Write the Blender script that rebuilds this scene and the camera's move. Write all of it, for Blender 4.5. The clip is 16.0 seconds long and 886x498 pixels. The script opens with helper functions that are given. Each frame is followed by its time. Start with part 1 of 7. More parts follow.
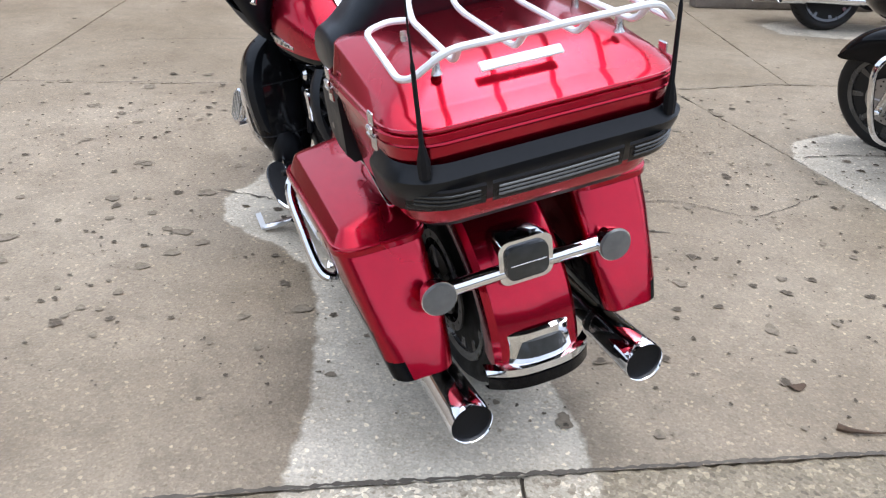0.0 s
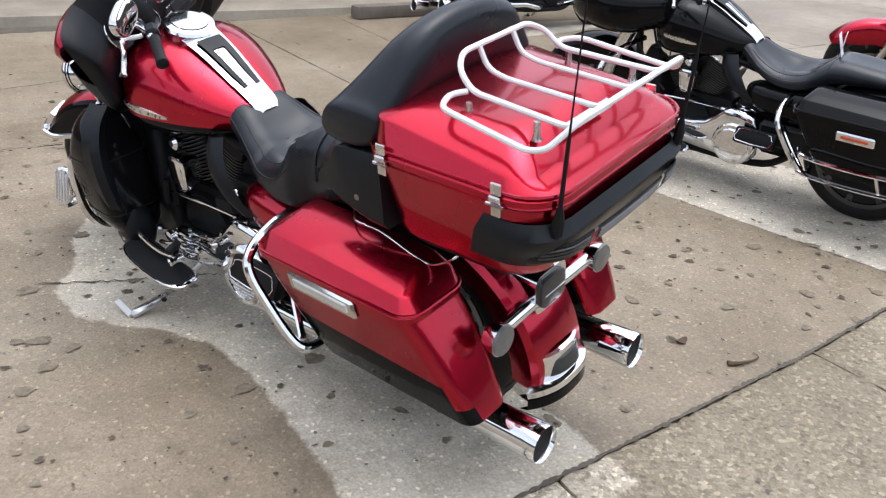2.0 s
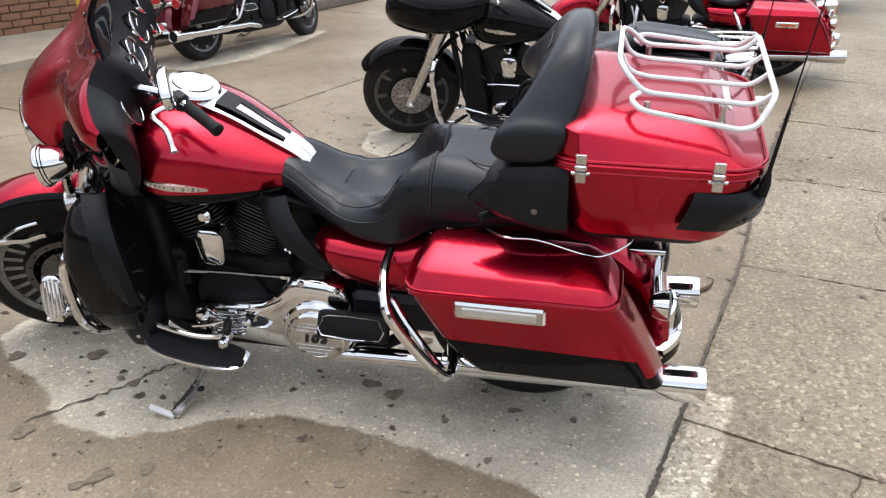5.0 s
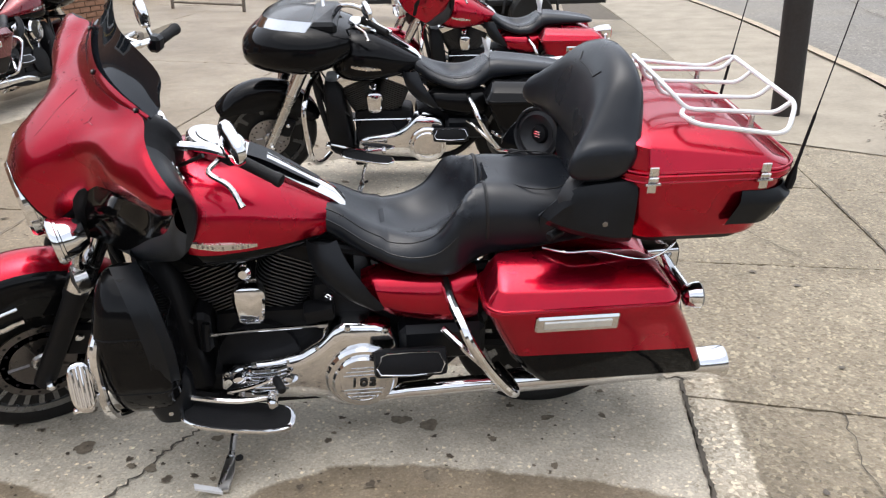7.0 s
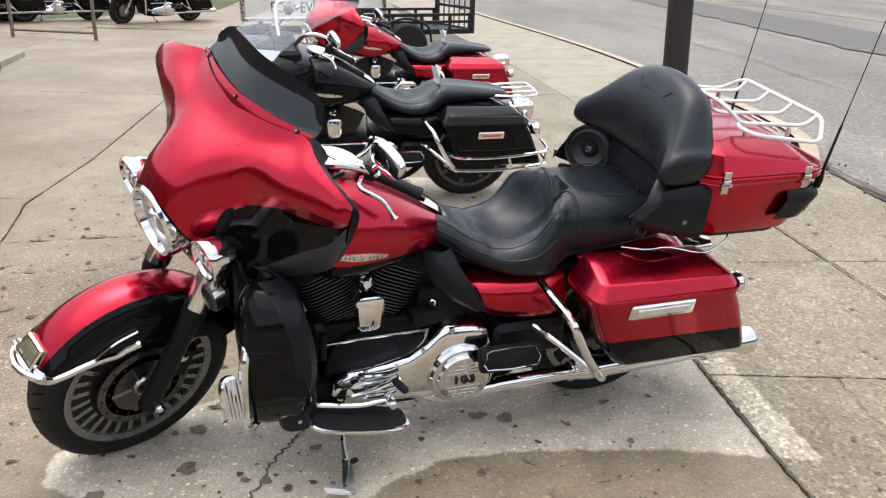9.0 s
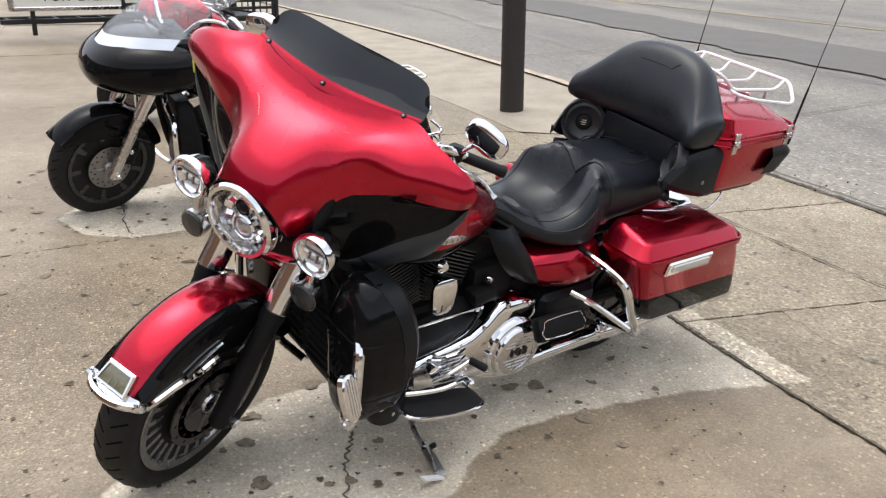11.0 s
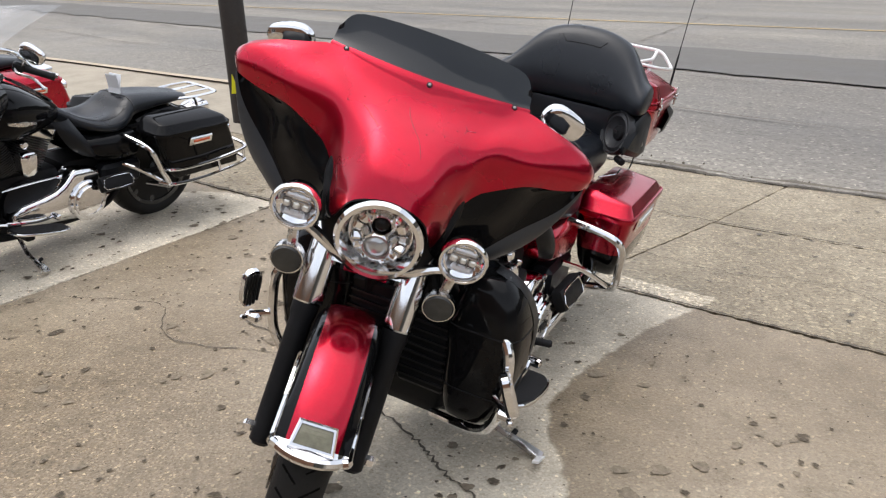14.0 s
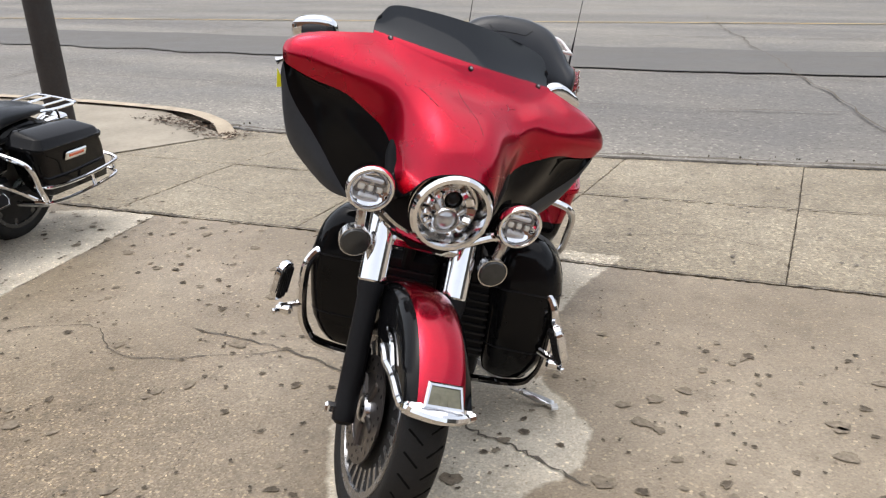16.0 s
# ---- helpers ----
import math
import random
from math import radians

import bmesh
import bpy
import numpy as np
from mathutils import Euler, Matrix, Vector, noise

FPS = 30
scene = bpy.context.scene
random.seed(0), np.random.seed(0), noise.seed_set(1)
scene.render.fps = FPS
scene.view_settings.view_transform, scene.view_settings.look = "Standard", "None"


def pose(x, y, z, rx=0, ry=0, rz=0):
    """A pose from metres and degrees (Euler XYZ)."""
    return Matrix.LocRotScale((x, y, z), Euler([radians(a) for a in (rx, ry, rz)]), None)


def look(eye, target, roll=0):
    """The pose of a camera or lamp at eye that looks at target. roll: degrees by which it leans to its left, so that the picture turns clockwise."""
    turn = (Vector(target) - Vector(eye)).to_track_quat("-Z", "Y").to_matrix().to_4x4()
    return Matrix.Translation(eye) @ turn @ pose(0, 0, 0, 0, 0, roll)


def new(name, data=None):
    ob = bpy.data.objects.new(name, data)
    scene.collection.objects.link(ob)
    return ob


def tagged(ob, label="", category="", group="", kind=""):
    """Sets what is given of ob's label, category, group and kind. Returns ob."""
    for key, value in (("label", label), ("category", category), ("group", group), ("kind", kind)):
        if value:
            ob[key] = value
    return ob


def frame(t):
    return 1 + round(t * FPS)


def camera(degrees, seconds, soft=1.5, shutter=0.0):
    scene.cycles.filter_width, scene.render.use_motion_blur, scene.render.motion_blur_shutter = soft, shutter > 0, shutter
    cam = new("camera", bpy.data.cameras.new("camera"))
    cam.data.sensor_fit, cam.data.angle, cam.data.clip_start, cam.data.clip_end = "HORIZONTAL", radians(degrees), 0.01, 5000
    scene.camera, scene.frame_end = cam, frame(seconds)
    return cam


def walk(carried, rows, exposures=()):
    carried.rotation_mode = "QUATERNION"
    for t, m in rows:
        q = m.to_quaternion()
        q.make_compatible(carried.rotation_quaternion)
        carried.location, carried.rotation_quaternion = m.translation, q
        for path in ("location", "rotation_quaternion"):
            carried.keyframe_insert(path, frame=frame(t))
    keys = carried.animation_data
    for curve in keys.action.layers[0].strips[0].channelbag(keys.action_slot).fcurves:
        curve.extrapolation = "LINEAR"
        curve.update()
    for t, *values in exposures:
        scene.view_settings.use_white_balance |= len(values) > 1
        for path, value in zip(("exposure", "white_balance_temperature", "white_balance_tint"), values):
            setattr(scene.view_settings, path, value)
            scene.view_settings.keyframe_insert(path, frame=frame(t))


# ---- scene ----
cam = camera(56.2, 16.0, soft=1.25)
METRES, EYE, TILT, LEAN, TURN = 7.042, 1.4, 0.0, 0.0, 0.0
ROWS = [
    (0.0, 0.0, 0.0, 0.0, 1.41, -27.06, -2.75),
    (0.5, -0.0269, 0.0017, 0.0013, -5.46, -25.93, -3.81),
    (1.0, -0.0652, 0.0035, 0.0038, -13.12, -26.27, -4.24),
    (1.5, -0.1008, 0.015, 0.0047, -20.9, -25.92, -4.55),
    (2.0, -0.1342, 0.0242, 0.013, -27.17, -25.2, -3.68),
    (2.5, -0.1694, 0.0312, 0.0157, -34.02, -24.47, -1.68),
    (3.0, -0.1924, 0.0414, 0.0155, -39.12, -23.52, -0.85),
    (3.5, -0.2095, 0.0639, 0.0164, -44.65, -23.8, -0.01),
    (4.0, -0.234, 0.085, 0.0171, -48.13, -23.83, 0.18),
    (4.5, -0.2614, 0.1055, 0.0185, -51.6, -23.7, 0.14),
    (5.0, -0.2743, 0.13, 0.0153, -54.6, -23.86, 0.09),
    (7.5, -0.3624, 0.2654, 0.0186, -77.34, -21.28, -0.42),
    (8.0, -0.3829, 0.2927, 0.0185, -78.64, -21.19, -1.2),
    (8.5, -0.3877, 0.3217, 0.0171, -81.06, -20.5, -0.97),
    (9.0, -0.3932, 0.3463, 0.0203, -86.35, -19.57, -1.27),
    (11.5, -0.3799, 0.5054, 0.0134, -107.58, -19.89, -1.19),
    (12.0, -0.3655, 0.5317, 0.0122, -112.25, -19.3, -0.86),
    (12.5, -0.3527, 0.5559, 0.0129, -116.79, -19.25, -1.31),
    (13.0, -0.3399, 0.5849, 0.0115, -121.92, -19.51, -1.1),
    (13.5, -0.3282, 0.614, 0.0105, -126.12, -19.56, -0.52),
    (14.0, -0.3057, 0.6362, 0.0103, -131.03, -19.5, 0.66),
    (14.5, -0.2925, 0.6617, 0.0098, -135.51, -19.61, 0.73),
    (15.0, -0.2825, 0.693, 0.0096, -139.91, -20.12, 0.72),
    (15.5, -0.2664, 0.711, 0.0072, -143.74, -20.0, 0.74),
    (16.0, -0.2422, 0.7254, 0.0086, -147.93, -19.55, 1.12),
]
walk(cam, [(t, pose(0, 0, EYE, TILT, LEAN, TURN) @ pose(METRES * x, METRES * y, METRES * z, 90 + pitch, roll, yaw)) for t, x, y, z, yaw, pitch, roll in ROWS],
     exposures=[(0.0, 1.05, 5800, 10), (1.5, 0.95, 5980, 10), (5.0, 0.90, 6350, 10), (9.0, 1.0, 6450, 10), (11.5, 0.88, 6500, 10), (14.5, 0.78, 6500, 10), (15.5, 0.74, 6500, 10), (16.0, 0.87, 6500, 10)])

# ---------------------------------------------------------------- light
world = bpy.data.worlds.new("overcast_sky")
scene.world = world
world.use_nodes = True
wn, wl = world.node_tree.nodes, world.node_tree.links
sky = wn.new("ShaderNodeTexSky")
sky.sky_type = 'NISHITA'
sky.sun_disc = False
sky.sun_elevation, sky.sun_rotation = radians(78), radians(60)
sky.air_density, sky.dust_density, sky.ozone_density = 1.0, 3.0, 1.0
grey = wn.new("ShaderNodeHueSaturation")
grey.inputs["Saturation"].default_value = 0.34
wl.new(sky.outputs[0], grey.inputs["Color"])
wl.new(grey.outputs[0], wn["Background"].inputs["Color"])
wn["Background"].inputs["Strength"].default_value = 0.185
sun_data = bpy.data.lights.new("sun", 'SUN')
sun_data.energy, sun_data.angle, sun_data.color = 0.5, radians(80), (1.0, 0.97, 0.93)
sun = new("sun", sun_data)
sun.matrix_world = look((-2.5, -1, 16), (0, 0, 0))

# ---------------------------------------------------------------- materials


def material(name, col, rough=0.5, metal=0.0, coat=0.0, spec=0.5, var=0.15, scale=8.0, bump=0.0, bscale=200.0,
             alpha=1.0, col2=None, trans=0.0, emit=0.0, rvar=0.0):
    """A surface with colour variation at two scales and fine relief."""
    m = bpy.data.materials.new(name)
    m.use_nodes = True
    n, l = m.node_tree.nodes, m.node_tree.links
    p = n["Principled BSDF"]
    tc = n.new("ShaderNodeTexCoord")
    n1, n2 = n.new("ShaderNodeTexNoise"), n.new("ShaderNodeTexNoise")
    n1.inputs["Scale"].default_value, n1.inputs["Detail"].default_value = scale, 5
    n2.inputs["Scale"].default_value, n2.inputs["Detail"].default_value = scale * 11, 4
    l.new(tc.outputs["Object"], n1.inputs["Vector"])
    l.new(tc.outputs["Object"], n2.inputs["Vector"])
    add = n.new("ShaderNodeMath")
    add.operation = 'MULTIPLY_ADD'
    add.inputs[1].default_value = 0.45
    l.new(n2.outputs["Fac"], add.inputs[0])
    l.new(n1.outputs["Fac"], add.inputs[2])
    ramp = n.new("ShaderNodeValToRGB")
    ramp.color_ramp.elements[0].position, ramp.color_ramp.elements[1].position = 0.45, 1.0
    c2 = col2 or tuple(min(1, c * (1 + var)) for c in col)
    c1 = tuple(c * (1 - var) for c in col) if not col2 else col
    ramp.color_ramp.elements[0].color, ramp.color_ramp.elements[1].color = (*c1, 1), (*c2, 1)
    l.new(add.outputs[0], ramp.inputs[0])
    l.new(ramp.outputs[0], p.inputs["Base Color"])
    p.inputs["Metallic"].default_value = metal
    p.inputs["Roughness"].default_value = rough
    p.inputs["Coat Weight"].default_value = coat
    p.inputs["Coat Roughness"].default_value = 0.04
    p.inputs["Specular IOR Level"].default_value = spec
    p.inputs["Alpha"].default_value = alpha
    p.inputs["Transmission Weight"].default_value = trans
    if rvar:
        mr = n.new("ShaderNodeMapRange")
        mr.inputs["To Min"].default_value, mr.inputs["To Max"].default_value = max(0.02, rough - rvar), min(1, rough + rvar)
        mr.inputs["From Min"].default_value, mr.inputs["From Max"].default_value = 0.35, 0.65
        l.new(n1.outputs["Fac"], mr.inputs["Value"])
        l.new(mr.outputs[0], p.inputs["Roughness"])
    if emit:
        p.inputs["Emission Color"].default_value = (*col, 1)
        p.inputs["Emission Strength"].default_value = emit
    if bump:
        bn, bp = n.new("ShaderNodeTexNoise"), n.new("ShaderNodeBump")
        bn.inputs["Scale"].default_value, bn.inputs["Detail"].default_value = bscale, 6
        bp.inputs["Strength"].default_value, bp.inputs["Distance"].default_value = bump, 0.004
        l.new(tc.outputs["Object"], bn.inputs["Vector"])
        l.new(bn.outputs["Fac"], bp.inputs["Height"])
        l.new(bp.outputs[0], p.inputs["Normal"])
    return m


RED = material("candy_red_paint", (0.42, 0.003, 0.023), 0.25, 0.93, 0.50, var=0.10, scale=3, rvar=0.05)
DARKRED = material("wine_red_paint", (0.14, 0.003, 0.010), 0.28, 0.7, 1.0, var=0.12, scale=3, rvar=0.05)
DEEPBLACK = material("deep_black_plastic", (0.005, 0.005, 0.0055), 0.06, 0.0, 0.0, spec=0.16, var=0.2, scale=6, rvar=0.05)
BLACK = material("gloss_black_paint", (0.005, 0.005, 0.0055), 0.04, 0.0, 0.02, spec=0.13, var=0.2, scale=4, rvar=0.04)
SATIN = material("satin_black_plastic", (0.008, 0.009, 0.011), 0.38, 0.0, 0.0, spec=0.22, var=0.25, scale=9, bump=0.08, bscale=600, rvar=0.08)
MATTE = material("matte_black_metal", (0.008, 0.008, 0.009), 0.5, 0.1, 0.0, spec=0.18, var=0.3, scale=10, bump=0.15, bscale=300, rvar=0.1)
VINYL = material("black_vinyl", (0.008, 0.010, 0.014), 0.31, 0.0, 0.0, spec=0.36, var=0.2, scale=6, bump=0.10, bscale=420, rvar=0.05)
CHROME = material("chrome", (0.78, 0.78, 0.79), 0.07, 1.0, var=0.05, scale=5, rvar=0.03)
DULL = material("worn_chrome", (0.62, 0.61, 0.60), 0.22, 1.0, var=0.15, scale=30, rvar=0.1)
ALU = material("brushed_aluminium", (0.62, 0.62, 0.63), 0.3, 1.0, var=0.08, scale=40, rvar=0.06)
WHITE = material("white_powder_coat", (0.78, 0.78, 0.78), 0.3, 0.0, 0.3, var=0.04, scale=10)
RUBBER = material("tyre_rubber", (0.0115, 0.011, 0.0105), 0.62, spec=0.28, var=0.35, scale=12, bump=0.3, bscale=180, rvar=0.1)
RUBBERMAT = material("ribbed_rubber", (0.011, 0.011, 0.012), 0.65, spec=0.25, var=0.2, scale=25, bump=0.3, bscale=350)
FINEDGE = material("bare_fin_edges", (0.075, 0.075, 0.075), 0.42, 0.4, 0.0, var=0.3, scale=15, rvar=0.1)
FINS = material("black_fins", (0.014, 0.014, 0.015), 0.40, 0.3, 0.0, spec=0.5, var=0.3, scale=15, rvar=0.1)
SILVER = material("silver_wheel_paint", (0.27, 0.27, 0.27), 0.24, 0.85, 0.2, var=0.12, scale=20, rvar=0.08)
PROJECTOR = material("projector_glass", (0.45, 0.46, 0.47), 0.04, 0.6, 0.8, var=0.1, scale=20)
DARKWHEEL = material("dark_wheel_paint", (0.08, 0.08, 0.082), 0.22, 0.85, 0.2, var=0.15, scale=20, rvar=0.08)
STEEL = material("bare_steel", (0.30, 0.28, 0.27), 0.4, 0.9, var=0.25, scale=20, rvar=0.12)
DISC = material("brake_disc_steel", (0.13, 0.118, 0.112), 0.34, 0.9, var=0.25, scale=14, rvar=0.1)
SMOKE = material("smoked_screen", (0.009, 0.011, 0.014), 0.06, 0.0, 0.0, spec=0.46, var=0.1, scale=3)
CLEAR = material("clear_screen", (0.80, 0.83, 0.86), 0.03, 0.0, 0.0, var=0.02, alpha=0.20)
SPEAKER = material("speaker_plastic", (0.022, 0.022, 0.024), 0.4, 0.0, 0.0, spec=0.35, var=0.2, scale=30)
LENS = material("smoked_lens", (0.012, 0.011, 0.011), 0.18, 0.0, 0.0, spec=0.14, var=0.2, scale=30, bump=0.2, bscale=260)
DARKLENS = material("dark_grey_lens", (0.03, 0.031, 0.03), 0.25, 0.0, 0.2, var=0.2, scale=40, bump=0.2, bscale=300)
GREYLENS = material("dusty_grey_lens", (0.13, 0.13, 0.125), 0.3, 0.0, 0.3, var=0.2, scale=40, bump=0.2, bscale=300)
CLEARLENS = material("clear_lens_glass", (0.70, 0.70, 0.66), 0.08, 0.3, 0.8, var=0.1, scale=40)
AMBER = material("aged_clear_lens", (0.15, 0.14, 0.085), 0.2, 0.0, 0.6, var=0.2, scale=60)
REDLENS = material("red_lens", (0.45, 0.008, 0.01), 0.12, 0.0, 0.8, var=0.15, scale=40)
REFLECTOR = material("lamp_reflector", (0.85, 0.85, 0.86), 0.05, 1.0, var=0.04)
DASH = material("matt_black_dash", (0.006, 0.006, 0.007), 0.55, 0.0, 0.0, spec=0.10, var=0.25, scale=9, bump=0.08, bscale=500, rvar=0.08)
FACE = material("gauge_face", (0.03, 0.03, 0.032), 0.35, 0.0, 0.0, var=0.08)
BOWL = material("frosted_lamp_bowl", (0.74, 0.75, 0.77), 0.25, 0.35, 0.6, var=0.08, scale=30)
ORANGE = material("orange_reflector", (0.6, 0.08, 0.02), 0.2, 0.0, 0.8, var=0.1)
PRINT = material("black_print", (0.01, 0.01, 0.01), 0.4, var=0.1)
YELLOWTAG = material("yellow_tag", (0.75, 0.72, 0.02), 0.5, var=0.05)
LOBE = material("satin_grey_plastic", (0.032, 0.036, 0.043), 0.40, 0.0, 0.0, spec=0.42, var=0.2, scale=9, bump=0.06, bscale=600, rvar=0.06)
GROOVESHADE = material("tread_groove_shade", (0.003, 0.003, 0.003), 0.9, spec=0.1, var=0.2, scale=30)
PAPER = material("white_paper_tag", (0.75, 0.76, 0.78), 0.6, var=0.05)
BRAKELINE = material("black_hose", (0.012, 0.012, 0.012), 0.5, var=0.1)
PIPING = material("seat_piping", (0.008, 0.008, 0.009), 0.5, var=0.1)

# ---------------------------------------------------------------- mesh helpers


def part(name, bm, mats, parent=None, label="", smooth=True, sharp=35):
    """Link a bmesh as one mesh object under a thing or a part."""
    bmesh.ops.remove_doubles(bm, verts=bm.verts, dist=1e-5)
    bmesh.ops.recalc_face_normals(bm, faces=bm.faces)
    if smooth:
        lim = radians(sharp)
        for e in bm.edges:
            if len(e.link_faces) == 2 and e.calc_face_angle(0) > lim:
                e.smooth = False
        for f in bm.faces:
            f.smooth = True
    me = bpy.data.meshes.new(name)
    bm.to_mesh(me)
    bm.free()
    for m in (mats if isinstance(mats, (list, tuple)) else [mats]):
        me.materials.append(m)
    ob = new(name, me)
    if parent is not None:
        ob.parent = parent
    if label:
        ob["label"] = label
    return ob


def thing(name, m, label, category, group="", kind=""):
    ob = new(name)
    ob.matrix_world = m
    ob.empty_display_size = 0.1
    return tagged(ob, label, category, group, kind)


def cr(p, n, closed=False):
    """Catmull-Rom through points, n steps a span."""
    p = [Vector(q) for q in p]
    k = len(p)
    out = []
    for i in range(k if closed else k - 1):
        if closed:
            a, b, c, d = p[i - 1], p[i], p[(i + 1) % k], p[(i + 2) % k]
        else:
            b, c = p[i], p[i + 1]
            a = p[i - 1] if i else b * 2 - c
            d = p[i + 2] if i + 2 < k else c * 2 - b
        for s in range(n):
            t = s / n
            out.append(0.5 * ((2 * b) + (c - a) * t + (2 * a - 5 * b + 4 * c - d) * t * t + (3 * b - a - 3 * c + d) * t ** 3))
    if not closed:
        out.append(p[-1])
    return out


def skin(bm, rings, cap=True, mat=0, closed=False, wrap=True):
    """Quads between rings of equal length."""
    vs = [[bm.verts.new(p) for p in r] for r in rings]
    n = len(vs[0])
    k = len(vs)
    for i in range(k if closed else k - 1):
        a, b = vs[i], vs[(i + 1) % k]
        for j in range(n if wrap else n - 1):
            f = bm.faces.new((a[j], a[(j + 1) % n], b[(j + 1) % n], b[j]))
            f.material_index = mat(i, j) if callable(mat) else mat
    if cap and not closed and wrap:
        for r, i in ((vs[0][::-1], 0), (vs[-1], k - 2)):
            f = bm.faces.new(r)
            f.material_index = mat(i, 0) if callable(mat) else mat
    return vs


def tube(bm, pts, r, seg=10, n=6, closed=False, mat=0):
    """A round bar along a smooth line."""
    p = cr(pts, n, closed) if n > 1 else [Vector(q) for q in pts]
    rings = []
    side = None
    for i, q in enumerate(p):
        if closed:
            d = (p[(i + 1) % len(p)] - p[i - 1]).normalized()
        else:
            d = (p[min(i + 1, len(p) - 1)] - p[max(i - 1, 0)]).normalized()
        if side is None:
            side = d.orthogonal().normalized()
        side = (side - d * side.dot(d)).normalized()
        up = d.cross(side)
        rad = r(i / max(1, len(p) - 1)) if callable(r) else r
        rings.append([q + (side * math.cos(2 * math.pi * j / seg) + up * math.sin(2 * math.pi * j / seg)) * rad for j in range(seg)])
    skin(bm, rings, mat=mat, closed=closed)
    return bm


def bent(pts, r=0.02, n=4):
    """Straight runs joined by small rounded corners."""
    p = [Vector(q) for q in pts]
    out = [p[0]]
    for a, b, c in zip(p, p[1:], p[2:]):
        u, v = a - b, c - b
        k = min(r, u.length * .45, v.length * .45)
        s0, s1 = b + u.normalized() * k, b + v.normalized() * k
        out += [s0.lerp(b, t / n).lerp(b.lerp(s1, t / n), t / n) for t in range(n + 1)]
    return out + [p[-1]]


def lathe(bm, prof, at, axis, seg=24, mat=0, a0=0.0, cap=True):
    """Turn a profile of (radius, distance along the axis) round the axis."""
    d = Vector(axis).normalized()
    s = d.orthogonal().normalized()
    u = d.cross(s)
    at = Vector(at)
    rings = [[at + d * h + (s * math.cos(2 * math.pi * j / seg + a0) + u * math.sin(2 * math.pi * j / seg + a0)) * max(r, 1e-4) for j in range(seg)] for r, h in prof]
    skin(bm, rings, mat=mat, cap=cap)
    return bm


def box(bm, c, size, bev=0.0, rot=None, mat=0, seg=1):
    """A box with bevelled edges, turned by a matrix."""
    t = bmesh.new()
    bmesh.ops.create_cube(t, size=1.0)
    bmesh.ops.scale(t, vec=size, verts=t.verts)
    if bev:
        bmesh.ops.bevel(t, geom=list(t.edges), offset=bev, segments=seg, affect='EDGES', profile=0.6)
    m = Matrix.Translation(c) @ (rot.to_4x4() if rot is not None else Matrix())
    idx = {}
    for v in t.verts:
        idx[v] = bm.verts.new(m @ v.co)
    for f in t.faces:
        bm.faces.new([idx[v] for v in f.verts]).material_index = mat
    t.free()
    return bm


def hring(z, x0, x1, y0, y1, r=0.03, n=4, ky=0.0, bow=0.0):
    """A level rounded rectangle at height z; ky tilts it along y."""
    cx, cy, hx, hy = (x0 + x1) / 2, (y0 + y1) / 2, abs(x1 - x0) / 2, abs(y1 - y0) / 2
    r = min(r, hx * 0.98, hy * 0.98)
    out = []
    for qx, qy, a in ((1, 1, 0), (-1, 1, 90), (-1, -1, 180), (1, -1, 270)):
        for i in range(n + 1):
            t = radians(a + 90 * i / n)
            x, y = qx * (hx - r) + r * math.cos(t), qy * (hy - r) + r * math.sin(t)
            out.append(Vector((cx + x, cy + y * (1 + bow * (1 - (x / hx) ** 2) * (y < 0)), z + ky * y)))
    return out


def yring(y, hw, zt, zb, e=2.6, n=28, cx=0.0, mid=0.5, eb=None):
    """An upright superellipse across the bike at y."""
    zc = zb + (zt - zb) * mid
    out = []
    for i in range(n):
        t = 2 * math.pi * i / n
        c, s = math.cos(t), math.sin(t)
        k = e if s > 0 or not eb else eb
        x = hw * math.copysign(abs(c) ** (2 / k), c)
        z = zc + ((zt - zc) if s > 0 else (zc - zb)) * math.copysign(abs(s) ** (2 / k), s)
        out.append(Vector((cx + x, y, z)))
    return out


def spans(rows, n):
    """Smooth rows of numbers: n steps between neighbours."""
    k = len(rows)
    out = []
    for i in range(k - 1):
        b, c = np.array(rows[i], float), np.array(rows[i + 1], float)
        a = np.array(rows[i - 1], float) if i else 2 * b - c
        d = np.array(rows[i + 2], float) if i + 2 < k else 2 * c - b
        for s in range(n):
            t = s / n
            out.append(0.5 * (2 * b + (c - a) * t + (2 * a - 5 * b + 4 * c - d) * t * t + (3 * b - a - 3 * c + d) * t ** 3))
    out.append(np.array(rows[-1], float))
    return out


def words(text, size, m, mat, name, parent, label="", shear=0.0, depth=0.002, bold=0.0, space=1.0):
    """Lettering as a mesh."""
    cu = bpy.data.curves.new(name, 'FONT')
    cu.body, cu.size, cu.extrude, cu.align_x, cu.align_y, cu.shear, cu.offset = text, size, depth, 'CENTER', 'CENTER', shear, bold
    cu.space_character = space
    ob = new(name, cu)
    deps = bpy.context.evaluated_depsgraph_get()
    me = bpy.data.meshes.new_from_object(ob.evaluated_get(deps))
    bpy.data.objects.remove(ob)
    me.transform(m)
    me.materials.clear()
    me.materials.append(mat)
    out = new(name, me)
    out.parent = parent
    if label:
        out["label"] = label
    return out


# ---------------------------------------------------------------- motorcycles
RAKE = radians(26)
HEAD_POINT = Vector((0, 1.653, 0.670))
HEAD_AXIS = Vector((0, -math.sin(RAKE), math.cos(RAKE)))
AXLE_F, AXLE_R = Vector((0, 1.735, 0.285)), Vector((0, 0.135, 0.305))


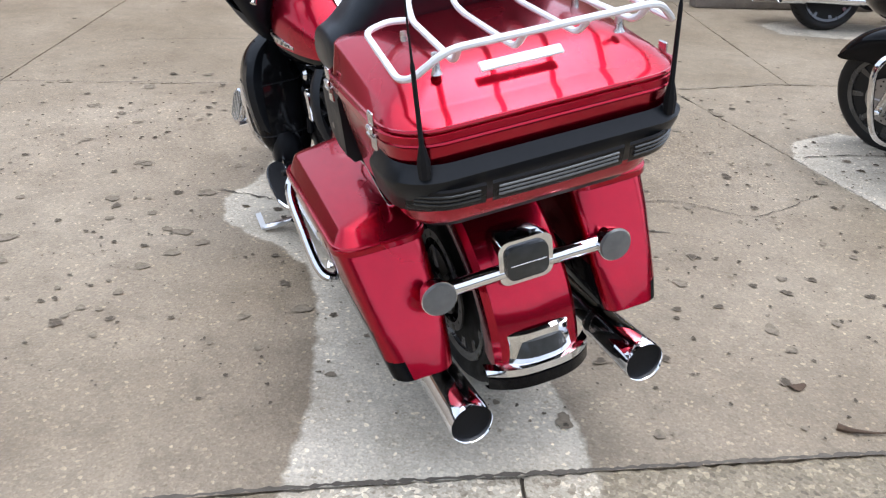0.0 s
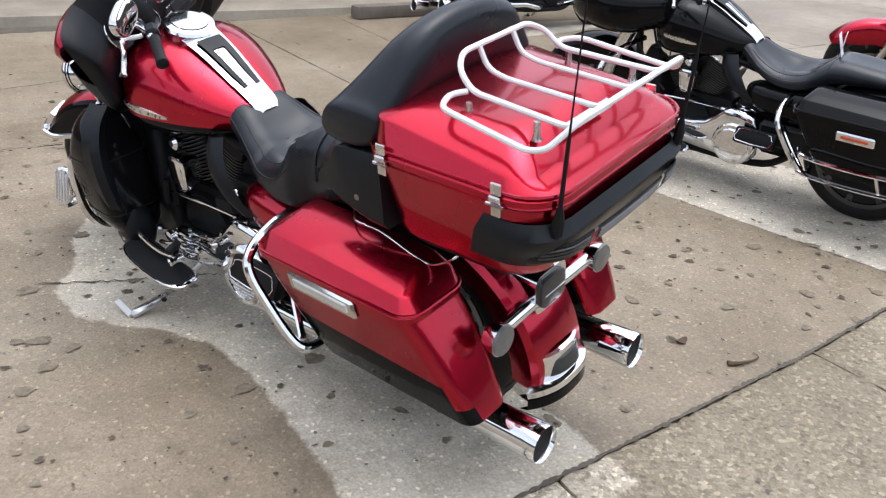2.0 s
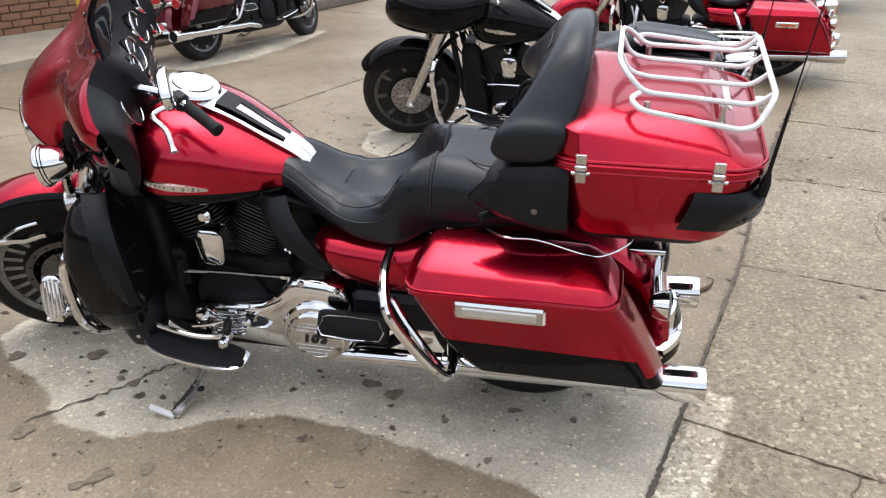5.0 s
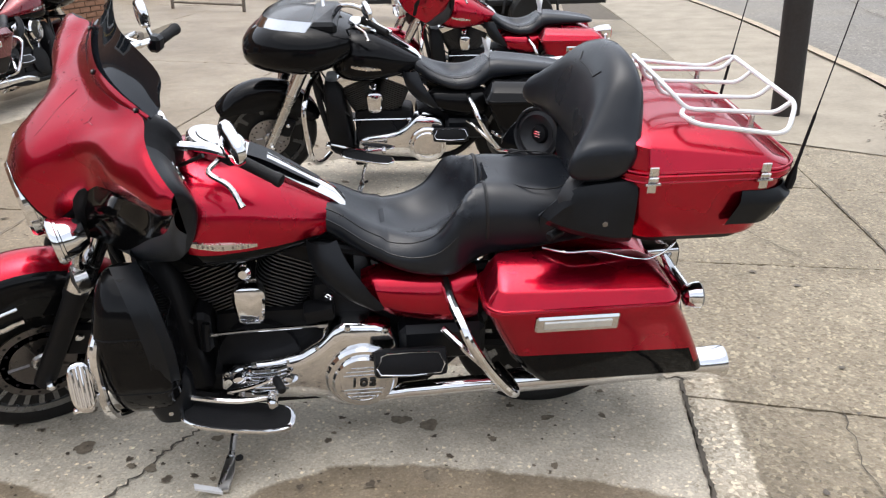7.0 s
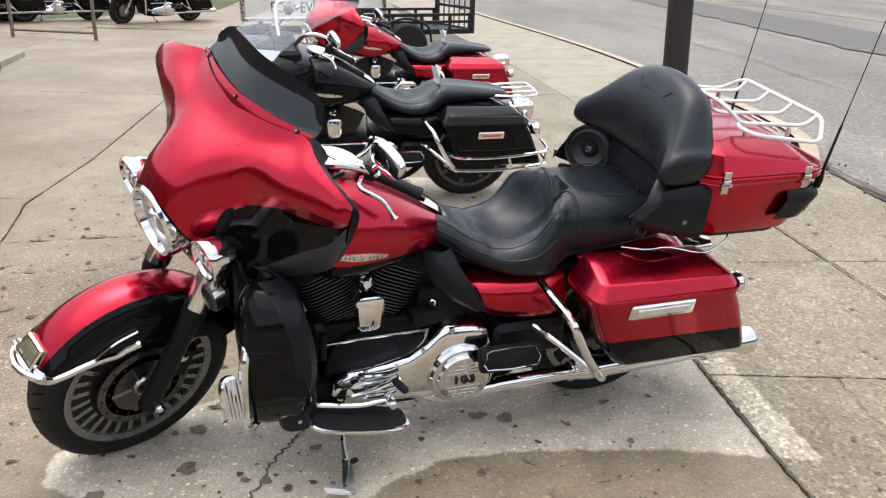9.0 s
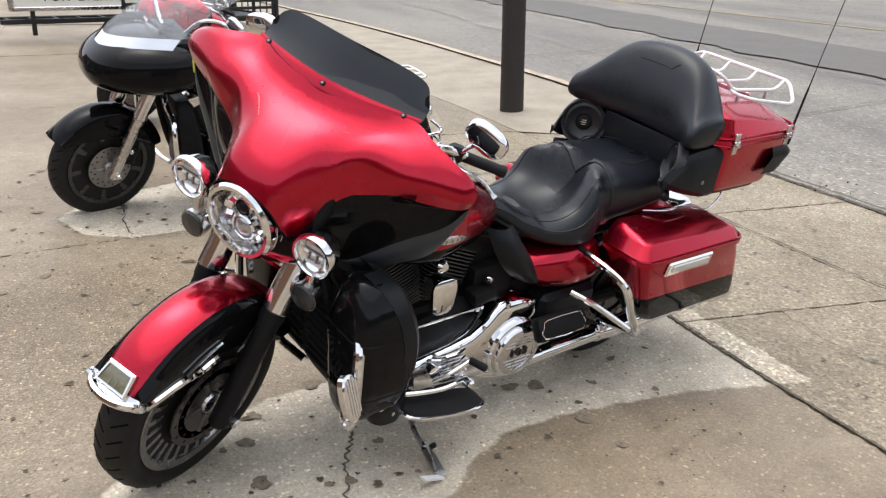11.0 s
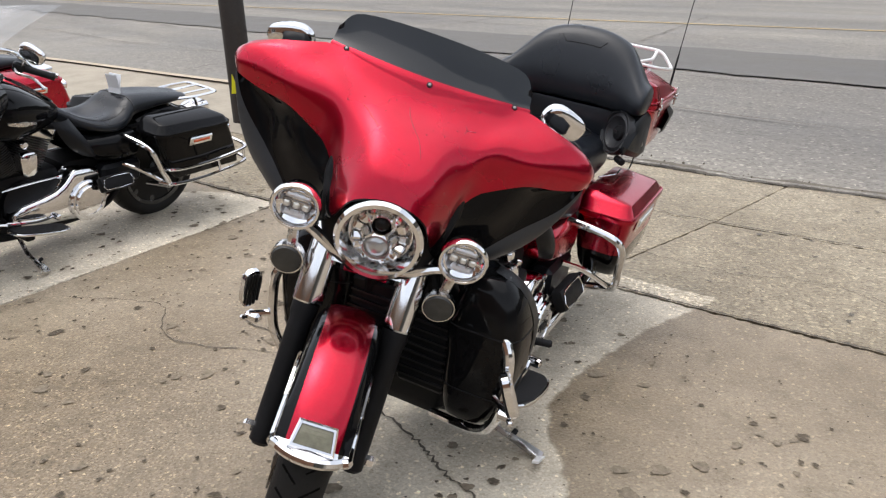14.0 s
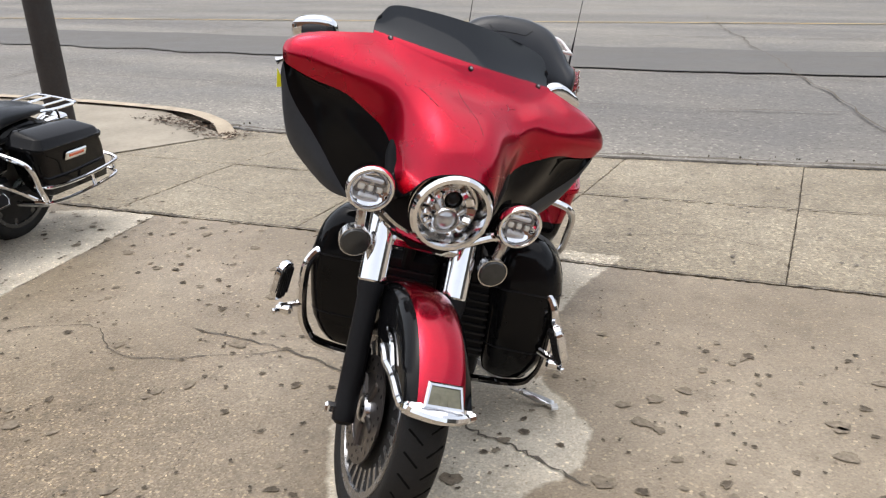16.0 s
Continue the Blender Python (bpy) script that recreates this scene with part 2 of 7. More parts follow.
def steer_matrix(deg):
    return Matrix.Translation(HEAD_POINT) @ Matrix.Rotation(radians(deg), 4, HEAD_AXIS) @ Matrix.Translation(-HEAD_POINT)


def fork_at(z):
    """The y of the fork legs at height z."""
    return AXLE_F.y - (z - AXLE_F.z) * math.tan(RAKE)


def spans2(rows, n):
    """Rows of two points and a number, smoothly filled in."""
    flat = spans([(a[0], a[1], b[0], b[1], x) for a, b, x in rows], n)
    return [((r[0], r[1]), (r[2], r[3]), r[4]) for r in flat]


def wheel(parent, c, R, w, S, spokes, rim_mat, name, disc=True):
    """A cast wheel: tyre, rim with spokes, hub, brake discs."""
    ax = Vector((1, 0, 0))
    rim_r = R - 0.078
    bm = bmesh.new()
    half = [(rim_r - .010, .70 * w), (rim_r + .004, .80 * w), (rim_r + .022, .95 * w), ((rim_r + R) / 2 + .004, 1.0 * w), (R - .026, .95 * w), (R - .011, .76 * w), (R - .004, .48 * w), (R - .001, .22 * w), (R, 0)]
    prof = half + [(r_, -x_) for r_, x_ in half[-2::-1]]
    lathe(bm, prof, c, ax, 56)
    # tread grooves: thin raised chevrons, the grooves' shade painted as near-black rubber
    for i in range(34):
        a = 2 * math.pi * i / 34
        for sgn in (1, -1):
            pts = []
            for k in range(4):
                xx = sgn * (0.008 + 0.013 * k)
                rr = float(np.interp(abs(xx), [0, .22 * w, .48 * w, .76 * w, .95 * w], [R, R - .001, R - .004, R - .011, R - .026])) - .0022
                b = a + 0.035 * k + (0.09 if sgn < 0 else 0)
                pts.append(Vector(c) + Vector((xx, math.cos(b) * rr, math.sin(b) * rr)))
            tube(bm, pts, 0.0038, 4, 1, mat=1)
    bm.transform(S)
    whl = part(name, bm, [RUBBER, GROOVESHADE], parent)
    bm = bmesh.new()
    hf = [(rim_r - .040, .10 * w), (rim_r - .024, .62 * w), (rim_r - .018, .84 * w), (rim_r + .004, .90 * w), (rim_r + .006, .84 * w), (rim_r - .008, .60 * w), (rim_r - .02, .2 * w)]
    lathe(bm, hf + [(r_, -x_) for r_, x_ in hf[::-1]] + [hf[0]], c, ax, 56)
    bm.transform(S)
    part("rim", bm, SILVER if spokes > 12 else DARKWHEEL, whl)
    bm = bmesh.new()
    for i in range(spokes):
        a = 2 * math.pi * i / spokes
        d = Vector((0, math.cos(a), math.sin(a)))
        tgt = Vector((0, -math.sin(a), math.cos(a)))
        for sx in (-1, 1):
            p0, p1 = c + d * 0.05 + ax * sx * 0.030, c + d * (rim_r - 0.02) + ax * sx * w * 0.62
            rings = []
            for p, hw, hx in ((p0, 0.010, 0.008), ((p0 + p1) / 2, 0.008, 0.007), (p1, 0.008 if spokes > 20 else .016, 0.010)):
                rings.append([p + tgt * hw + ax * hx, p - tgt * hw + ax * hx, p - tgt * hw - ax * hx, p + tgt * hw - ax * hx])
            skin(bm, rings)
    bm.transform(S)
    part("spokes", bm, SILVER if spokes > 12 else DARKWHEEL, whl)
    bm = bmesh.new()
    lathe(bm, [(0.02, -0.085), (0.032, -0.08), (0.05, -0.04), (0.055, 0), (0.05, 0.04), (0.032, 0.08), (0.02, 0.085)], c, ax, 24)
    bm.transform(S)
    part("hub", bm, ALU, whl)
    if disc:
        for sx in (-1, 1):
            bm = bmesh.new()
            o = c + ax * sx * (w + 0.006)
            rd = 0.146 if spokes > 12 else 0.128
            lathe(bm, [(rd - .048, -0.003), (rd, -0.003), (rd, 0.003), (rd - .048, 0.003), (rd - .048, -0.003)], o, ax, 40)
            for i in range(30):
                a = 2 * math.pi * i / 30
                lathe(bm, [(0.0055, -0.0036), (0.0055, 0.0036)], o + Vector((0, math.cos(a), math.sin(a))) * (rd - .034 if i % 2 else rd - .014), ax, 6, mat=1)
            for i in range(5):
                a = 2 * math.pi * i / 5
                d = Vector((0, math.cos(a), math.sin(a)))
                tube(bm, [o + d * 0.04, o + d * 0.065, o + d * (rd - .044)], 0.009, 6, 1)
            bm.transform(S)
            part("brake_disc", bm, [DISC if spokes > 12 else STEEL, MATTE], whl)
    return whl


def batwing(parent, S, top, low, hero):
    """The fork-mounted fairing shell, two-tone, with windscreen, inner panel and gauges."""
    cols = [
        [(0, 1.405, 1.168), (0, 1.442, 1.126), (0, 1.538, 1.080), (0, 1.622, 1.018), (0, 1.660, .955)],
        [(.08, 1.400, 1.172), (.077, 1.438, 1.130), (.075, 1.532, 1.080), (.08, 1.612, 1.010), (.088, 1.650, .925)],
        [(.17, 1.380, 1.180), (.163, 1.416, 1.142), (.145, 1.500, 1.082), (.138, 1.562, .975), (.126, 1.606, .845)],
        [(.26, 1.348, 1.187), (.250, 1.385, 1.158), (.222, 1.468, 1.104), (.192, 1.490, .985), (.175, 1.500, .778)],
        [(.335, 1.366, 1.172), (.330, 1.402, 1.150), (.320, 1.452, 1.098), (.310, 1.455, 1.030), (.262, 1.425, .752)],
        [(.400, 1.370, 1.154), (.408, 1.395, 1.138), (.410, 1.424, 1.088), (.398, 1.416, 1.035), (.338, 1.375, .786)],
        [(.455, 1.360, 1.129), (.464, 1.378, 1.116), (.471, 1.394, 1.082), (.461, 1.388, 1.045), (.412, 1.340, .850)],
        [(.478, 1.348, 1.106), (.485, 1.356, 1.100), (.489, 1.362, 1.080), (.482, 1.360, 1.055), (.450, 1.328, .955)],
    ]
    full = [[(-x, y, z) for x, y, z in c] for c in cols[:0:-1]] + cols
    grid = [cr(c, 8) for c in full]
    nu = 5
    fine = [[None] * len(grid[0]) for _ in range((len(full) - 1) * nu + 1)]
    for j in range(len(grid[0])):
        line = cr([g[j] for g in grid], nu)
        for i, p in enumerate(line):
            fine[i][j] = p
    nv, k, kb = 28, 13, 22
    LOBE_U, LOBE_T = (0, 3.5, 4, 4.5, 5, 5.5, 6, 6.5, 7), (1, 1, .82, .68, .58, .5, .40, .26, .10)
    umax = (len(full) - 1) / 2

    def thr(u):
        u = abs(u)
        tab = [(0, 1.0), (2.05, 1.0), (2.3, 0.93), (2.6, 0.84), (2.85, .79), (3.2, 0.76), (4, 0.75), (5, 0.75), (6, 0.75), (7, 0.76)]
        for (a, ta), (b, tb) in zip(tab, tab[1:]):
            if a <= u <= b:
                s = (u - a) / (b - a)
                return ta + (tb - ta) * s
        return 0.76

    def at(i, v):
        q = v * (len(fine[0]) - 1)
        j = min(int(q), len(fine[0]) - 2)
        return fine[i][j].lerp(fine[i][j + 1], q - j)

    rows = []
    for i in range(len(fine)):
        u = i / nu - umax
        th = min(thr(u), 0.985)
        row = [at(i, th * j / k) for j in range(k + 1)]
        hollow = .55 * max(0.0, min(1.0, (abs(u) - 3.6) / 1.2))
        tb = float(np.interp(abs(u), LOBE_U, LOBE_T))
        for j in range(k + 1, nv + 1):
            t = tb * (j - k) / (kb - k) if j <= kb else tb + (1 - tb) * (j - kb) / (nv - kb)
            p = at(i, th + (1 - th) * t)
            g = math.sin(math.pi * (t / tb) ** .6) ** .8 if t < tb else 0.0
            if j > kb:
                # rounded lobe of the inner panel, showing outside the flank
                ls = math.sin(math.pi * (j - kb) / (nv - kb))
                p = p + Vector((math.copysign(.008, p.x) * ls, .010 * ls, 0)) * min(1, (1 - tb) * 3)
            # the underside is hollowed out between the wing's lower edge and the lobe of the inner panel
            bulge = .014 * math.exp(-((abs(u) - 3.3) / 1.1) ** 2) * math.sin(math.pi * min(1, t * 1.3)) ** 2
            row.append(p + Vector((-.06 * p.x * g * hollow, -.034 * g * hollow + bulge, .010 * g * hollow)))
        rows.append(row)
    bm = bmesh.new()
    vs = [[bm.verts.new(p) for p in r] for r in rows]
    for i in range(len(vs) - 1):
        for j in range(nv):
            f = bm.faces.new((vs[i][j], vs[i][j + 1], vs[i + 1][j + 1], vs[i + 1][j]))
            f.material_index = 0 if j < k else 1 if j < kb or abs((i + .5) / nu - umax) < 3.5 else 2
    bm.transform(S)
    shell = part("fairing", bm, [top, low, LOBE], parent, "two-tone batwing fairing shell", sharp=40)
    # inner fairing: dash in the middle, a broad rounded lobe behind each wing
    bm = bmesh.new()
    n = len(rows)
    dash = []
    ns = 18
    for s_ in range(ns + 1):
        t = s_ / ns
        line = []
        for i in range(n):
            u = abs(i / nu - umax)
            p0, p1 = rows[i][0], rows[i][-1]
            x = abs(p0.x)
            q1 = p1.copy()
            if u < 3.4:
                q1.y = min(q1.y, 1.40)
                q1.z = .815 + .03 * max(0, 2.6 - u) / 2.6
            p = p0.lerp(q1, t)
            depth = (.150 if u < 2.5 else .150 - .060 * (u - 2.5) / 2.0 if u < 4.5 else .090 * math.sqrt(max(0, 1 - ((u - 4.5) / 2.5) ** 2)))
            depth *= (math.sin(math.pi * t ** .85) ** (.55 if t > .45 else .95)) * (1 - .35 * t) if 0 < t < 1 else 0
            line.append(p + Vector((0, -depth, 0)))
        dash.append(line)
    skin(bm, dash, wrap=False, mat=lambda i, j: 1 if abs((j + .5) / nu - umax) < 4.2 else 0)
    bm.transform(S)
    inn = part("inner_fairing", bm, [SATIN, DASH], parent, "satin black inner fairing panel with rounded side lobes")

    def dash_y(x, z):
        return min((p for l_ in dash[2:-2] for p in l_), key=lambda p: (p.x - x) ** 2 + (p.z - z) ** 2).y
    if hero:
        bm = bmesh.new()
        skin(bm, [[Vector((.472, y_, .995)) + Vector(q) for q in ((.016, 0, .030), (.004, 0, -.020), (-.016, 0, -.012))] for y_ in (1.352, 1.355)])
        bm.transform(S)
        part("paper_tag", bm, YELLOWTAG, shell, "small bright yellow tag on the fairing edge")
        mid = len(rows) // 2

        def on_shell(x, v, lift):
            i = mid + x / .08 * nu
            a = rows[int(i)][int(v * k)].lerp(rows[int(i) + 1][int(v * k)], i - int(i))
            b = rows[int(i)][int(v * k) + 1].lerp(rows[int(i) + 1][int(v * k) + 1], i - int(i))
            return a.lerp(b, v * k - int(v * k)) + Vector((0, lift * .8, lift * .6))
        for line in (((.030, .26), (.022, .34), (.004, .42), (-.018, .50), (-.030, .58), (-.034, .62)), ((-.120, .30), (-.128, .34), (-.124, .37)), ((-.126, .34), (-.150, .35)), ((.095, .50), (.13, .44), (.15, .42))):
            bm = bmesh.new()
            tube(bm, [on_shell(x, v, -.0002) for x, v in line], .0011, 4, 2)
            bm.transform(S)
            part("scratch", bm, DARKRED, shell, "dark scratch in the paint")
        bm = bmesh.new()
        rc = random.Random(3)
        for _ in range(70):
            p = on_shell(rc.uniform(-.20, .20), rc.uniform(.12, .9), 0)
            r_ = .0008 + .0018 * rc.random() ** 3
            lathe(bm, [(r_, -.001), (r_, .0005), (r_ * .5, .0008)], p, (0, .8, .6), 6)
        bm.transform(S)
        tagged(part("paint_chips", bm, DARKRED, shell, "small dark chips in the paint"), kind="stuff")
    # gauges
    for x, z, r in ((-.075, 1.085, .048), (.075, 1.085, .048), (-.175, 1.105, .030), (.175, 1.105, .030), (-.175, 1.03, .030), (.175, 1.03, .030), (-.29, 1.05, .055), (.29, 1.05, .055)):
        bm = bmesh.new()
        o = Vector((x, dash_y(x, z) + .006, z))
        d = Vector((0, -1, 0.35))
        lathe(bm, [(r * 1.05, -0.02), (r * 1.05, 0.003), (r * 1.01, 0.006), (r * .97, 0.004), (r * .95, -.004)], o, d, 24, mat=0, cap=False)
        lathe(bm, [(r * .96, -.004), (r * .5, -.003), (.001, -.003)], o, d, 24, mat=1 if abs(x) < .2 else 2)
        if abs(x) < .2:
            tube(bm, [o - d.normalized() * .001, o - d.normalized() * .001 + Vector((r * .5, 0, r * .35))], .0015, 4, 1, mat=0)
        bm.transform(S)
        part("gauge" if abs(x) < .2 else "dash_speaker", bm, [CHROME, FACE, SPEAKER], inn)
    # radio and its keys in the middle of the dash
    bm = bmesh.new()
    ry = dash_y(0, .99)
    box(bm, (0, ry, .985), (.185, .03, .075), .008, Matrix.Rotation(radians(-12), 3, 'X'), mat=0)
    box(bm, (0, ry - .0145, .995), (.10, .006, .036), .002, Matrix.Rotation(radians(-12), 3, 'X'), mat=1)
    for x in (-.075, -.062, .062, .075):
        for z in (.97, .99, 1.01):
            box(bm, (x, ry - .016, z), (.009, .006, .012), .001, mat=2)
    bm.transform(S)
    part("radio", bm, [MATTE, LENS, DULL], inn)
    # windscreen
    bm = bmesh.new()
    lo = cr([(-.27, 1.332, 1.182), (-.13, 1.383, 1.172), (0, 1.400, 1.168), (.13, 1.383, 1.172), (.27, 1.332, 1.182)], 6)
    hi = cr([(-.264, 1.302, 1.226), (-.212, 1.284, 1.270), (0, 1.318, 1.290), (.212, 1.284, 1.270), (.264, 1.302, 1.226)], 6)
    rows3 = [[p.lerp(q, s / 6) + Vector((0, -0.012 * math.sin(math.pi * s / 6), 0)) for p, q in zip(lo, hi)] for s in range(7)]
    skin(bm, rows3, wrap=False)
    bmesh.ops.solidify(bm, geom=list(bm.faces), thickness=0.004)
    bm.transform(S)
    scr = part("windscreen", bm, SMOKE, parent, "low smoked windscreen", sharp=60)
    # raised red lip in front of the screen's foot
    bm = bmesh.new()
    lip = [[p.lerp(q, f_ * (.20 if 2 < i < len(lo) - 3 else .17)) + Vector((0, .006 + .004 * (1 - f_), .003 - .012 * (f_ < .1))) for i, (p, q) in enumerate(zip(lo, hi))] for f_ in (0, .35, .75, 1)]
    skin(bm, lip, wrap=False)
    bmesh.ops.solidify(bm, geom=list(bm.faces), thickness=0.003)
    bm.transform(S)
    part("fairing_lip", bm, top, shell, sharp=50)
    for i in (2, 12, len(lo) - 3):
        bm = bmesh.new()
        lathe(bm, [(0.0075, -0.006), (0.0075, 0.002), (0.006, 0.003)], lo[i].lerp(hi[i], .10) + Vector((0, .009, .003)), (0, 0.8, 0.6), 12, mat=0)
        lathe(bm, [(0.0042, 0.002), (0.004, 0.005), (0.002, 0.006)], lo[i].lerp(hi[i], .10) + Vector((0, .009, .003)), (0, 0.8, 0.6), 10, mat=1)
        bm.transform(S)
        part("screw", bm, [MATTE, STEEL], scr)
    return shell


def shark_fairing(parent, low):
    """The frame-mounted fairing with a clear screen and a white-metal trim."""
    bm = bmesh.new()
    secs = []
    for y, hw, zt, zb, e in ((1.18, .26, .99, .84, 3.2), (1.28, .34, 1.02, .78, 3.0), (1.40, .39, 1.045, .745, 2.8), (1.52, .39, 1.055, .74, 2.7),
                             (1.63, .35, 1.04, .745, 2.6), (1.72, .29, 1.00, .76, 2.5), (1.785, .20, .95, .785, 2.3), (1.815, .09, .91, .83, 2)):
        secs.append((y, hw, zt, zb, e))
    rings = [yring(r[0], r[1], r[2], r[3], r[4], 32) for r in spans(secs, 3)]
    skin(bm, rings)
    shell = part("fairing", bm, low, parent, "black frame-mounted fairing")
    for sx in (-1, 1):
        bm = bmesh.new()
        lathe(bm, [(0.055, -0.03), (0.06, 0.0), (0.052, 0.006), (0.03, -0.01)], (sx * 0.105, 1.785, 0.875), (sx * 0.25, 1, 0), 20, mat=0)
        lathe(bm, [(0.053, 0.002), (0.001, 0.012)], (sx * 0.105, 1.785, 0.875), (sx * 0.25, 1, 0), 20, mat=1)
        part("headlamp", bm, [CHROME, CLEARLENS], shell)
    bm = bmesh.new()
    base = cr([(-.325, 1.40, 1.035), (-.27, 1.56, 1.035), (-.15, 1.675, 1.020), (0, 1.715, 1.005), (.15, 1.675, 1.020), (.27, 1.56, 1.035), (.325, 1.40, 1.035)], 5)
    rows = [[p + Vector((-.03 * p.x * s, -.035 * s - 0.006 * s * s, .042 * s)) for p in base] for s in range(8)]
    skin(bm, rows, wrap=False)
    bmesh.ops.solidify(bm, geom=list(bm.faces), thickness=0.004)
    scr = part("windscreen", bm, CLEAR, parent, "clear plastic windscreen", sharp=60)
    bm = bmesh.new()
    rows = [[p + Vector((0.012 * p.x, 0.006, 0.0)) + Vector((-.03 * p.x * s, -.035 * s, .042 * s)) for p in base] for s in (-0.35, .2, 0.9)]
    skin(bm, rows, wrap=False)
    bmesh.ops.solidify(bm, geom=list(bm.faces), thickness=0.004)
    part("screen_trim", bm, CHROME, scr)
    bm = bmesh.new()
    box(bm, (0, 1.33, 1.00), (.5, .16, .10), .02)
    part("dash", bm, SATIN, shell)


def motorcycle(m, label, top, low, steer=0.0, front="batwing", tour=False, hero=False, group="", rails=False, lower=False, mono=False, tag=False, spokes=9, peg_pads=False):
    """A big touring motorcycle; +y is its front, z up, the rear axle near the origin."""
    mc = thing("motorcycle", m, label, "motorcycle", group)
    S = steer_matrix(steer)
    X = Vector((1, 0, 0))
    # wheels
    wheel(mc, AXLE_F, 0.312, 0.062, S, 28 if hero else spokes, ALU, "front_tyre")
    wheel(mc, AXLE_R, 0.312, 0.075, Matrix(), 14 if hero else spokes, ALU, "rear_tyre", disc=hero)

    # front fork
    for sx in (-1, 1):
        bm = bmesh.new()
        fx = sx * 0.122
        lathe(bm, [(.020, 0), (.031, .01), (.031, .06), (.031, .34), (.036, .36), (.036, .385), (.030, .39)], (fx, AXLE_F.y + 0.02, AXLE_F.z - 0.045), HEAD_AXIS, 20)
        bm.transform(S)
        leg = part("fork_leg", bm, MATTE if hero else DULL, mc, "black fork lower leg" if hero else "")
        bm = bmesh.new()
        lathe(bm, [(.036, .385), (.0405, .39), (.0405, .64), (.03, .645)], (fx, AXLE_F.y + 0.02, AXLE_F.z - 0.045), HEAD_AXIS, 20)
        bm.transform(S)
        part("fork_cover", bm, CHROME, leg, "chrome upper fork cover")
        bm = bmesh.new()
        lathe(bm, [(.013, 0), (.016, .004), (.016, .022), (.010, .028)], (fx + sx * .028, AXLE_F.y, AXLE_F.z - 0.012), (sx, 0, 0), 6)
        bm.transform(S)
        part("axle_nut", bm, CHROME, leg)
        bm = bmesh.new()
        box(bm, (sx * .086, AXLE_F.y - .115, AXLE_F.z + .065), (.036, .075, .12), .012, Matrix.Rotation(RAKE, 3, 'X'))
        lathe(bm, [(.012, 0), (.014, .006), (.008, .01)], (sx * .104, AXLE_F.y - .115, AXLE_F.z + .09), (sx, 0, 0), 10, mat=1)
        bm.transform(S)
        part("brake_caliper", bm, [MATTE, CHROME], leg)
    # front mudguard
    bm = bmesh.new()
    cross = [(-.083, -.155), (-.086, -.115), (-.087, -.075), (-.084, -.04), (-.073, -.017), (-.060, -.007), (-.045, -.001), (-.028, .003), (0, .005)]
    cross = cross + [(-x, h) for x, h in cross[-2::-1]]
    a0, a1, na = radians(36.5), radians(162), 30
    rings = []
    for i in range(na + 1):
        a = a0 + (a1 - a0) * i / na
        t = i / na
        R = 0.364 - 0.014 * t
        side = 1.0 if t > 0.25 else 0.25 + 0.75 * (t / 0.25) ** 0.7
        if t > 0.8:
            side = 1 - 0.5 * (t - 0.8) / 0.2
        rings.append([AXLE_F + Vector((x, math.cos(a) * (R + (h if h > -.03 else h * side)), math.sin(a) * (R + (h if h > -.03 else h * side)))) for x, h in cross])
    nb = len(cross)
    vs = skin(bm, rings, wrap=False, mat=lambda i, j: 0 if 5 <= j < nb - 6 else 1)
    bmesh.ops.solidify(bm, geom=list(bm.faces), thickness=0.004)
    bm.transform(S)
    fen = part("front_mudguard", bm, [top, low], mc, "two-tone front mudguard" if not mono else "")
    if hero:
        bm = bmesh.new()  # skirt trim round the lower edge
        edge = [r[0] + Vector((-.003, 0, 0)) for r in rings[:13]][::-1] + [rings[0][j] + Vector((0, .006 + .022 * (1 - (rings[0][j].x / .09) ** 2), .003 - .010 * (1 - (rings[0][j].x / .09) ** 2))) for j in range(1, nb - 1)] + [r[-1] + Vector((.003, 0, 0)) for r in rings[:13]]
        tube(bm, edge, 0.0115, 8, 1)
        tip = rings[0]
        bm.transform(S)
        part("skirt_trim", bm, CHROME, fen)
        bm = bmesh.new()  # chrome tip with the lamp in it
        tl = []
        for i, rr in ((0, .004), (1, .003)):
            tl.append([rings[i][j].lerp(rings[0][j], .6 if i else 0) + Vector((0, rr, rr * .6)) for j in range(1, nb - 1)])
        tl[0] = [p + Vector((0, .020 * (1 - (p.x / .09) ** 2), -.008 * (1 - (p.x / .09) ** 2))) for p in tl[0]]
        low_edge = [p + Vector((0, -.004, -.022)) for p in tl[0]]
        skin(bm, [low_edge] + tl, wrap=False)
        bmesh.ops.solidify(bm, geom=list(bm.faces), thickness=0.004)
        bm.transform(S)
        part("mudguard_tip", bm, CHROME, fen, "chrome mudguard tip")
        bm = bmesh.new()
        la = radians(42)
        out_ = Vector((0, math.cos(la), math.sin(la)))
        up_ = Vector((0, -math.sin(la), math.cos(la)))
        p = AXLE_F + out_ * .368 - up_ * .006

        def plate(w0, w1, h0, h1, d_):
            return [p + X * x * .88 + up_ * h * .9 + out_ * d_ for x, h in ((-w0, h0), (w0, h0), (w1, h1), (-w1, h1))]
        skin(bm, [plate(.060, .050, -.036, .036, -.02), plate(.060, .050, -.036, .036, .008), plate(.055, .046, -.031, .031, .013), plate(.049, .041, -.025, .025, .013), plate(.048, .040, -.024, .024, .006)])
        bm.transform(S)
        lamp_ = part("mudguard_lamp", bm, CHROME, fen, "chrome lamp frame set in the mudguard tip")
        bm = bmesh.new()
        skin(bm, [plate(.048, .040, -.024, .024, .002), plate(.048, .040, -.024, .024, .009), plate(.036, .030, -.017, .017, .0115)])
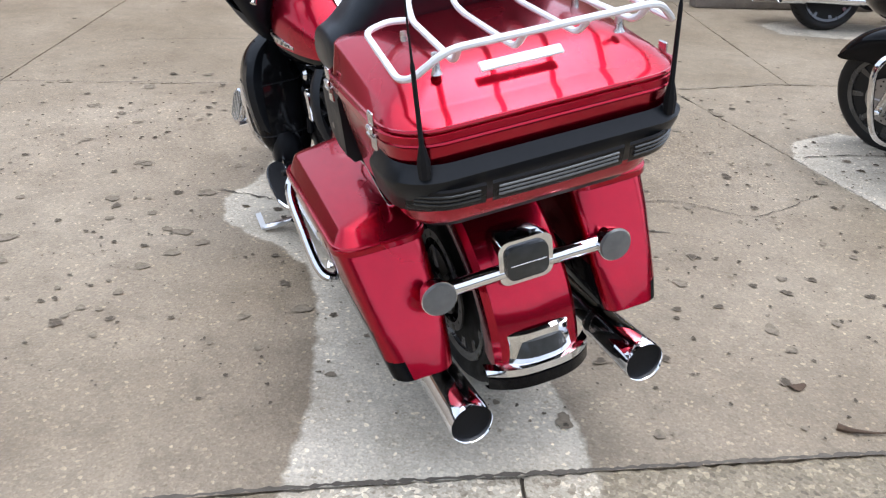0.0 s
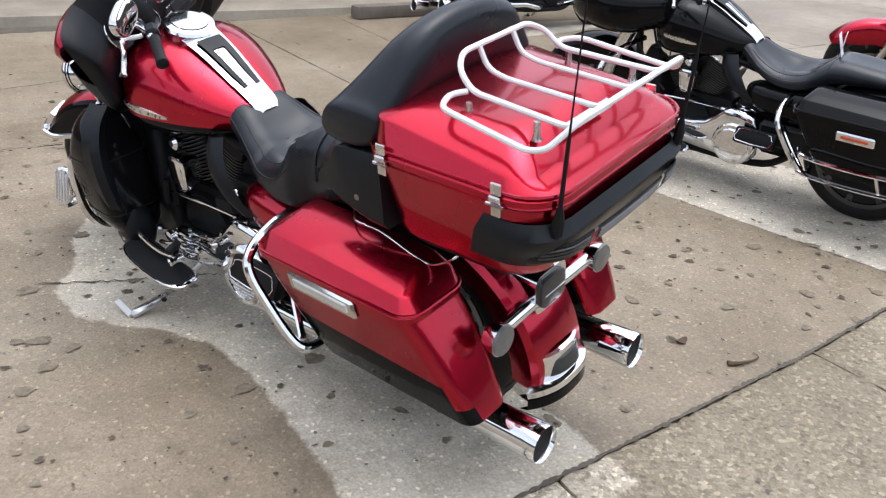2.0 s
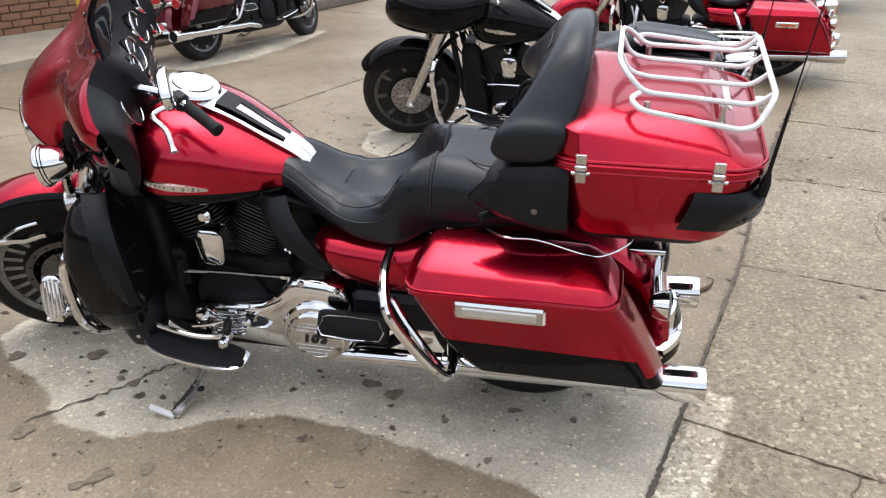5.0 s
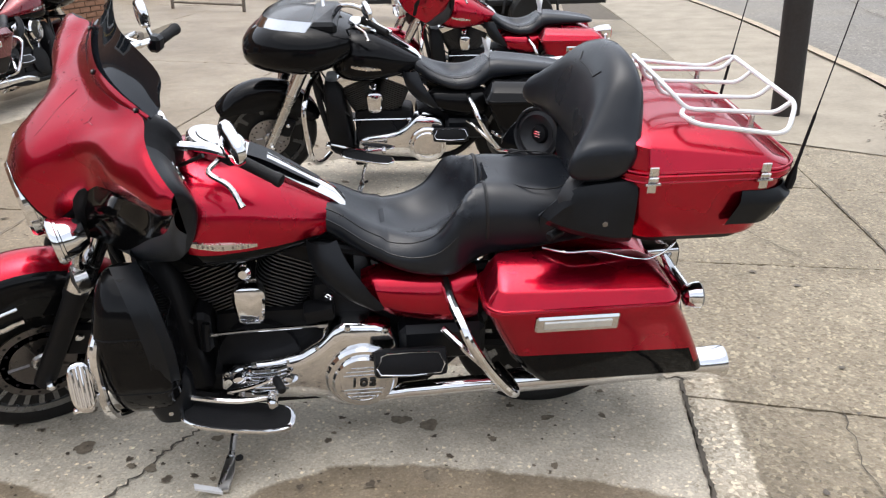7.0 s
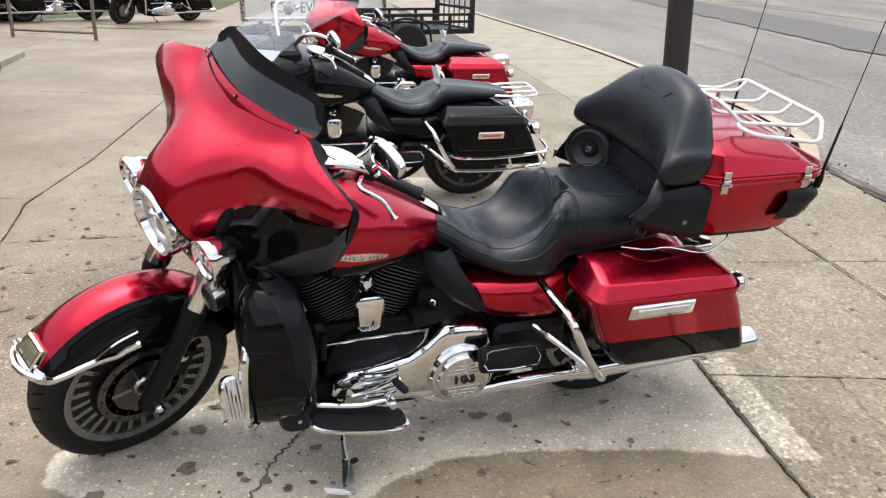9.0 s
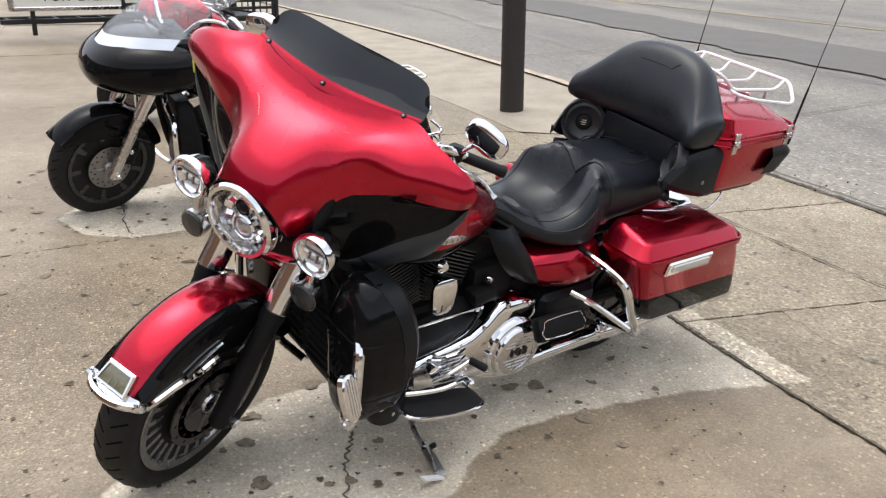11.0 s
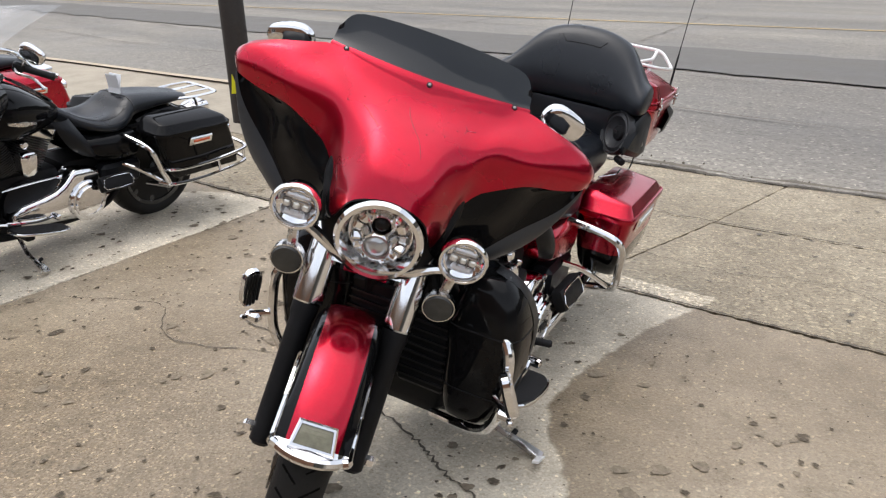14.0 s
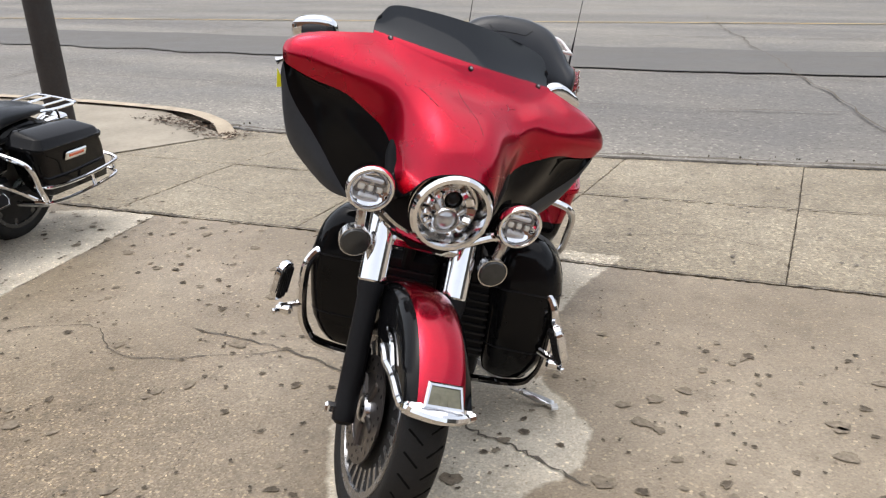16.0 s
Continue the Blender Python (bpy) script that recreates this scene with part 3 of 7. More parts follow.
        for h in (-.014, -.005, .005, .014):
            box(bm, p + up_ * h + out_ * .0105, (.060, .003, .0018), 0, Matrix.Rotation(la, 3, 'X'))
        for x in (-.010, .010):
            box(bm, p + X * x - up_ * .010 + out_ * .0108, (.006, .004, .022), 0, Matrix.Rotation(la, 3, 'X'))
        bm.transform(S)
        part("lens", bm, AMBER, lamp_, "yellowed ribbed lens")
        for sx in (-1, 1):
            bm = bmesh.new()
            tube(bm, [AXLE_F + Vector((sx * .092, math.cos(a) * .262, math.sin(a) * .262)) for a in (radians(58), radians(72), radians(86))], .006, 6, 3)
            bm.transform(S)
            part("trim_bar", bm, CHROME, fen)

    # headlamp, spot lamps and signals
    if front == "batwing":
        batwing(mc, S, top, low, hero)
        o, d = Vector((0, 1.625, .850)), Vector((0, 1, -.10)).normalized()
        bm = bmesh.new()
        lathe(bm, [(.080, -.14), (.100, -.09), (.106, -.045), (.106, -.030), (.102, -.028), (.102, -.022), (.109, -.020), (.109, -.003), (.105, -.001), (.105, .003), (.110, .006), (.110, .024), (.103, .033), (.093, .033), (.088, .012)], o, d, 40, cap=False)
        bm.transform(S)
        hl = part("headlamp", bm, CHROME, mc, "round headlamp in a stepped chrome ring")
        bm = bmesh.new()
        lathe(bm, [(.092, .013), (.088, .012), (.086, -.006), (.080, -.016), (.001, -.020)], o, d, 32, mat=3, cap=False)
        u = d.cross(X).normalized()
        u = u if u.z > 0 else -u
        for (x, h, r, mt) in ((.004, .034, .021, 1), (0, -.030, .030, 2)):
            lathe(bm, [(r * 1.32, -.03), (r * 1.30, .004), (r * 1.16, .009), (r * 1.06, .005), (r * 1.04, -.004)], o + X * x + u * h, d, 24, mat=0, cap=False)
            lathe(bm, [(r * 1.05, -.004), (r * .92, .003), (r * .65, .010), (r * .35, .014), (.001, .015)], o + X * x + u * h, d, 24, mat=mt)
        for sx in (-1, 1):
            # bright curved reflector cells beside the projectors, dark slots between them
            for a_, r_, w_, h_ in ((62, .060, .022, .020), (36, .058, .026, .024), (8, .060, .028, .022), (-20, .060, .026, .022), (-46, .064, .024, .018), (-72, .068, .022, .014)):
                q = o + X * sx * r_ * math.cos(radians(a_)) + u * r_ * math.sin(radians(a_)) - d * .006
                box(bm, q, (w_, .018, h_), .004, Matrix.Rotation(radians(-sx * a_ * .9), 3, 'Y') @ Matrix.Rotation(radians(24 - a_ * .5), 3, 'X') @ Matrix.Rotation(radians(sx * 30), 3, 'Z'), mat=0)
            box(bm, o + X * sx * .036 + u * .002 - d * .004, (.012, .014, .020), .002, Matrix.Rotation(radians(sx * 40), 3, 'Y'), mat=2)
        bm.transform(S)
        part("reflector", bm, [REFLECTOR, LENS, PROJECTOR, DULL], hl)
        bm = bmesh.new()
        lathe(bm, [(.095, .022), (.092, .015), (.089, .0145)], o, d, 40, cap=False)
        bm.transform(S)
        part("inner_ring", bm, BLACK, hl)
        if hero or not mono:
            for sx in (-1, 1):
                c = Vector((sx * .215, 1.600, .848))
                bm = bmesh.new()
                lathe(bm, [(.012, -.075), (.035, -.065), (.052, -.035), (.056, -.008), (.0600, -.006), (.0600, .000), (.0635, .002), (.0635, .012), (.060, .018), (.0545, .018), (.050, .010), (.0495, .002)], c, d, 32, cap=False)
                bm.transform(S)
                sl = part("spot_lamp", bm, CHROME, mc, "chrome auxiliary lamp with three LED lenses")
                bm = bmesh.new()
                lathe(bm, [(.0505, .006), (.044, .001), (.036, -.008), (.020, -.014), (.001, -.016)], c, d, 28, mat=0, cap=False)
                bm.transform(S)
                part("reflector", bm, REFLECTOR, sl)
                for h in (-.022, .022):
                    bm = bmesh.new()
                    box(bm, c + d * .001 + Vector((0, 0, h)), (.062 if h > 0 else .052, .008, .016), .004, Matrix.Rotation(radians(-h * 900), 3, 'X'))
                    bm.transform(S)
                    part("led_lens", bm, BOWL, sl)
                for k in (-1, 0, 1):
                    bm = bmesh.new()
                    box(bm, c + X * k * .024 + d * .004, (.019, .010, .017), .004)
                    bm.transform(S)
                    part("led_lens", bm, CLEARLENS, sl)
                for k in (-.5, .5):
                    bm = bmesh.new()
                    box(bm, c + X * k * .024 + d * .005 + Vector((0, 0, -.004)), (.0022, .010, .024), .0008)
                    bm.transform(S)
                    part("divider", bm, STEEL, sl)
                bm = bmesh.new()
                box(bm, c + d * .004 + Vector((0, 0, .0125)), (.070, .008, .0022), .0008)
                bm.transform(S)
                part("divider", bm, STEEL, sl)
                bm = bmesh.new()
                c2 = Vector((sx * .203, 1.585, .690))
                lathe(bm, [(.020, -.05), (.040, -.03), (.043, -.002), (.043, .004)], c2, d, 24, mat=0)
                lathe(bm, [(.041, .003), (.036, .010), (.001, .016)], c2, d, 24, mat=1)
                tube(bm, [c2 + Vector((0, -.03, .02)), c2 + Vector((0, -.01, .05)), c + Vector((0, -.04, -.03))], .014, 8, 3, mat=0)
                bm.transform(S)
                part("turn_signal", bm, [DULL if hero else CHROME, DARKLENS], mc, "grey lens turn signal")
            bm = bmesh.new()
            tube(bm, [(-.215, 1.565, .795), (-.165, 1.562, .782), (-.10, 1.560, .748), (0, 1.560, .728), (.10, 1.560, .748), (.165, 1.562, .782), (.215, 1.565, .795)], .0145, 10, 5)
            bm.transform(S)
            part("lamp_bar", bm, CHROME, mc, "curved chrome lamp bar")
    else:
        shark_fairing(mc, low)

    # yokes and headstock
    if front == "batwing":
        bm = bmesh.new()
        rr_ = []
        for z, hx, y0, y1 in ((.70, .07, 1.50, 1.56), (.74, .13, 1.44, 1.57), (.82, .16, 1.40, 1.56), (.92, .18, 1.36, 1.54), (1.0, .18, 1.34, 1.50)):
            rr_.append(hring(z, -hx, hx, y0, y1, .03, 4))
        skin(bm, rr_)
        bm.transform(S)
        part("lamp_cowl", bm, MATTE, mc)
    bm = bmesh.new()
    for z in (.70, .90):
        box(bm, (0, fork_at(z) - .01, z), (.25 if z > .8 else .21, .085, .04), .015, Matrix.Rotation(RAKE, 3, 'X'))
    bm.transform(S)
    part("fork_yoke", bm, CHROME if hero else MATTE, mc)
    # handlebar
    bm = bmesh.new()
    hb = [(-.44, 1.07, 1.030), (-.36, 1.13, 1.050), (-.30, 1.20, 1.075), (-.24, 1.30, 1.08), (-.10, 1.335, 1.00), (0, 1.335, .985), (.10, 1.335, 1.00), (.24, 1.30, 1.08), (.30, 1.20, 1.075), (.36, 1.13, 1.050), (.44, 1.07, 1.030)]
    if front != "batwing":
        hb = [(x, y - .02, z + .03 + .05 * (abs(x) > .2) * (abs(x) < .35)) for x, y, z in hb]
    tube(bm, hb, .0125, 10, 6)
    bm.transform(S)
    bar = part("handlebar", bm, CHROME, mc)
    dz = 0 if front == "batwing" else .03
    for sx in (-1, 1):
        bm = bmesh.new()
        g0, g1 = Vector((sx * .335, 1.15, 1.055 + dz)), Vector((sx * .442, 1.068, 1.029 + dz))
        dg = (g1 - g0).normalized()
        lathe(bm, [(.014, 0), (.0165, .004), (.0165, .115), (.0185, .118), (.0185, .132), (.012, .135)], g0, dg, 16)
        bm.transform(S)
        part("grip", bm, RUBBERMAT, bar)
        bm = bmesh.new()
        box(bm, g0 - dg * .025, (.05, .04, .05), .01, dg.to_track_quat('X', 'Z').to_matrix())
        bm.transform(S)
        part("switch_housing", bm, SATIN, bar)
        bm = bmesh.new()
        tube(bm, [g0 + Vector((-sx * .01, .045, .0)), g0 + Vector((sx * .035, .085, .005)), g0 + Vector((sx * .090, .052, -.010)), g0 + Vector((sx * .140, .040, -.045))], lambda t: .0075 + (.004 if t > .95 else 0), 8, 5)
        bm.transform(S)
        part("lever", bm, DULL, bar)
        bm = bmesh.new()
        mcn = Vector((sx * .392, 1.170, (1.150 if sx < 0 else 1.122) + dz))
        tube(bm, [g0 + Vector((0, .02, .02)), g0 + Vector((sx * .02, .03, .05)), mcn + Vector((0, .015, -.01))], .006, 8, 4, mat=0)
        bm.transform(S)
        mir = part("mirror", bm, CHROME, bar)
        bm = bmesh.new()
        rings = []
        ax = Vector((sx * .91, -.09, -.36)).normalized()
        nrm = Vector((-.24 * sx, -.94, .12)).normalized()
        up = ax.cross(nrm).normalized()
        up = up if up.z > 0 else -up
        for dd, sc in ((.006, .94), (.002, 1.0), (-.010, 1.0), (-.017, .95), (-.0215, .82), (-.024, .5), (-.025, .12)):
            ring = []
            for k in range(24):
                t = 2 * math.pi * k / 24
                ring.append(mcn + ax * (.064 * sc * math.copysign(abs(math.cos(t)) ** .75, math.cos(t))) + up * (.041 * sc * math.copysign(abs(math.sin(t)) ** .8, math.sin(t)) + .006 * math.cos(t)) + nrm * dd)
            rings.append(ring)
        skin(bm, rings)
        bm.transform(S)
        part("mirror_shell", bm, CHROME, mir)
        bm = bmesh.new()
        skin(bm, [[mcn + (p - mcn) * .93 + nrm * .0018 for p in rings[0]], [mcn + (p - mcn) * .92 + nrm * .002 for p in rings[0]]])
        bm.transform(S)
        part("mirror_glass", bm, REFLECTOR, mir)

    # tank
    bm = bmesh.new()
    tank = [(1.325, .04, .905, .79), (1.315, .09, .925, .75), (1.28, .155, .950, .705), (1.225, .215, .966, .682), (1.15, .245, .966, .674), (1.05, .224, .940, .676), (.95, .186, .890, .688), (.86, .138, .835, .705), (.80, .09, .80, .72), (.775, .05, .785, .735)]
    rings = [yring(r[0], r[1], r[2], r[3], 2.5, 40, 0, .45, 3.6) for r in spans(tank, 4)]
    tank_rings = rings
    skin(bm, rings, mat=lambda i, j: 1 if 21 <= j <= 38 else 0)
    tk = part("fuel_tank", bm, [top, low], mc, "red fuel tank with a black lower edge" if not mono else "")
    bm = bmesh.new()
    con = [(1.12, .070, .978), (1.06, .066, .955), (.98, .060, .918), (.90, .053, .868), (.83, .047, .825), (.795, .045, .800), (.77, .043, .772)]
    rows = []
    for y, w, z in spans(con, 3):
        rows.append([Vector((w * s, y, z + (.012 if abs(s) < .9 else .0))) for s in (-1, -.92, -.5, 0, .5, .92, 1)])
    skin(bm, rows, wrap=False)
    bmesh.ops.solidify(bm, geom=list(bm.faces), thickness=0.006)
    cons = part("tank_console", bm, CHROME, mc, "chrome tank console with a dark inset")
    bm = bmesh.new()
    lane = []
    for y, w, z in spans([(1.03, .045, .9585), (.98, .042, .9365), (.90, .036, .8865), (.84, .030, .8470)], 3):
        lane.append([Vector((w * s, y, z - .0025)) for s in (-1, -.5, .5, 1)])
    vs = skin(bm, lane, wrap=False)
    for f in [f for f in bm.faces if abs(f.calc_center_median().x) < .012 and f.calc_center_median().y < .985]:
        bm.faces.remove(f)
    bmesh.ops.solidify(bm, geom=list(bm.faces), thickness=0.003)
    part("console_inset", bm, SATIN, cons)
    bm = bmesh.new()
    cap_o = Vector((0, 1.115, .978))
    lathe(bm, [(.080, -.02), (.082, .006), (.076, .014), (.058, .017), (.056, .021), (.001, .023)], cap_o, (0, -.30, 1), 36)
    part("fuel_cap", bm, CHROME, tk, "round chrome fuel cap")
    for sx in (-1, 1):
        bm = bmesh.new()

        def tank_x(y, z):
            r = min(tank_rings, key=lambda q: abs(q[0].y - y))
            side = [p for p in r if p.x > 0]
            up_ = sorted(side, key=lambda p: p.z)
            return float(np.interp(z, [p.z for p in up_], [p.x for p in up_]))
        rows = []
        for i in range(9):
            t = i / 8
            y, z = 1.180 - .170 * t, .795 - .030 * t
            h = .013 * math.sin(math.pi * (.12 + .80 * t)) ** .6
            rows.append([Vector((sx * (tank_x(y, z - h) - .004), y, z - h)), Vector((sx * (tank_x(y, z - h * .7) + .006), y, z - h * .75)), Vector((sx * (tank_x(y, z + h * .7) + .006), y, z + h * .75)), Vector((sx * (tank_x(y, z + h) - .004), y, z + h))])
        skin(bm, rows)
        bg = part("tank_badge", bm, DULL, tk, "worn chrome tank badge")
        if hero:
            bm = bmesh.new()
            for k in range(11):
                y = 1.158 - k * .0125
                z = .795 - .030 * (1.180 - y) / .17
                box(bm, (sx * (tank_x(y, z) + .0065), y, z), (.002, .0055, .008), 0, mat=0)
            part("badge_bars", bm, STEEL, bg)

    # engine
    bm = bmesh.new()
    box(bm, (0, 1.0, .33), (.22, .36, .30), .05, seg=2)
    box(bm, (0, .64, .36), (.22, .34, .26), .04, seg=2)
    lathe(bm, [(.05, -.14), (.12, -.13), (.12, .13), (.05, .14)], (0, 1.05, .33), X, 28)
    part("crankcase", bm, MATTE, mc, "black engine case")
    for k, ang in ((0, -22.5), (1, 22.5)):
        d = Vector((0, math.sin(radians(-ang)), math.cos(radians(ang))))
        o = Vector((0, 1.05, .33))
        rot = Matrix.Rotation(radians(ang), 3, 'X')
        bm = bmesh.new()
        rr = []
        for i in range(17):
            h = .135 + i * .0125
            w = .080 + .014 * min(1, i / 8)
            for dh, ww in ((0, .066), (.0004, w), (.0050, w), (.0054, .066)):
                rr.append([o + rot @ Vector((q.x, q.y, h + dh)) for q in hring(0, -ww, ww, -ww * .95, ww * .95, .045, 4)])
        skin(bm, rr, mat=lambda i, j: 1 if i % 4 == 1 else 0)
        part("cylinder", bm, [FINS, FINEDGE], mc, "black finned engine cylinder with bare fin edges")
        bm = bmesh.new()
        box(bm, o + d * .37, (.19, .175, .07), .02, rot, seg=2)
        box(bm, o + d * .405, (.15, .13, .04), .015, rot)
        part("rocker_box", bm, MATTE if hero else CHROME, mc)
        bm = bmesh.new()
        lathe(bm, [(.012, .12), (.012, .30)], o + Vector((.11, 0, 0)) + d * .0, (d + Vector((0, 0, 0))).normalized(), 10)
        part("pushrod_tube", bm, CHROME, mc)
    # horn cover between the cylinders
    bm = bmesh.new()
    rings = []
    for x, s in ((-.13, .8), (-.175, 1.0), (-.195, .97), (-.202, .8)):
        r = hring(0, -.047 * s, .047 * s, -.062 * s, .062 * s, .030 * s, 4)
        rings.append([Vector((x, 1.053 + p.x * (.86 if p.y < -.02 else 1.0), .556 + p.y)) for p in r])
    skin(bm, rings)
    lathe(bm, [(.010, .0), (.020, .01), (.022, .03), (.012, .04)], (-.15, 1.062, .650), (-1, 0, .2), 16)
    part("horn_cover", bm, CHROME, mc, "chrome horn cover")
    # air cleaner on the right
    bm = bmesh.new()
    lathe(bm, [(.09, 0), (.10, .03), (.10, .06), (.085, .075), (.001, .08)], (.12, 1.03, .60), X, 30)
    part("air_cleaner", bm, CHROME, mc, "round chrome air cleaner")
    # primary cover
    bm = bmesh.new()
    c1 = (.742, .298)
    out = [(.622, .30), (.628, .245), (.66, .205), (.74, .186), (.85, .200), (1.0, .212), (1.12, .222), (1.165, .26), (1.16, .31), (1.12, .342), (1.0, .358), (.92, .375), (.86, .415), (.815, .462), (.79, .470), (.70, .462), (.655, .445), (.63, .385)]
    cy, cz = .89, .300

    def ins(s, x):
        return [Vector((x, cy + (y - cy) * s, cz + (z - cz) * (1 - (1 - s) * 1.8))) for y, z in out]
    skin(bm, [ins(1.0, -.10), ins(1.0, -.178), ins(.985, -.190), ins(.95, -.198), ins(.88, -.204), ins(.76, -.208)])
    pr = part("primary_cover", bm, CHROME, mc, "polished chrome primary cover")
    if hero:
        for (y, z) in ((.672, .443), (.782, .458), (.87, .392), (.96, .350), (1.06, .340), (1.14, .318), (1.14, .245), (.93, .222), (1.05, .228)):
            bm = bmesh.new()
            lathe(bm, [(.010, 0), (.010, .009), (.005, .012)], (-.190, y, z), (-1, 0, 0), 8)
            part("bolt", bm, DULL, pr)
    bm = bmesh.new()
    lathe(bm, [(.112, 0), (.112, .028), (.104, .036), (.090, .038)], (-.192, c1[0], c1[1] - .006), (-1, 0, 0), 40)
    part("clutch_bulge", bm, CHROME, pr)
    bm = bmesh.new()
    lathe(bm, [(.092, .0), (.092, .010), (.086, .016), (.068, .0165), (.067, .013), (.001, .013)], (-.228, c1[0], c1[1] - .008), (-1, 0, 0), 44)
    db = part("derby_cover", bm, CHROME, pr, "round ribbed cover on the primary")
    if hero:
        for i in range(9):
            if 3 <= i <= 5:
                continue  # plain band behind the number
            h = (i - 4) * .0135
            w = math.sqrt(max(0, .064 ** 2 - h * h))
            bm = bmesh.new()
            box(bm, (-.2415, c1[0], c1[1] - .008 + h), (.0025, 2 * w, .0028))
            part("rib", bm, ALU, db)
        words("103", .036, Matrix.Translation((-.2445, c1[0], c1[1] - .008)) @ Matrix.Rotation(radians(-90), 4, 'Z') @ Matrix.Rotation(radians(90), 4, 'X') @ Matrix.Diagonal((1.35, 1, 1, 1)), PRINT, "lettering", db, "black number 103", .05, bold=.0010, space=1.12)
    # shift linkage, inner primary, starter
    bm = bmesh.new()
    tube(bm, [(-.155, 1.19, .435), (-.145, 1.05, .436), (-.135, .86, .432)], .006, 8, 3)
    lathe(bm, [(.010, 0), (.012, .01), (.012, .03), (.006, .035)], (-.135, .87, .432), (0, -1, 0), 8)
    part("shift_rod", bm, CHROME, mc)
    bm = bmesh.new()
    tube(bm, [(-.26, 1.34, .33), (-.29, 1.22, .315), (-.30, 1.10, .30), (-.29, 1.01, .30)], .009, 8, 4)
    lathe(bm, [(.014, 0), (.016, .005), (.016, .05), (.01, .055)], (-.275, 1.005, .30), (-1, 0, 0), 10)
    lathe(bm, [(.014, 0), (.016, .005), (.016, .05), (.01, .055)], (-.275, 1.335, .335), (-1, 0, 0), 10)
    part("heel_toe_shifter", bm, CHROME, mc)
    if hero:
        bm = bmesh.new()
        for k, z in enumerate((.350, .328, .306, .286)):
            tube(bm, [(-.215 - .006 * k, 1.085, z), (-.232 - .006 * k, 1.06, z + .004), (-.236 - .006 * k, 1.0, z + .006), (-.222 - .006 * k, .965, z + .004)], .0085, 8, 3)
        lathe(bm, [(.010, 0), (.014, .004), (.014, .02), (.006, .024)], (-.225, .963, .318), (-1, 0, 0), 10)
        lathe(bm, [(.016, 0), (.020, .006), (.020, .03), (.010, .034)], (-.225, 1.10, .332), (-1, 0, 0), 12)
        part("shift_shaft_cover", bm, CHROME, mc, "ribbed chrome shift shaft cover")
        bm = bmesh.new()
        lathe(bm, [(.010, 0), (.0125, .004), (.0125, .055), (.009, .06)], (-.285, .992, .365), (-.9, -.35, -.05), 12)
        part("heel_peg", bm, RUBBERMAT, mc, "black rubber heel shifter peg")
        bm = bmesh.new()
        tube(bm, [(-.275, 1.12, .318), (-.285, 1.06, .338), (-.287, .992, .365)], .007, 8, 3)
        part("heel_arm", bm, CHROME, mc)
        bm = bmesh.new()
        box(bm, (0, .845, .60), (.15, .16, .30), .03, Matrix.Rotation(radians(-16), 3, 'X'), seg=2)
        box(bm, (0, .79, .50), (.24, .18, .14), .03, seg=2)
        box(bm, (-.14, .862, .492), (.07, .09, .045), .014, Matrix.Rotation(radians(-8), 3, 'X'), seg=2)
        part("mid_frame_cover", bm, MATTE, mc, "black cover behind the rear cylinder")
        bm = bmesh.new()
        lathe(bm, [(.014, 0), (.014, .016), (.008, .02)], (-.135, .835, .53), (-.3, -.2, 1), 12)
        part("chrome_connector", bm, CHROME, mc)
        bm = bmesh.new()
        tube(bm, [(-.165, 1.185, .485), (-.172, 1.19, .45), (-.178, 1.19, .40)], .012, 8, 3)
        box(bm, (-.10, 1.20, .44), (.12, .05, .14), .015)
        part("cable_guide", bm, MATTE, mc)
    # black shrouds low in the frame
    bm = bmesh.new()
    skin(bm, [hring(z, -w, w, y0, y1, .03, 4) for z, w, y0, y1 in ((.20, .12, 1.20, 1.32), (.24, .15, 1.19, 1.34), (.45, .16, 1.22, 1.35), (.62, .13, 1.25, 1.36), (.66, .10, 1.27, 1.35))])
    part("regulator_shroud", bm, MATTE, mc)
    bm = bmesh.new()
    box(bm, (0, .98, .215), (.24, .56, .09), .02, seg=2)
    part("oil_pan", bm, MATTE, mc)
    # frame
    for sx in (-1, 1):
        bm = bmesh.new()
        tube(bm, [(sx * .05, 1.44, .88), (sx * .10, 1.40, .60), (sx * .13, 1.32, .30), (sx * .13, 1.22, .185), (sx * .13, .95, .17), (sx * .13, .60, .19), (sx * .12, .42, .32)], .019, 10, 5)
        tube(bm, [(sx * .03, 1.46, .86), (sx * .06, 1.2, .76), (sx * .10, .80, .68), (sx * .12, .50, .60), (sx * .12, .42, .32)], .016, 10, 4)
        tube(bm, [(sx * .12, .50, .60), (sx * .12, .2, .62), (sx * .11, -.05, .62)], .014, 8, 3)
        tube(bm, [(sx * .10, .47, .33), (sx * .11, .28, .31), (sx * .11, .12, .305)], .024, 8, 3)
        part("frame_rail", bm, MATTE, mc, "black frame tube")
    # mid-frame shields under the seat
    for sx in (-1, 1):
        bm = bmesh.new()
        rings = []
        for f_, b_, x in spans2([((.885, .735), (.800, .742), .165), ((.878, .690), (.775, .690), .195), ((.850, .630), (.735, .628), .212), ((.800, .575), (.700, .572), .210), ((.735, .530), (.665, .525), .195)], 4):
            rings.append([Vector((sx * (x + .020 * math.sin(math.pi * t) - .020 * (1 - t) ** 3), f_[0] + (b_[0] - f_[0]) * t, f_[1] + (b_[1] - f_[1]) * t)) for t in [q / 6 for q in range(7)]])
        skin(bm, rings, wrap=False)
        bmesh.ops.solidify(bm, geom=list(bm.faces), thickness=0.006)
        part("heat_shield", bm, SATIN, mc, "curved black plastic deflector")
        # side cover
        bm = bmesh.new()
        rings = []
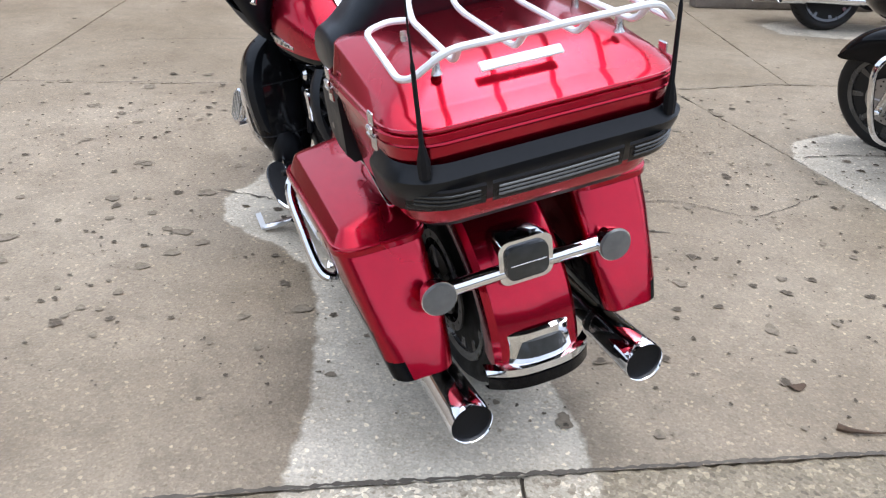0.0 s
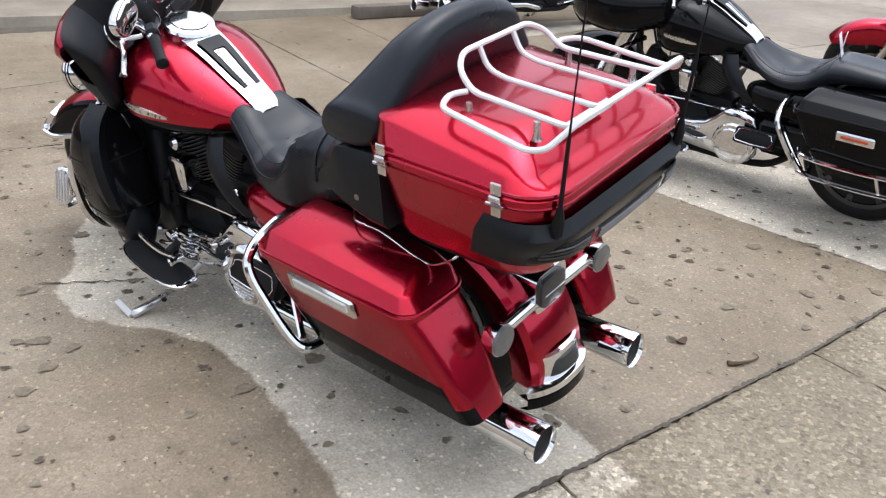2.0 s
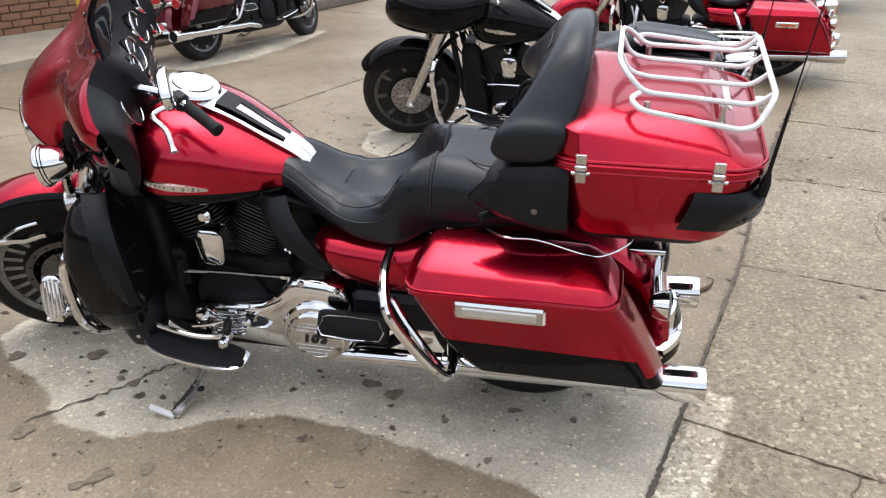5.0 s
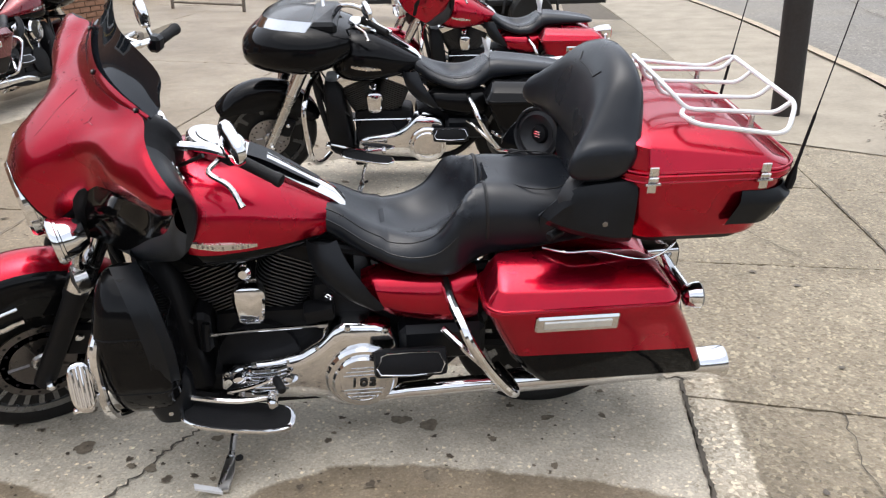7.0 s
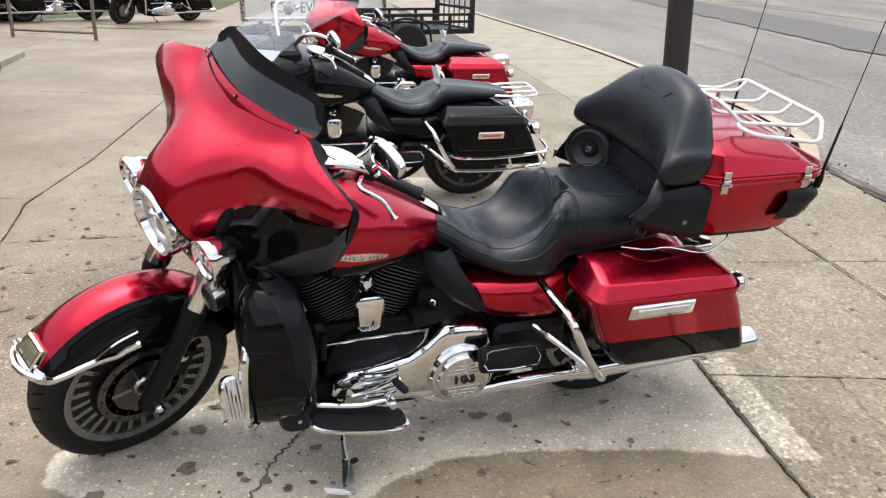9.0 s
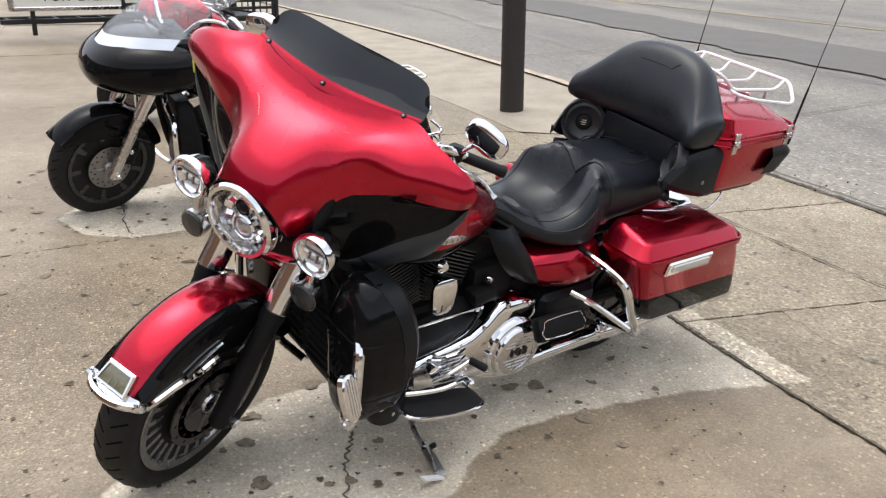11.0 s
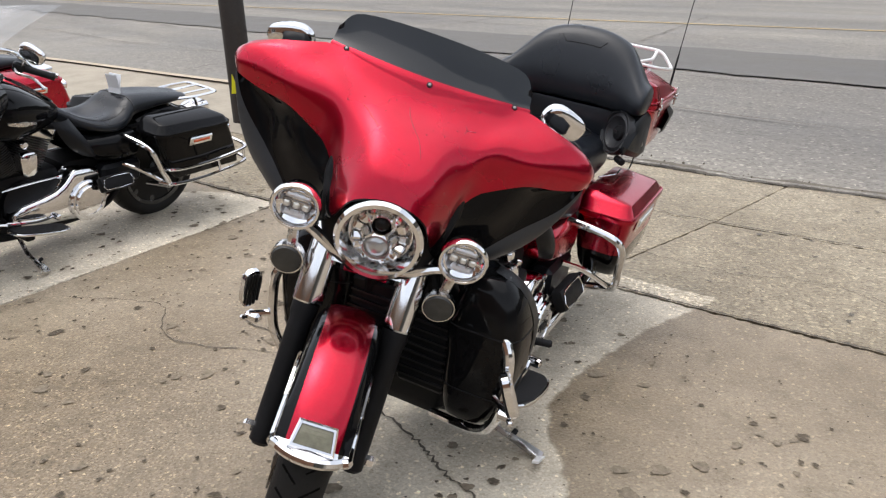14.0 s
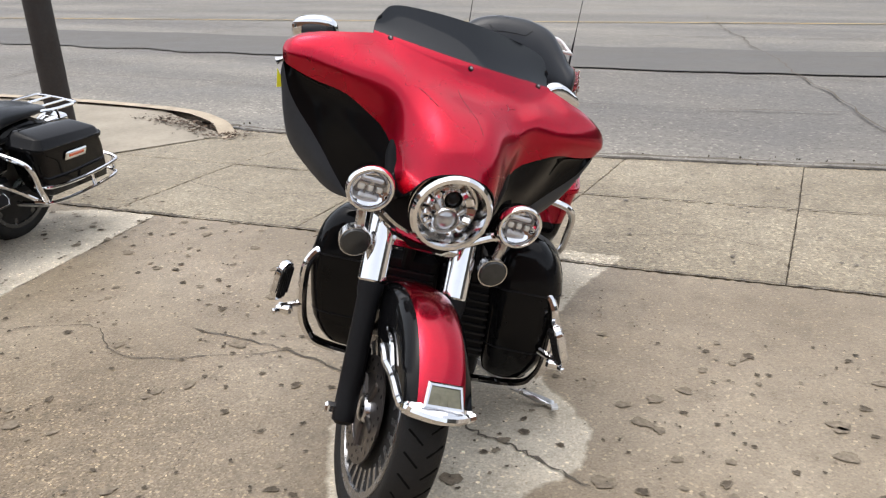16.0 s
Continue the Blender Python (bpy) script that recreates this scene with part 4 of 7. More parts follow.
        for y, zt, zb, x in ((.735, .60, .55, .15), (.70, .615, .51, .19), (.64, .622, .475, .205), (.54, .622, .455, .215), (.46, .622, .45, .215), (.40, .62, .45, .20)):
            ring = [Vector((sx * .10, y, zb))]
            for q in range(-6, 7):
                t = math.pi / 2 * q / 6
                ring.append(Vector((sx * (.10 + (x + .01 - .10) * max(0, math.cos(t)) ** .55), y, (zt + zb) / 2 + (zt - zb) / 2 * math.copysign(abs(math.sin(t)) ** .85, t))))
            ring.append(Vector((sx * .10, y, zt)))
            rings.append(ring)
        rr = []
        for i in range(len(rings) - 1):
            for k in range(3):
                rr.append([p.lerp(q, k / 3) for p, q in zip(rings[i], rings[i + 1])])
        rr.append(rings[-1])
        skin(bm, rr)
        part("side_cover", bm, top, mc)
        bm = bmesh.new()
        box(bm, (sx * .16, .50, .385), (.09, .26, .13), .02)
        part("battery_box", bm, SATIN, mc)

    # seat
    bm = bmesh.new()
    if tour:
        st = [(.868, .065, .802, .755, 2.2), (.848, .105, .818, .73, 2.4), (.79, .125, .802, .69, 2.4), (.71, .155, .752, .650, 2.5), (.62, .195, .730, .620, 2.6), (.54, .212, .730, .605, 2.6), (.475, .215, .758, .60, 2.7),
              (.44, .20, .800, .605, 2.7), (.405, .185, .852, .62, 2.8), (.36, .182, .870, .64, 3.0), (.25, .188, .860, .66, 3.0), (.15, .19, .850, .68, 3.0), (.08, .185, .845, .69, 3.0), (.05, .16, .83, .70, 3.0)]
    else:
        st = [(.865, .05, .795, .755, 2.2), (.845, .085, .805, .73, 2.3), (.79, .11, .785, .69, 2.4), (.71, .15, .735, .650, 2.5), (.62, .185, .705, .620, 2.6), (.54, .19, .700, .605, 2.6), (.46, .185, .720, .61, 2.6),
              (.40, .165, .765, .63, 2.6), (.34, .145, .785, .66, 2.6), (.20, .135, .775, .68, 2.6), (.05, .12, .755, .69, 2.6), (-.06, .09, .735, .69, 2.6), (-.10, .05, .72, .69, 2.4)]
    prof = spans(st, 7 if tour else 5)

    def top_at(y):
        return float(np.interp(y, [q[0] for q in prof[::-1]], [q[2] for q in prof[::-1]]))
    rings = []
    for r in prof:
        ring = yring(r[0], r[1], r[2], r[3], r[4], 40, 0, .42)
        # a dished middle for the rider, between bolsters
        dip = .022 * math.exp(-((r[0] - .585) / .09) ** 2) + (.012 if tour else .008)
        if tour and .36 < r[0] < .66:
            # the rider's hump curves forward round the hips and is scooped out in the middle
            for q_ in ring:
                s_ = min(1, max(0, ((q_.z - r[3]) / (r[2] - r[3]) - .45) / .4))
                back_ = .055 * min(1, abs(q_.x) / (.80 * r[1])) ** 2 - .060 * math.exp(-(q_.x / .062) ** 2)
                q_.z += (top_at(r[0] - back_) - top_at(r[0])) * s_ * s_ * (3 - 2 * s_)
        rings.append([p - Vector((0, 0, dip * max(0, 1 - (p.x / (r[1] * .55)) ** 2) if p.z > r[3] + .6 * (r[2] - r[3]) else 0)) for p in ring])
    skin(bm, rings)
    seat = part("seat", bm, VINYL, mc, "black stitched vinyl two-up seat")
    for sx in (-1, 1):
        for (jj, i0, i1) in (((5, 6, 47), (2, 8, 45)) if tour else ((5, 12, 34), (2, 6, 32))):
            bm = bmesh.new()
            idx = jj if sx > 0 else (20 - jj)
            tube(bm, [rings[i][idx] * 1.0 for i in range(i0, i1)], .0022, 5, 1)
            part("seam", bm, PIPING, seat)
    if tour:
        bm = bmesh.new()
        i = min(range(len(prof)), key=lambda q: abs(prof[q][0] - .375))
        tube(bm, [rings[i][j] for j in range(0, 21)], .0055, 6, 1)
        part("seam", bm, PIPING, seat)
        bm = bmesh.new()
        tube(bm, [(.13 * math.cos(t), .21 + .115 * math.sin(t), .8555) for t in [radians(a) for a in range(-80, 261, 20)]], .0022, 5, 2)
        part("seam", bm, PIPING, seat)
    else:
        bm = bmesh.new()
        i = min(range(len(prof)), key=lambda q: abs(prof[q][0] - .37))
        tube(bm, [rings[i][j] for j in range(0, 21)], .003, 6, 1)
        part("seam", bm, PIPING, seat)
    if tag:
        bm = bmesh.new()
        for a_ in (6, -16):
            box(bm, (0, .37 + .010 * (a_ < 0), .83), (.075, .0015, .11), .0005, Matrix.Rotation(radians(a_), 3, 'X') @ Matrix.Rotation(radians(14), 3, 'Z'))
        part("price_tag", bm, PAPER, seat, "folded white paper tag on the seat")

    # rear mudguard
    bm = bmesh.new()
    rings = []
    for i in range(29):
        a = radians(60 + (181 - 60) * i / 28)
        q = min(1, max(0, (math.degrees(a) - 100) / 80))
        R = .375 + .056 * q * q * (3 - 2 * q)
        cross = [(-.106, -.085), (-.110, -.06), (-.112, -.04), (-.110, -.02), (-.096, -.004), (-.055, .003), (0, .006)] if hero else [(-.112, -.22), (-.119, -.12), (-.122, -.05), (-.119, -.02), (-.102, -.004), (-.055, .003), (0, .006)]
        cross += [(-x, h) for x, h in cross[-2::-1]]
        rings.append([AXLE_R + Vector((x, math.cos(a) * (R + h), math.sin(a) * (R + h) * 1.02)) for x, h in cross])
    skin(bm, rings, wrap=False)
    bmesh.ops.solidify(bm, geom=list(bm.faces), thickness=0.004)
    rf = part("rear_mudguard", bm, top, mc)

    def lip(zs, hw, out_, mat_, name_, parent_, lab=""):
        b = bmesh.new()
        rows_ = []
        for z_, o_ in zip(zs, out_):
            rows_.append([Vector((hw * k / 8, -.298 - o_ + .055 * abs(k / 8) ** 2.6, z_ - .012 * abs(k / 8) ** 2)) for k in range(-8, 9)])
        skin(b, rows_, wrap=False)
        bmesh.ops.solidify(b, geom=list(b.faces), thickness=0.006)
        return part(name_, b, mat_, parent_, lab)
    tip_ob = lip((.392, .388, .318, .312), .110, (.0, .010, .022, .020), CHROME, "rear_bumper", rf, "chrome frame at the foot of the mudguard")
    lip((.374, .370, .332, .328), .090, (.012, .018, .030, .024), DARKLENS if hero else REDLENS, "rear_marker_lens", tip_ob)
    lip((.316, .312, .296, .292), .134, (.012, .034, .038, .014), CHROME, "bumper_strip", tip_ob)
    lip((.294, .288, .256, .250), .132, (.008, .036, .036, .010), BLACK, "bumper_foot", tip_ob)
    # tail lamp and signals on a bar
    bm = bmesh.new()
    c = Vector((-.002, -.208, .550)) if hero else Vector((0, -.236, .588))
    rings = []
    for dy, sx_, sz in ((.10, .044, .036), (.05, .060, .048), (-.02, .067, .056), (-.046, .067, .056)):
        r = hring(0, -sx_, sx_, -sz, sz, .025, 4)
        rings.append([c + Vector((p.x, dy, p.y)) for p in r])
    skin(bm, rings)
    tl = part("tail_lamp", bm, CHROME, mc, "chrome tail lamp with a smoked lens")
    bm = bmesh.new()
    r = hring(0, -.054, .054, -.043, .043, .022, 4)
    skin(bm, [[c + Vector((p.x, -.044, p.y)) for p in r], [c + Vector((p.x * .96, -.056, p.y * .96)) for p in r], [c + Vector((p.x * .6, -.061, p.y * .6)) for p in r]])
    part("lens", bm, DARKLENS if hero else REDLENS, tl)
    bm = bmesh.new()
    box(bm, c + Vector((0, -.059, 0)), (.090, .006, .003), .001)
    part("divider", bm, DULL, tl)
    bm = bmesh.new()
    tube(bm, [(-.22, -.240, .525), (-.12, -.238, .525), (0, -.237, .525), (.12, -.238, .525), (.22, -.240, .525)], .019, 12, 4)
    part("signal_bar", bm, CHROME, mc, "chrome bar carrying the rear signals")
    for sx in (-1, 1):
        bm = bmesh.new()
        o = Vector((sx * .220, -.262, .525))
        lathe(bm, [(.012, .045), (.032, .035), (.040, .012), (.042, -.004)], o, (0, 1, 0), 24, mat=0)
        lathe(bm, [(.041, -.002), (.038, -.010), (.001, -.014)], o, (0, 1, 0), 24, mat=1)
        part("rear_signal", bm, [CHROME, GREYLENS if hero else REDLENS], mc, "round rear turn signal with a grey lens" if hero else "")
    if hero:
        bm = bmesh.new()
        box(bm, (-.012, -.232, .694), (.19, .016, .026), .003, Matrix.Rotation(radians(-35), 3, 'X'))
        part("plate_bracket", bm, DULL, mc)

    # saddlebags
    for sx in (-1, 1):
        bm = bmesh.new()

        def hr(z, xo, xi, y0, y1, r, k=0.0):
            return hring(z, sx * xi, sx * xo, y0, y1, r, 5, k) if sx > 0 else hring(z, sx * xo, sx * xi, y0, y1, r, 5, k)
        lv = [(.326, .330, .205, -.258, .225, .03), (.336, .346, .200, -.272, .245, .04), (.38, .356, .195, -.254, .285, .04), (.445, .366, .19, -.225, .330, .04, .02),
              (.447, .366, .19, -.224, .331, .04, .02), (.54, .384, .19, -.175, .375, .045), (.600, .394, .19, -.138, .400, .05), (.606, .394, .19, -.135, .402, .05)]
        rr = [hr(*q) for q in lv]
        back = [min(r, key=lambda p: p.y).y + .012 for r in rr]
        skin(bm, rr, mat=lambda i, j: 1 if i < 4 and (rr[i][j].y + rr[i][(j + 1) % len(rr[i])].y) / 2 > back[i] + .012 or i == 0 or (i == 1 and abs(rr[i][j].x) > .315) else 0)
        bag = part("saddlebag", bm, [top, low], mc, "hard saddlebag, black along its bottom" if hero else "")
        bm = bmesh.new()
        lv = [(.608, .396, .186, -.136, .404, .05), (.611, .404, .182, -.142, .412, .055), (.624, .404, .182, -.142, .412, .055), (.632, .394, .186, -.134, .402, .05), (.664, .376, .190, -.112, .380, .030, .03), (.669, .369, .192, -.106, .375, .030, .03), (.688, .270, .196, -.07, .362, .03, .03), (.692, .250, .205, -.05, .345, .02, .03)]
        skin(bm, [hr(*q) for q in lv])
        part("lid", bm, top, bag, "bevelled saddlebag lid")
        bm = bmesh.new()
        tube(bm, hr(.629, .401, .184, -.140, .409, .054), .0045, 6, 1, closed=True)
        part("lid_bead", bm, top, bag)
        # light bar or reflector on the bag
        bm = bmesh.new()
        box(bm, (sx * .395, .157 if hero else .105, .578 if hero else .555), (.012, .235 if hero else .17, .058 if hero else .05), .006, Matrix.Rotation(radians(sx * 10), 3, 'Y'))
        lb = part("side_lamp" if hero else "latch_plate", bm, CHROME, bag, "flat chrome side lamp" if hero else "")
        bm = bmesh.new()
        box(bm, (sx * .402, .157 if hero else .105, .579 if hero else .556), (.006, .19 if hero else .12, .026 if hero else .016), .002, Matrix.Rotation(radians(sx * 10), 3, 'Y'))
        part("lens", bm, CLEARLENS if hero else ORANGE, lb)
        # muffler
        mx = sx * .222
        if sx > 0 or not rails:
            bm = bmesh.new()
            lathe(bm, [(.025, .02), (.027, .10), (.027, .285), (.033, .29), (.033, .305), (.029, .31), (.035, .335), (.038, .36), (.038, .80), (.0385, .815), (.047, .822), (.048, .84), (.0455, .845), (.048, .862), (.052, 1.0), (.0525, 1.025), (.0500, 1.034), (.047, 1.030), (.046, 1.01)], (mx, .640, .232), (0, -1, .032), 28, mat=0)
            lathe(bm, [(.0475, 1.022), (.0445, 1.012), (.001, 1.005)], (mx, .640, .232), (0, -1, .032), 24, mat=1)
            part("muffler", bm, [CHROME, MATTE], mc, "chrome muffler with a round tip")
            bm = bmesh.new()
            tube(bm, [(sx * .15, .88, .20), (sx * .20, .78, .20), (mx, .64, .229), (mx, .60, .231)], .024, 12, 4)
            part("exhaust_pipe", bm, CHROME, mc)
        # guard rail round the front of the bag
        bm = bmesh.new()
        tube(bm, [(sx * .19, .495, .605), (sx * .28, .49, .595), (sx * .365, .47, .57), (sx * .395, .448, .525), (sx * .390, .395, .430), (sx * .380, .335, .345), (sx * .358, .306, .312), (sx * .30, .306, .300), (sx * .20, .33, .290)], .0145, 10, 6)
        tube(bm, [(sx * .20, .50, .44), (sx * .27, .44, .41), (sx * .35, .325, .325)], .011, 8, 3)
        part("saddlebag_guard", bm, CHROME, mc, "chrome saddlebag guard rail")
        # footboards
        bm = bmesh.new()
        rings = []
        shape = []
        for t in range(24):
            a = 2 * math.pi * t / 24
            shape.append((math.copysign(abs(math.cos(a)) ** .55, math.cos(a)), math.copysign(abs(math.sin(a)) ** .6, math.sin(a))))
        for z, s in ((.235, .90), (.238, 1), (.246, 1), (.249, .97)):
            rings.append([Vector((sx * (.305 + u * .062 * s + (.012 * (1 - v * v))), 1.105 + v * .160 * s, z + .018 + .028 * v - .004)) for u, v in shape])
        skin(bm, rings)
        fb = part("footboard", bm, CHROME, mc, "rider footboard with a black rubber mat")
        bm = bmesh.new()
        skin(bm, [[Vector((sx * (.305 + u * .056 + .012 * (1 - v * v)), 1.105 + v * .150, .2645 + .028 * v - .004)) for u, v in shape],
                  [Vector((sx * (.305 + u * .054 + .012 * (1 - v * v)), 1.105 + v * .147, .271 + .028 * v - .004)) for u, v in shape]])
        part("rubber_mat", bm, RUBBERMAT, fb)
        bm = bmesh.new()
        box(bm, (sx * .235, 1.15, .22), (.14, .05, .03), .008)
        part("bracket", bm, MATTE, fb)
        bm = bmesh.new()
        rot = Matrix.Rotation(radians(sx * 62), 3, 'Y')
        box(bm, (sx * .270, .603, .380), (.085, .215, .045), .018, rot, seg=2)
        pf = part("passenger_footboard", bm, MATTE, mc, "folded black passenger footboard")
        bm = bmesh.new()
        ln = []
        for v, u in ((-.085, -.03), (-.085, .018), (-.06, .030), (.07, .030), (.088, .012), (.088, -.03)):
            ln.append(Vector((sx * .270, .603, .380)) + rot @ Vector((sx * u * -1 if sx > 0 else u * 1, v, .0235 * (1 if sx > 0 else 1))))
        tube(bm, ln, .0025, 5, 2, closed=True)
        part("trim_line", bm, CHROME, pf)
        bm = bmesh.new()
        box(bm, (sx * .23, .60, .335), (.05, .16, .03), .01)
        part("board_support", bm, MATTE, mc)
        # front guard bar, lower fairing
        bm = bmesh.new()
        if hero:
            gx = .355 if sx < 0 else .395
            tube(bm, [(sx * (gx - .10), 1.41, .600), (sx * (gx - .055), 1.422, .596), (sx * (gx - .02), 1.436, .575), (sx * gx, 1.446, .52), (sx * gx, 1.446, .40), (sx * (gx - .02), 1.44, .325), (sx * (gx - .07), 1.42, .275), (sx * .12, 1.34, .215)], .0150, 10, 6)
        else:
            tube(bm, [(sx * .06, 1.40, .69), (sx * .20, 1.43, .675), (sx * .36, 1.44, .645), (sx * .415, 1.45, .58), (sx * .418, 1.44, .42), (sx * .38, 1.42, .275), (sx * .26, 1.38, .215), (sx * .12, 1.34, .205)], .0155, 10, 6)
        part("engine_guard", bm, CHROME, mc, "chrome engine guard bar")
        if lower:
            bm = bmesh.new()
            if sx > 0:
                def lr(z, a, b, y0, y1, r):
                    return hring(z, a, b - .012, y0, y1, r, 5)
            else:
                def lr(z, a, b, y0, y1, r):
                    return hring(z, -b + .038, -a, y0, y1, r, 5)
            lv = [(.275, .20, .31, 1.29, 1.39, .04), (.295, .17, .345, 1.26, 1.425, .05), (.37, .16, .385, 1.245, 1.44, .05), (.50, .16, .402, 1.25, 1.448, .05), (.57, .15, .402, 1.262, 1.45, .05), (.62, .155, .396, 1.272, 1.445, .06), (.67, .165, .378, 1.288, 1.437, .06), (.705, .180, .350, 1.305, 1.425, .05), (.725, .20, .325, 1.32, 1.41, .04), (.732, .22, .305, 1.335, 1.395, .03)]
            skin(bm, [lr(*q) for q in [tuple(q) for q in spans(lv, 2)]])
            lf = part("lower_fairing", bm, DEEPBLACK, mc, "gloss black lower fairing with a glove box")
            bm = bmesh.new()
            rr = []
            fx_ = -.022 if sx < 0 else 0
            for z, y, x, w in ((.745, 1.325, .25 + fx_, .03), (.70, 1.288, .315 + fx_, .042), (.62, 1.258, .355 + fx_, .048), (.52, 1.242, .362 + fx_, .05), (.42, 1.245, .345 + fx_, .045), (.34, 1.268, .305 + fx_, .04)):
                rr.append((z, y, x, w))
            rows = []
            for z, y, x, w in spans(rr, 3):
                rows.append([Vector((sx * max(.10, x - .20), y + .055, z)), Vector((sx * (x - .12), y + .035, z)), Vector((sx * (x - w), y + .022, z)), Vector((sx * (x - w * .3), y + .003, z)), Vector((sx * x, y, z)), Vector((sx * (x + .022), y + .02, z)), Vector((sx * (x + .026), y + .065, z))])
            skin(bm, rows, wrap=False)
            bmesh.ops.solidify(bm, geom=list(bm.faces), thickness=0.006)
            part("fairing_edge", bm, SATIN, lf)
            bm = bmesh.new()
            skin(bm, [hring(z_, -w_, w_, -l_, l_, .04, 5) for z_, w_, l_ in ((-.085, .03, .03), (-.075, .05, .05), (-.03, .058, .062), (.04, .056, .060), (.075, .046, .048), (.085, .03, .03))])
            bm.transform(Matrix.Translation((sx * .262, 1.290, .325)))
            part("lower_cap", bm, SATIN, lf, "rounded satin black cap under the flap")
            bm = bmesh.new()
            for q in ((sx * .318, 1.288, .290), (sx * .300, 1.27, .385)):
                lathe(bm, [(.007, -.004), (.007, .003), (.003, .005)], q, (sx, -.2, 0), 8)
            part("screw", bm, DULL, lf)
            for zz in (.585, .395):
                bm = bmesh.new()
                q = [float(np.interp(zz, [l_[0] for l_ in lv], [l_[k_] for l_ in lv])) for k_ in range(1, 6)]
                tube(bm, [p_ for p_ in lr(zz, *q)], .0032, 5, 1, closed=True)
                part("door_seam", bm, MATTE, lf)
            bm = bmesh.new()
            box(bm, (sx * .09, 1.385, .47), (.17, .05, .30), .02)
            oc = part("oil_cooler", bm, MATTE, mc)
            for k in range(9):
                bm = bmesh.new()
                box(bm, (sx * .09, 1.412, .36 + k * .026), (.15, .012, .006), 0)
                part("cooling_fin", bm, FINS, oc)
        if peg_pads:
            bm = bmesh.new()
            px_ = .362 if sx < 0 else .420
            tube(bm, [(sx * (px_ - .03), 1.446, .415), (sx * px_, 1.465, .410), (sx * (px_ + .03), 1.485, .405)], .011, 8, 3)
            box(bm, (sx * (px_ + .02), 1.478, .398), (.05, .035, .028), .007)
            lathe(bm, [(.008, -.004), (.009, .0), (.009, .03), (.005, .034)], (sx * (px_ + .03), 1.48, .396), (sx * .4, .8, 0), 10)
            pp = part("highway_peg", bm, CHROME, mc, "folded chrome highway peg")
            bm = bmesh.new()
            o = Vector((sx * (.382 if sx < 0 else .452), 1.484, .462 if sx < 0 else .492))
            tilt = Matrix.Rotation(radians(-sx * (20 if sx < 0 else 12)), 3, 'Y') @ Matrix.Rotation(radians(-6), 3, 'X') @ Matrix.Rotation(radians(-sx * (24 if sx < 0 else 20)), 3, 'Z')

            def oval(x, k):
                return [o + tilt @ Vector((sx * x, .031 * k * math.copysign(abs(math.cos(t)) ** .7, math.cos(t)), .066 * k * math.copysign(abs(math.sin(t)) ** .7, math.sin(t)))) for t in [2 * math.pi * q / 20 for q in range(20)]]
            skin(bm, [oval(-.012, .85), oval(-.009, 1), oval(.008, 1), oval(.012, .9)])
            plate_ = part("peg_pad", bm, CHROME, pp)
            for k in range(-2, 3):
                y_ = k * .0105
                h_ = .058 * math.sqrt(1 - (y_ / .033) ** 2)
                for x_, m_, n_ in ((.0125, CHROME, "rib"), (-.0125, RUBBERMAT, "rubber_rib")):
                    bm = bmesh.new()
                    tube(bm, [o + tilt @ Vector((sx * x_, y_, -h_)), o + tilt @ Vector((sx * x_, y_, h_))], .0042, 6, 1)
                    part(n_, bm, m_, plate_)
        if rails:
            bm = bmesh.new()
            for z, e in ((.42, .0), (.335, .0)):
                tube(bm, [(sx * .33, .36, z), (sx * .40, .30, z - .005), (sx * .405, .05, z - .01), (sx * .40, -.22, z + .01), (sx * .36, -.29, z + .02), (sx * .22, -.30, z + .03)], .010, 8, 4)
            tube(bm, [(sx * .403, -.02, .41), (sx * .403, -.05, .325)], .009, 8, 1)
            tube(bm, [(sx * .36, -.285, .44), (sx * .37, -.285, .35)], .009, 8, 1)
            part("saddlebag_rail", bm, CHROME, mc, "double chrome rail round the saddlebag")
    # kickstand
    bm = bmesh.new()
    tl_ = math.tan(radians(9.5))
    f = Vector((-.430, 1.160, .430 * tl_ + .011))
    tube(bm, [(-.13, 1.11, .175), (-.20, 1.128, .138), (-.25, 1.140, .115), (-.31, 1.143, .098)], lambda t: .012 - .002 * t, 8, 3)
    for p0, p1, w0, w1 in (((-.30, 1.143, .101), (-.36, 1.148, .090), .010, .018), ((-.36, 1.148, .090), f, .018, .017)):
        skin(bm, [[Vector(p0) + Vector(q) for q in ((0, -w0, .005), (0, w0, .005), (0, w0, -.005), (0, -w0, -.005))], [Vector(p1) + Vector(q) for q in ((0, -w1, .005), (0, w1, .005), (0, w1, -.005), (0, -w1, -.005))]])
    part("kickstand", bm, ALU if hero else DULL, mc, "extended steel kickstand with a flattened end")
    bm = bmesh.new()
    lathe(bm, [(.007, 0), (.009, .004), (.009, .018), (.005, .022)], (-.318, 1.128, .096), (-.2, -.8, .5), 8)
    part("stand_stop", bm, RUBBERMAT, mc)
    bm = bmesh.new()
    tip_f = Vector((-.432, 1.234, .112))
    across = Vector((.95, .28, -.12)).normalized() * .011
    skin(bm, [[q + o_ for o_ in (across + Vector((0, 0, .004)), -across + Vector((0, 0, .004)), -across - Vector((0, 0, .005)), across - Vector((0, 0, .005)))] for q in (f, f.lerp(tip_f, .5), f.lerp(tip_f, .96), tip_f + Vector((0, 0, -.002)))])
    part("stand_foot", bm, WHITE if hero else DULL, mc, "pale worn foot bar of the kickstand" if hero else "")
    # cables from the bars
    bm = bmesh.new()
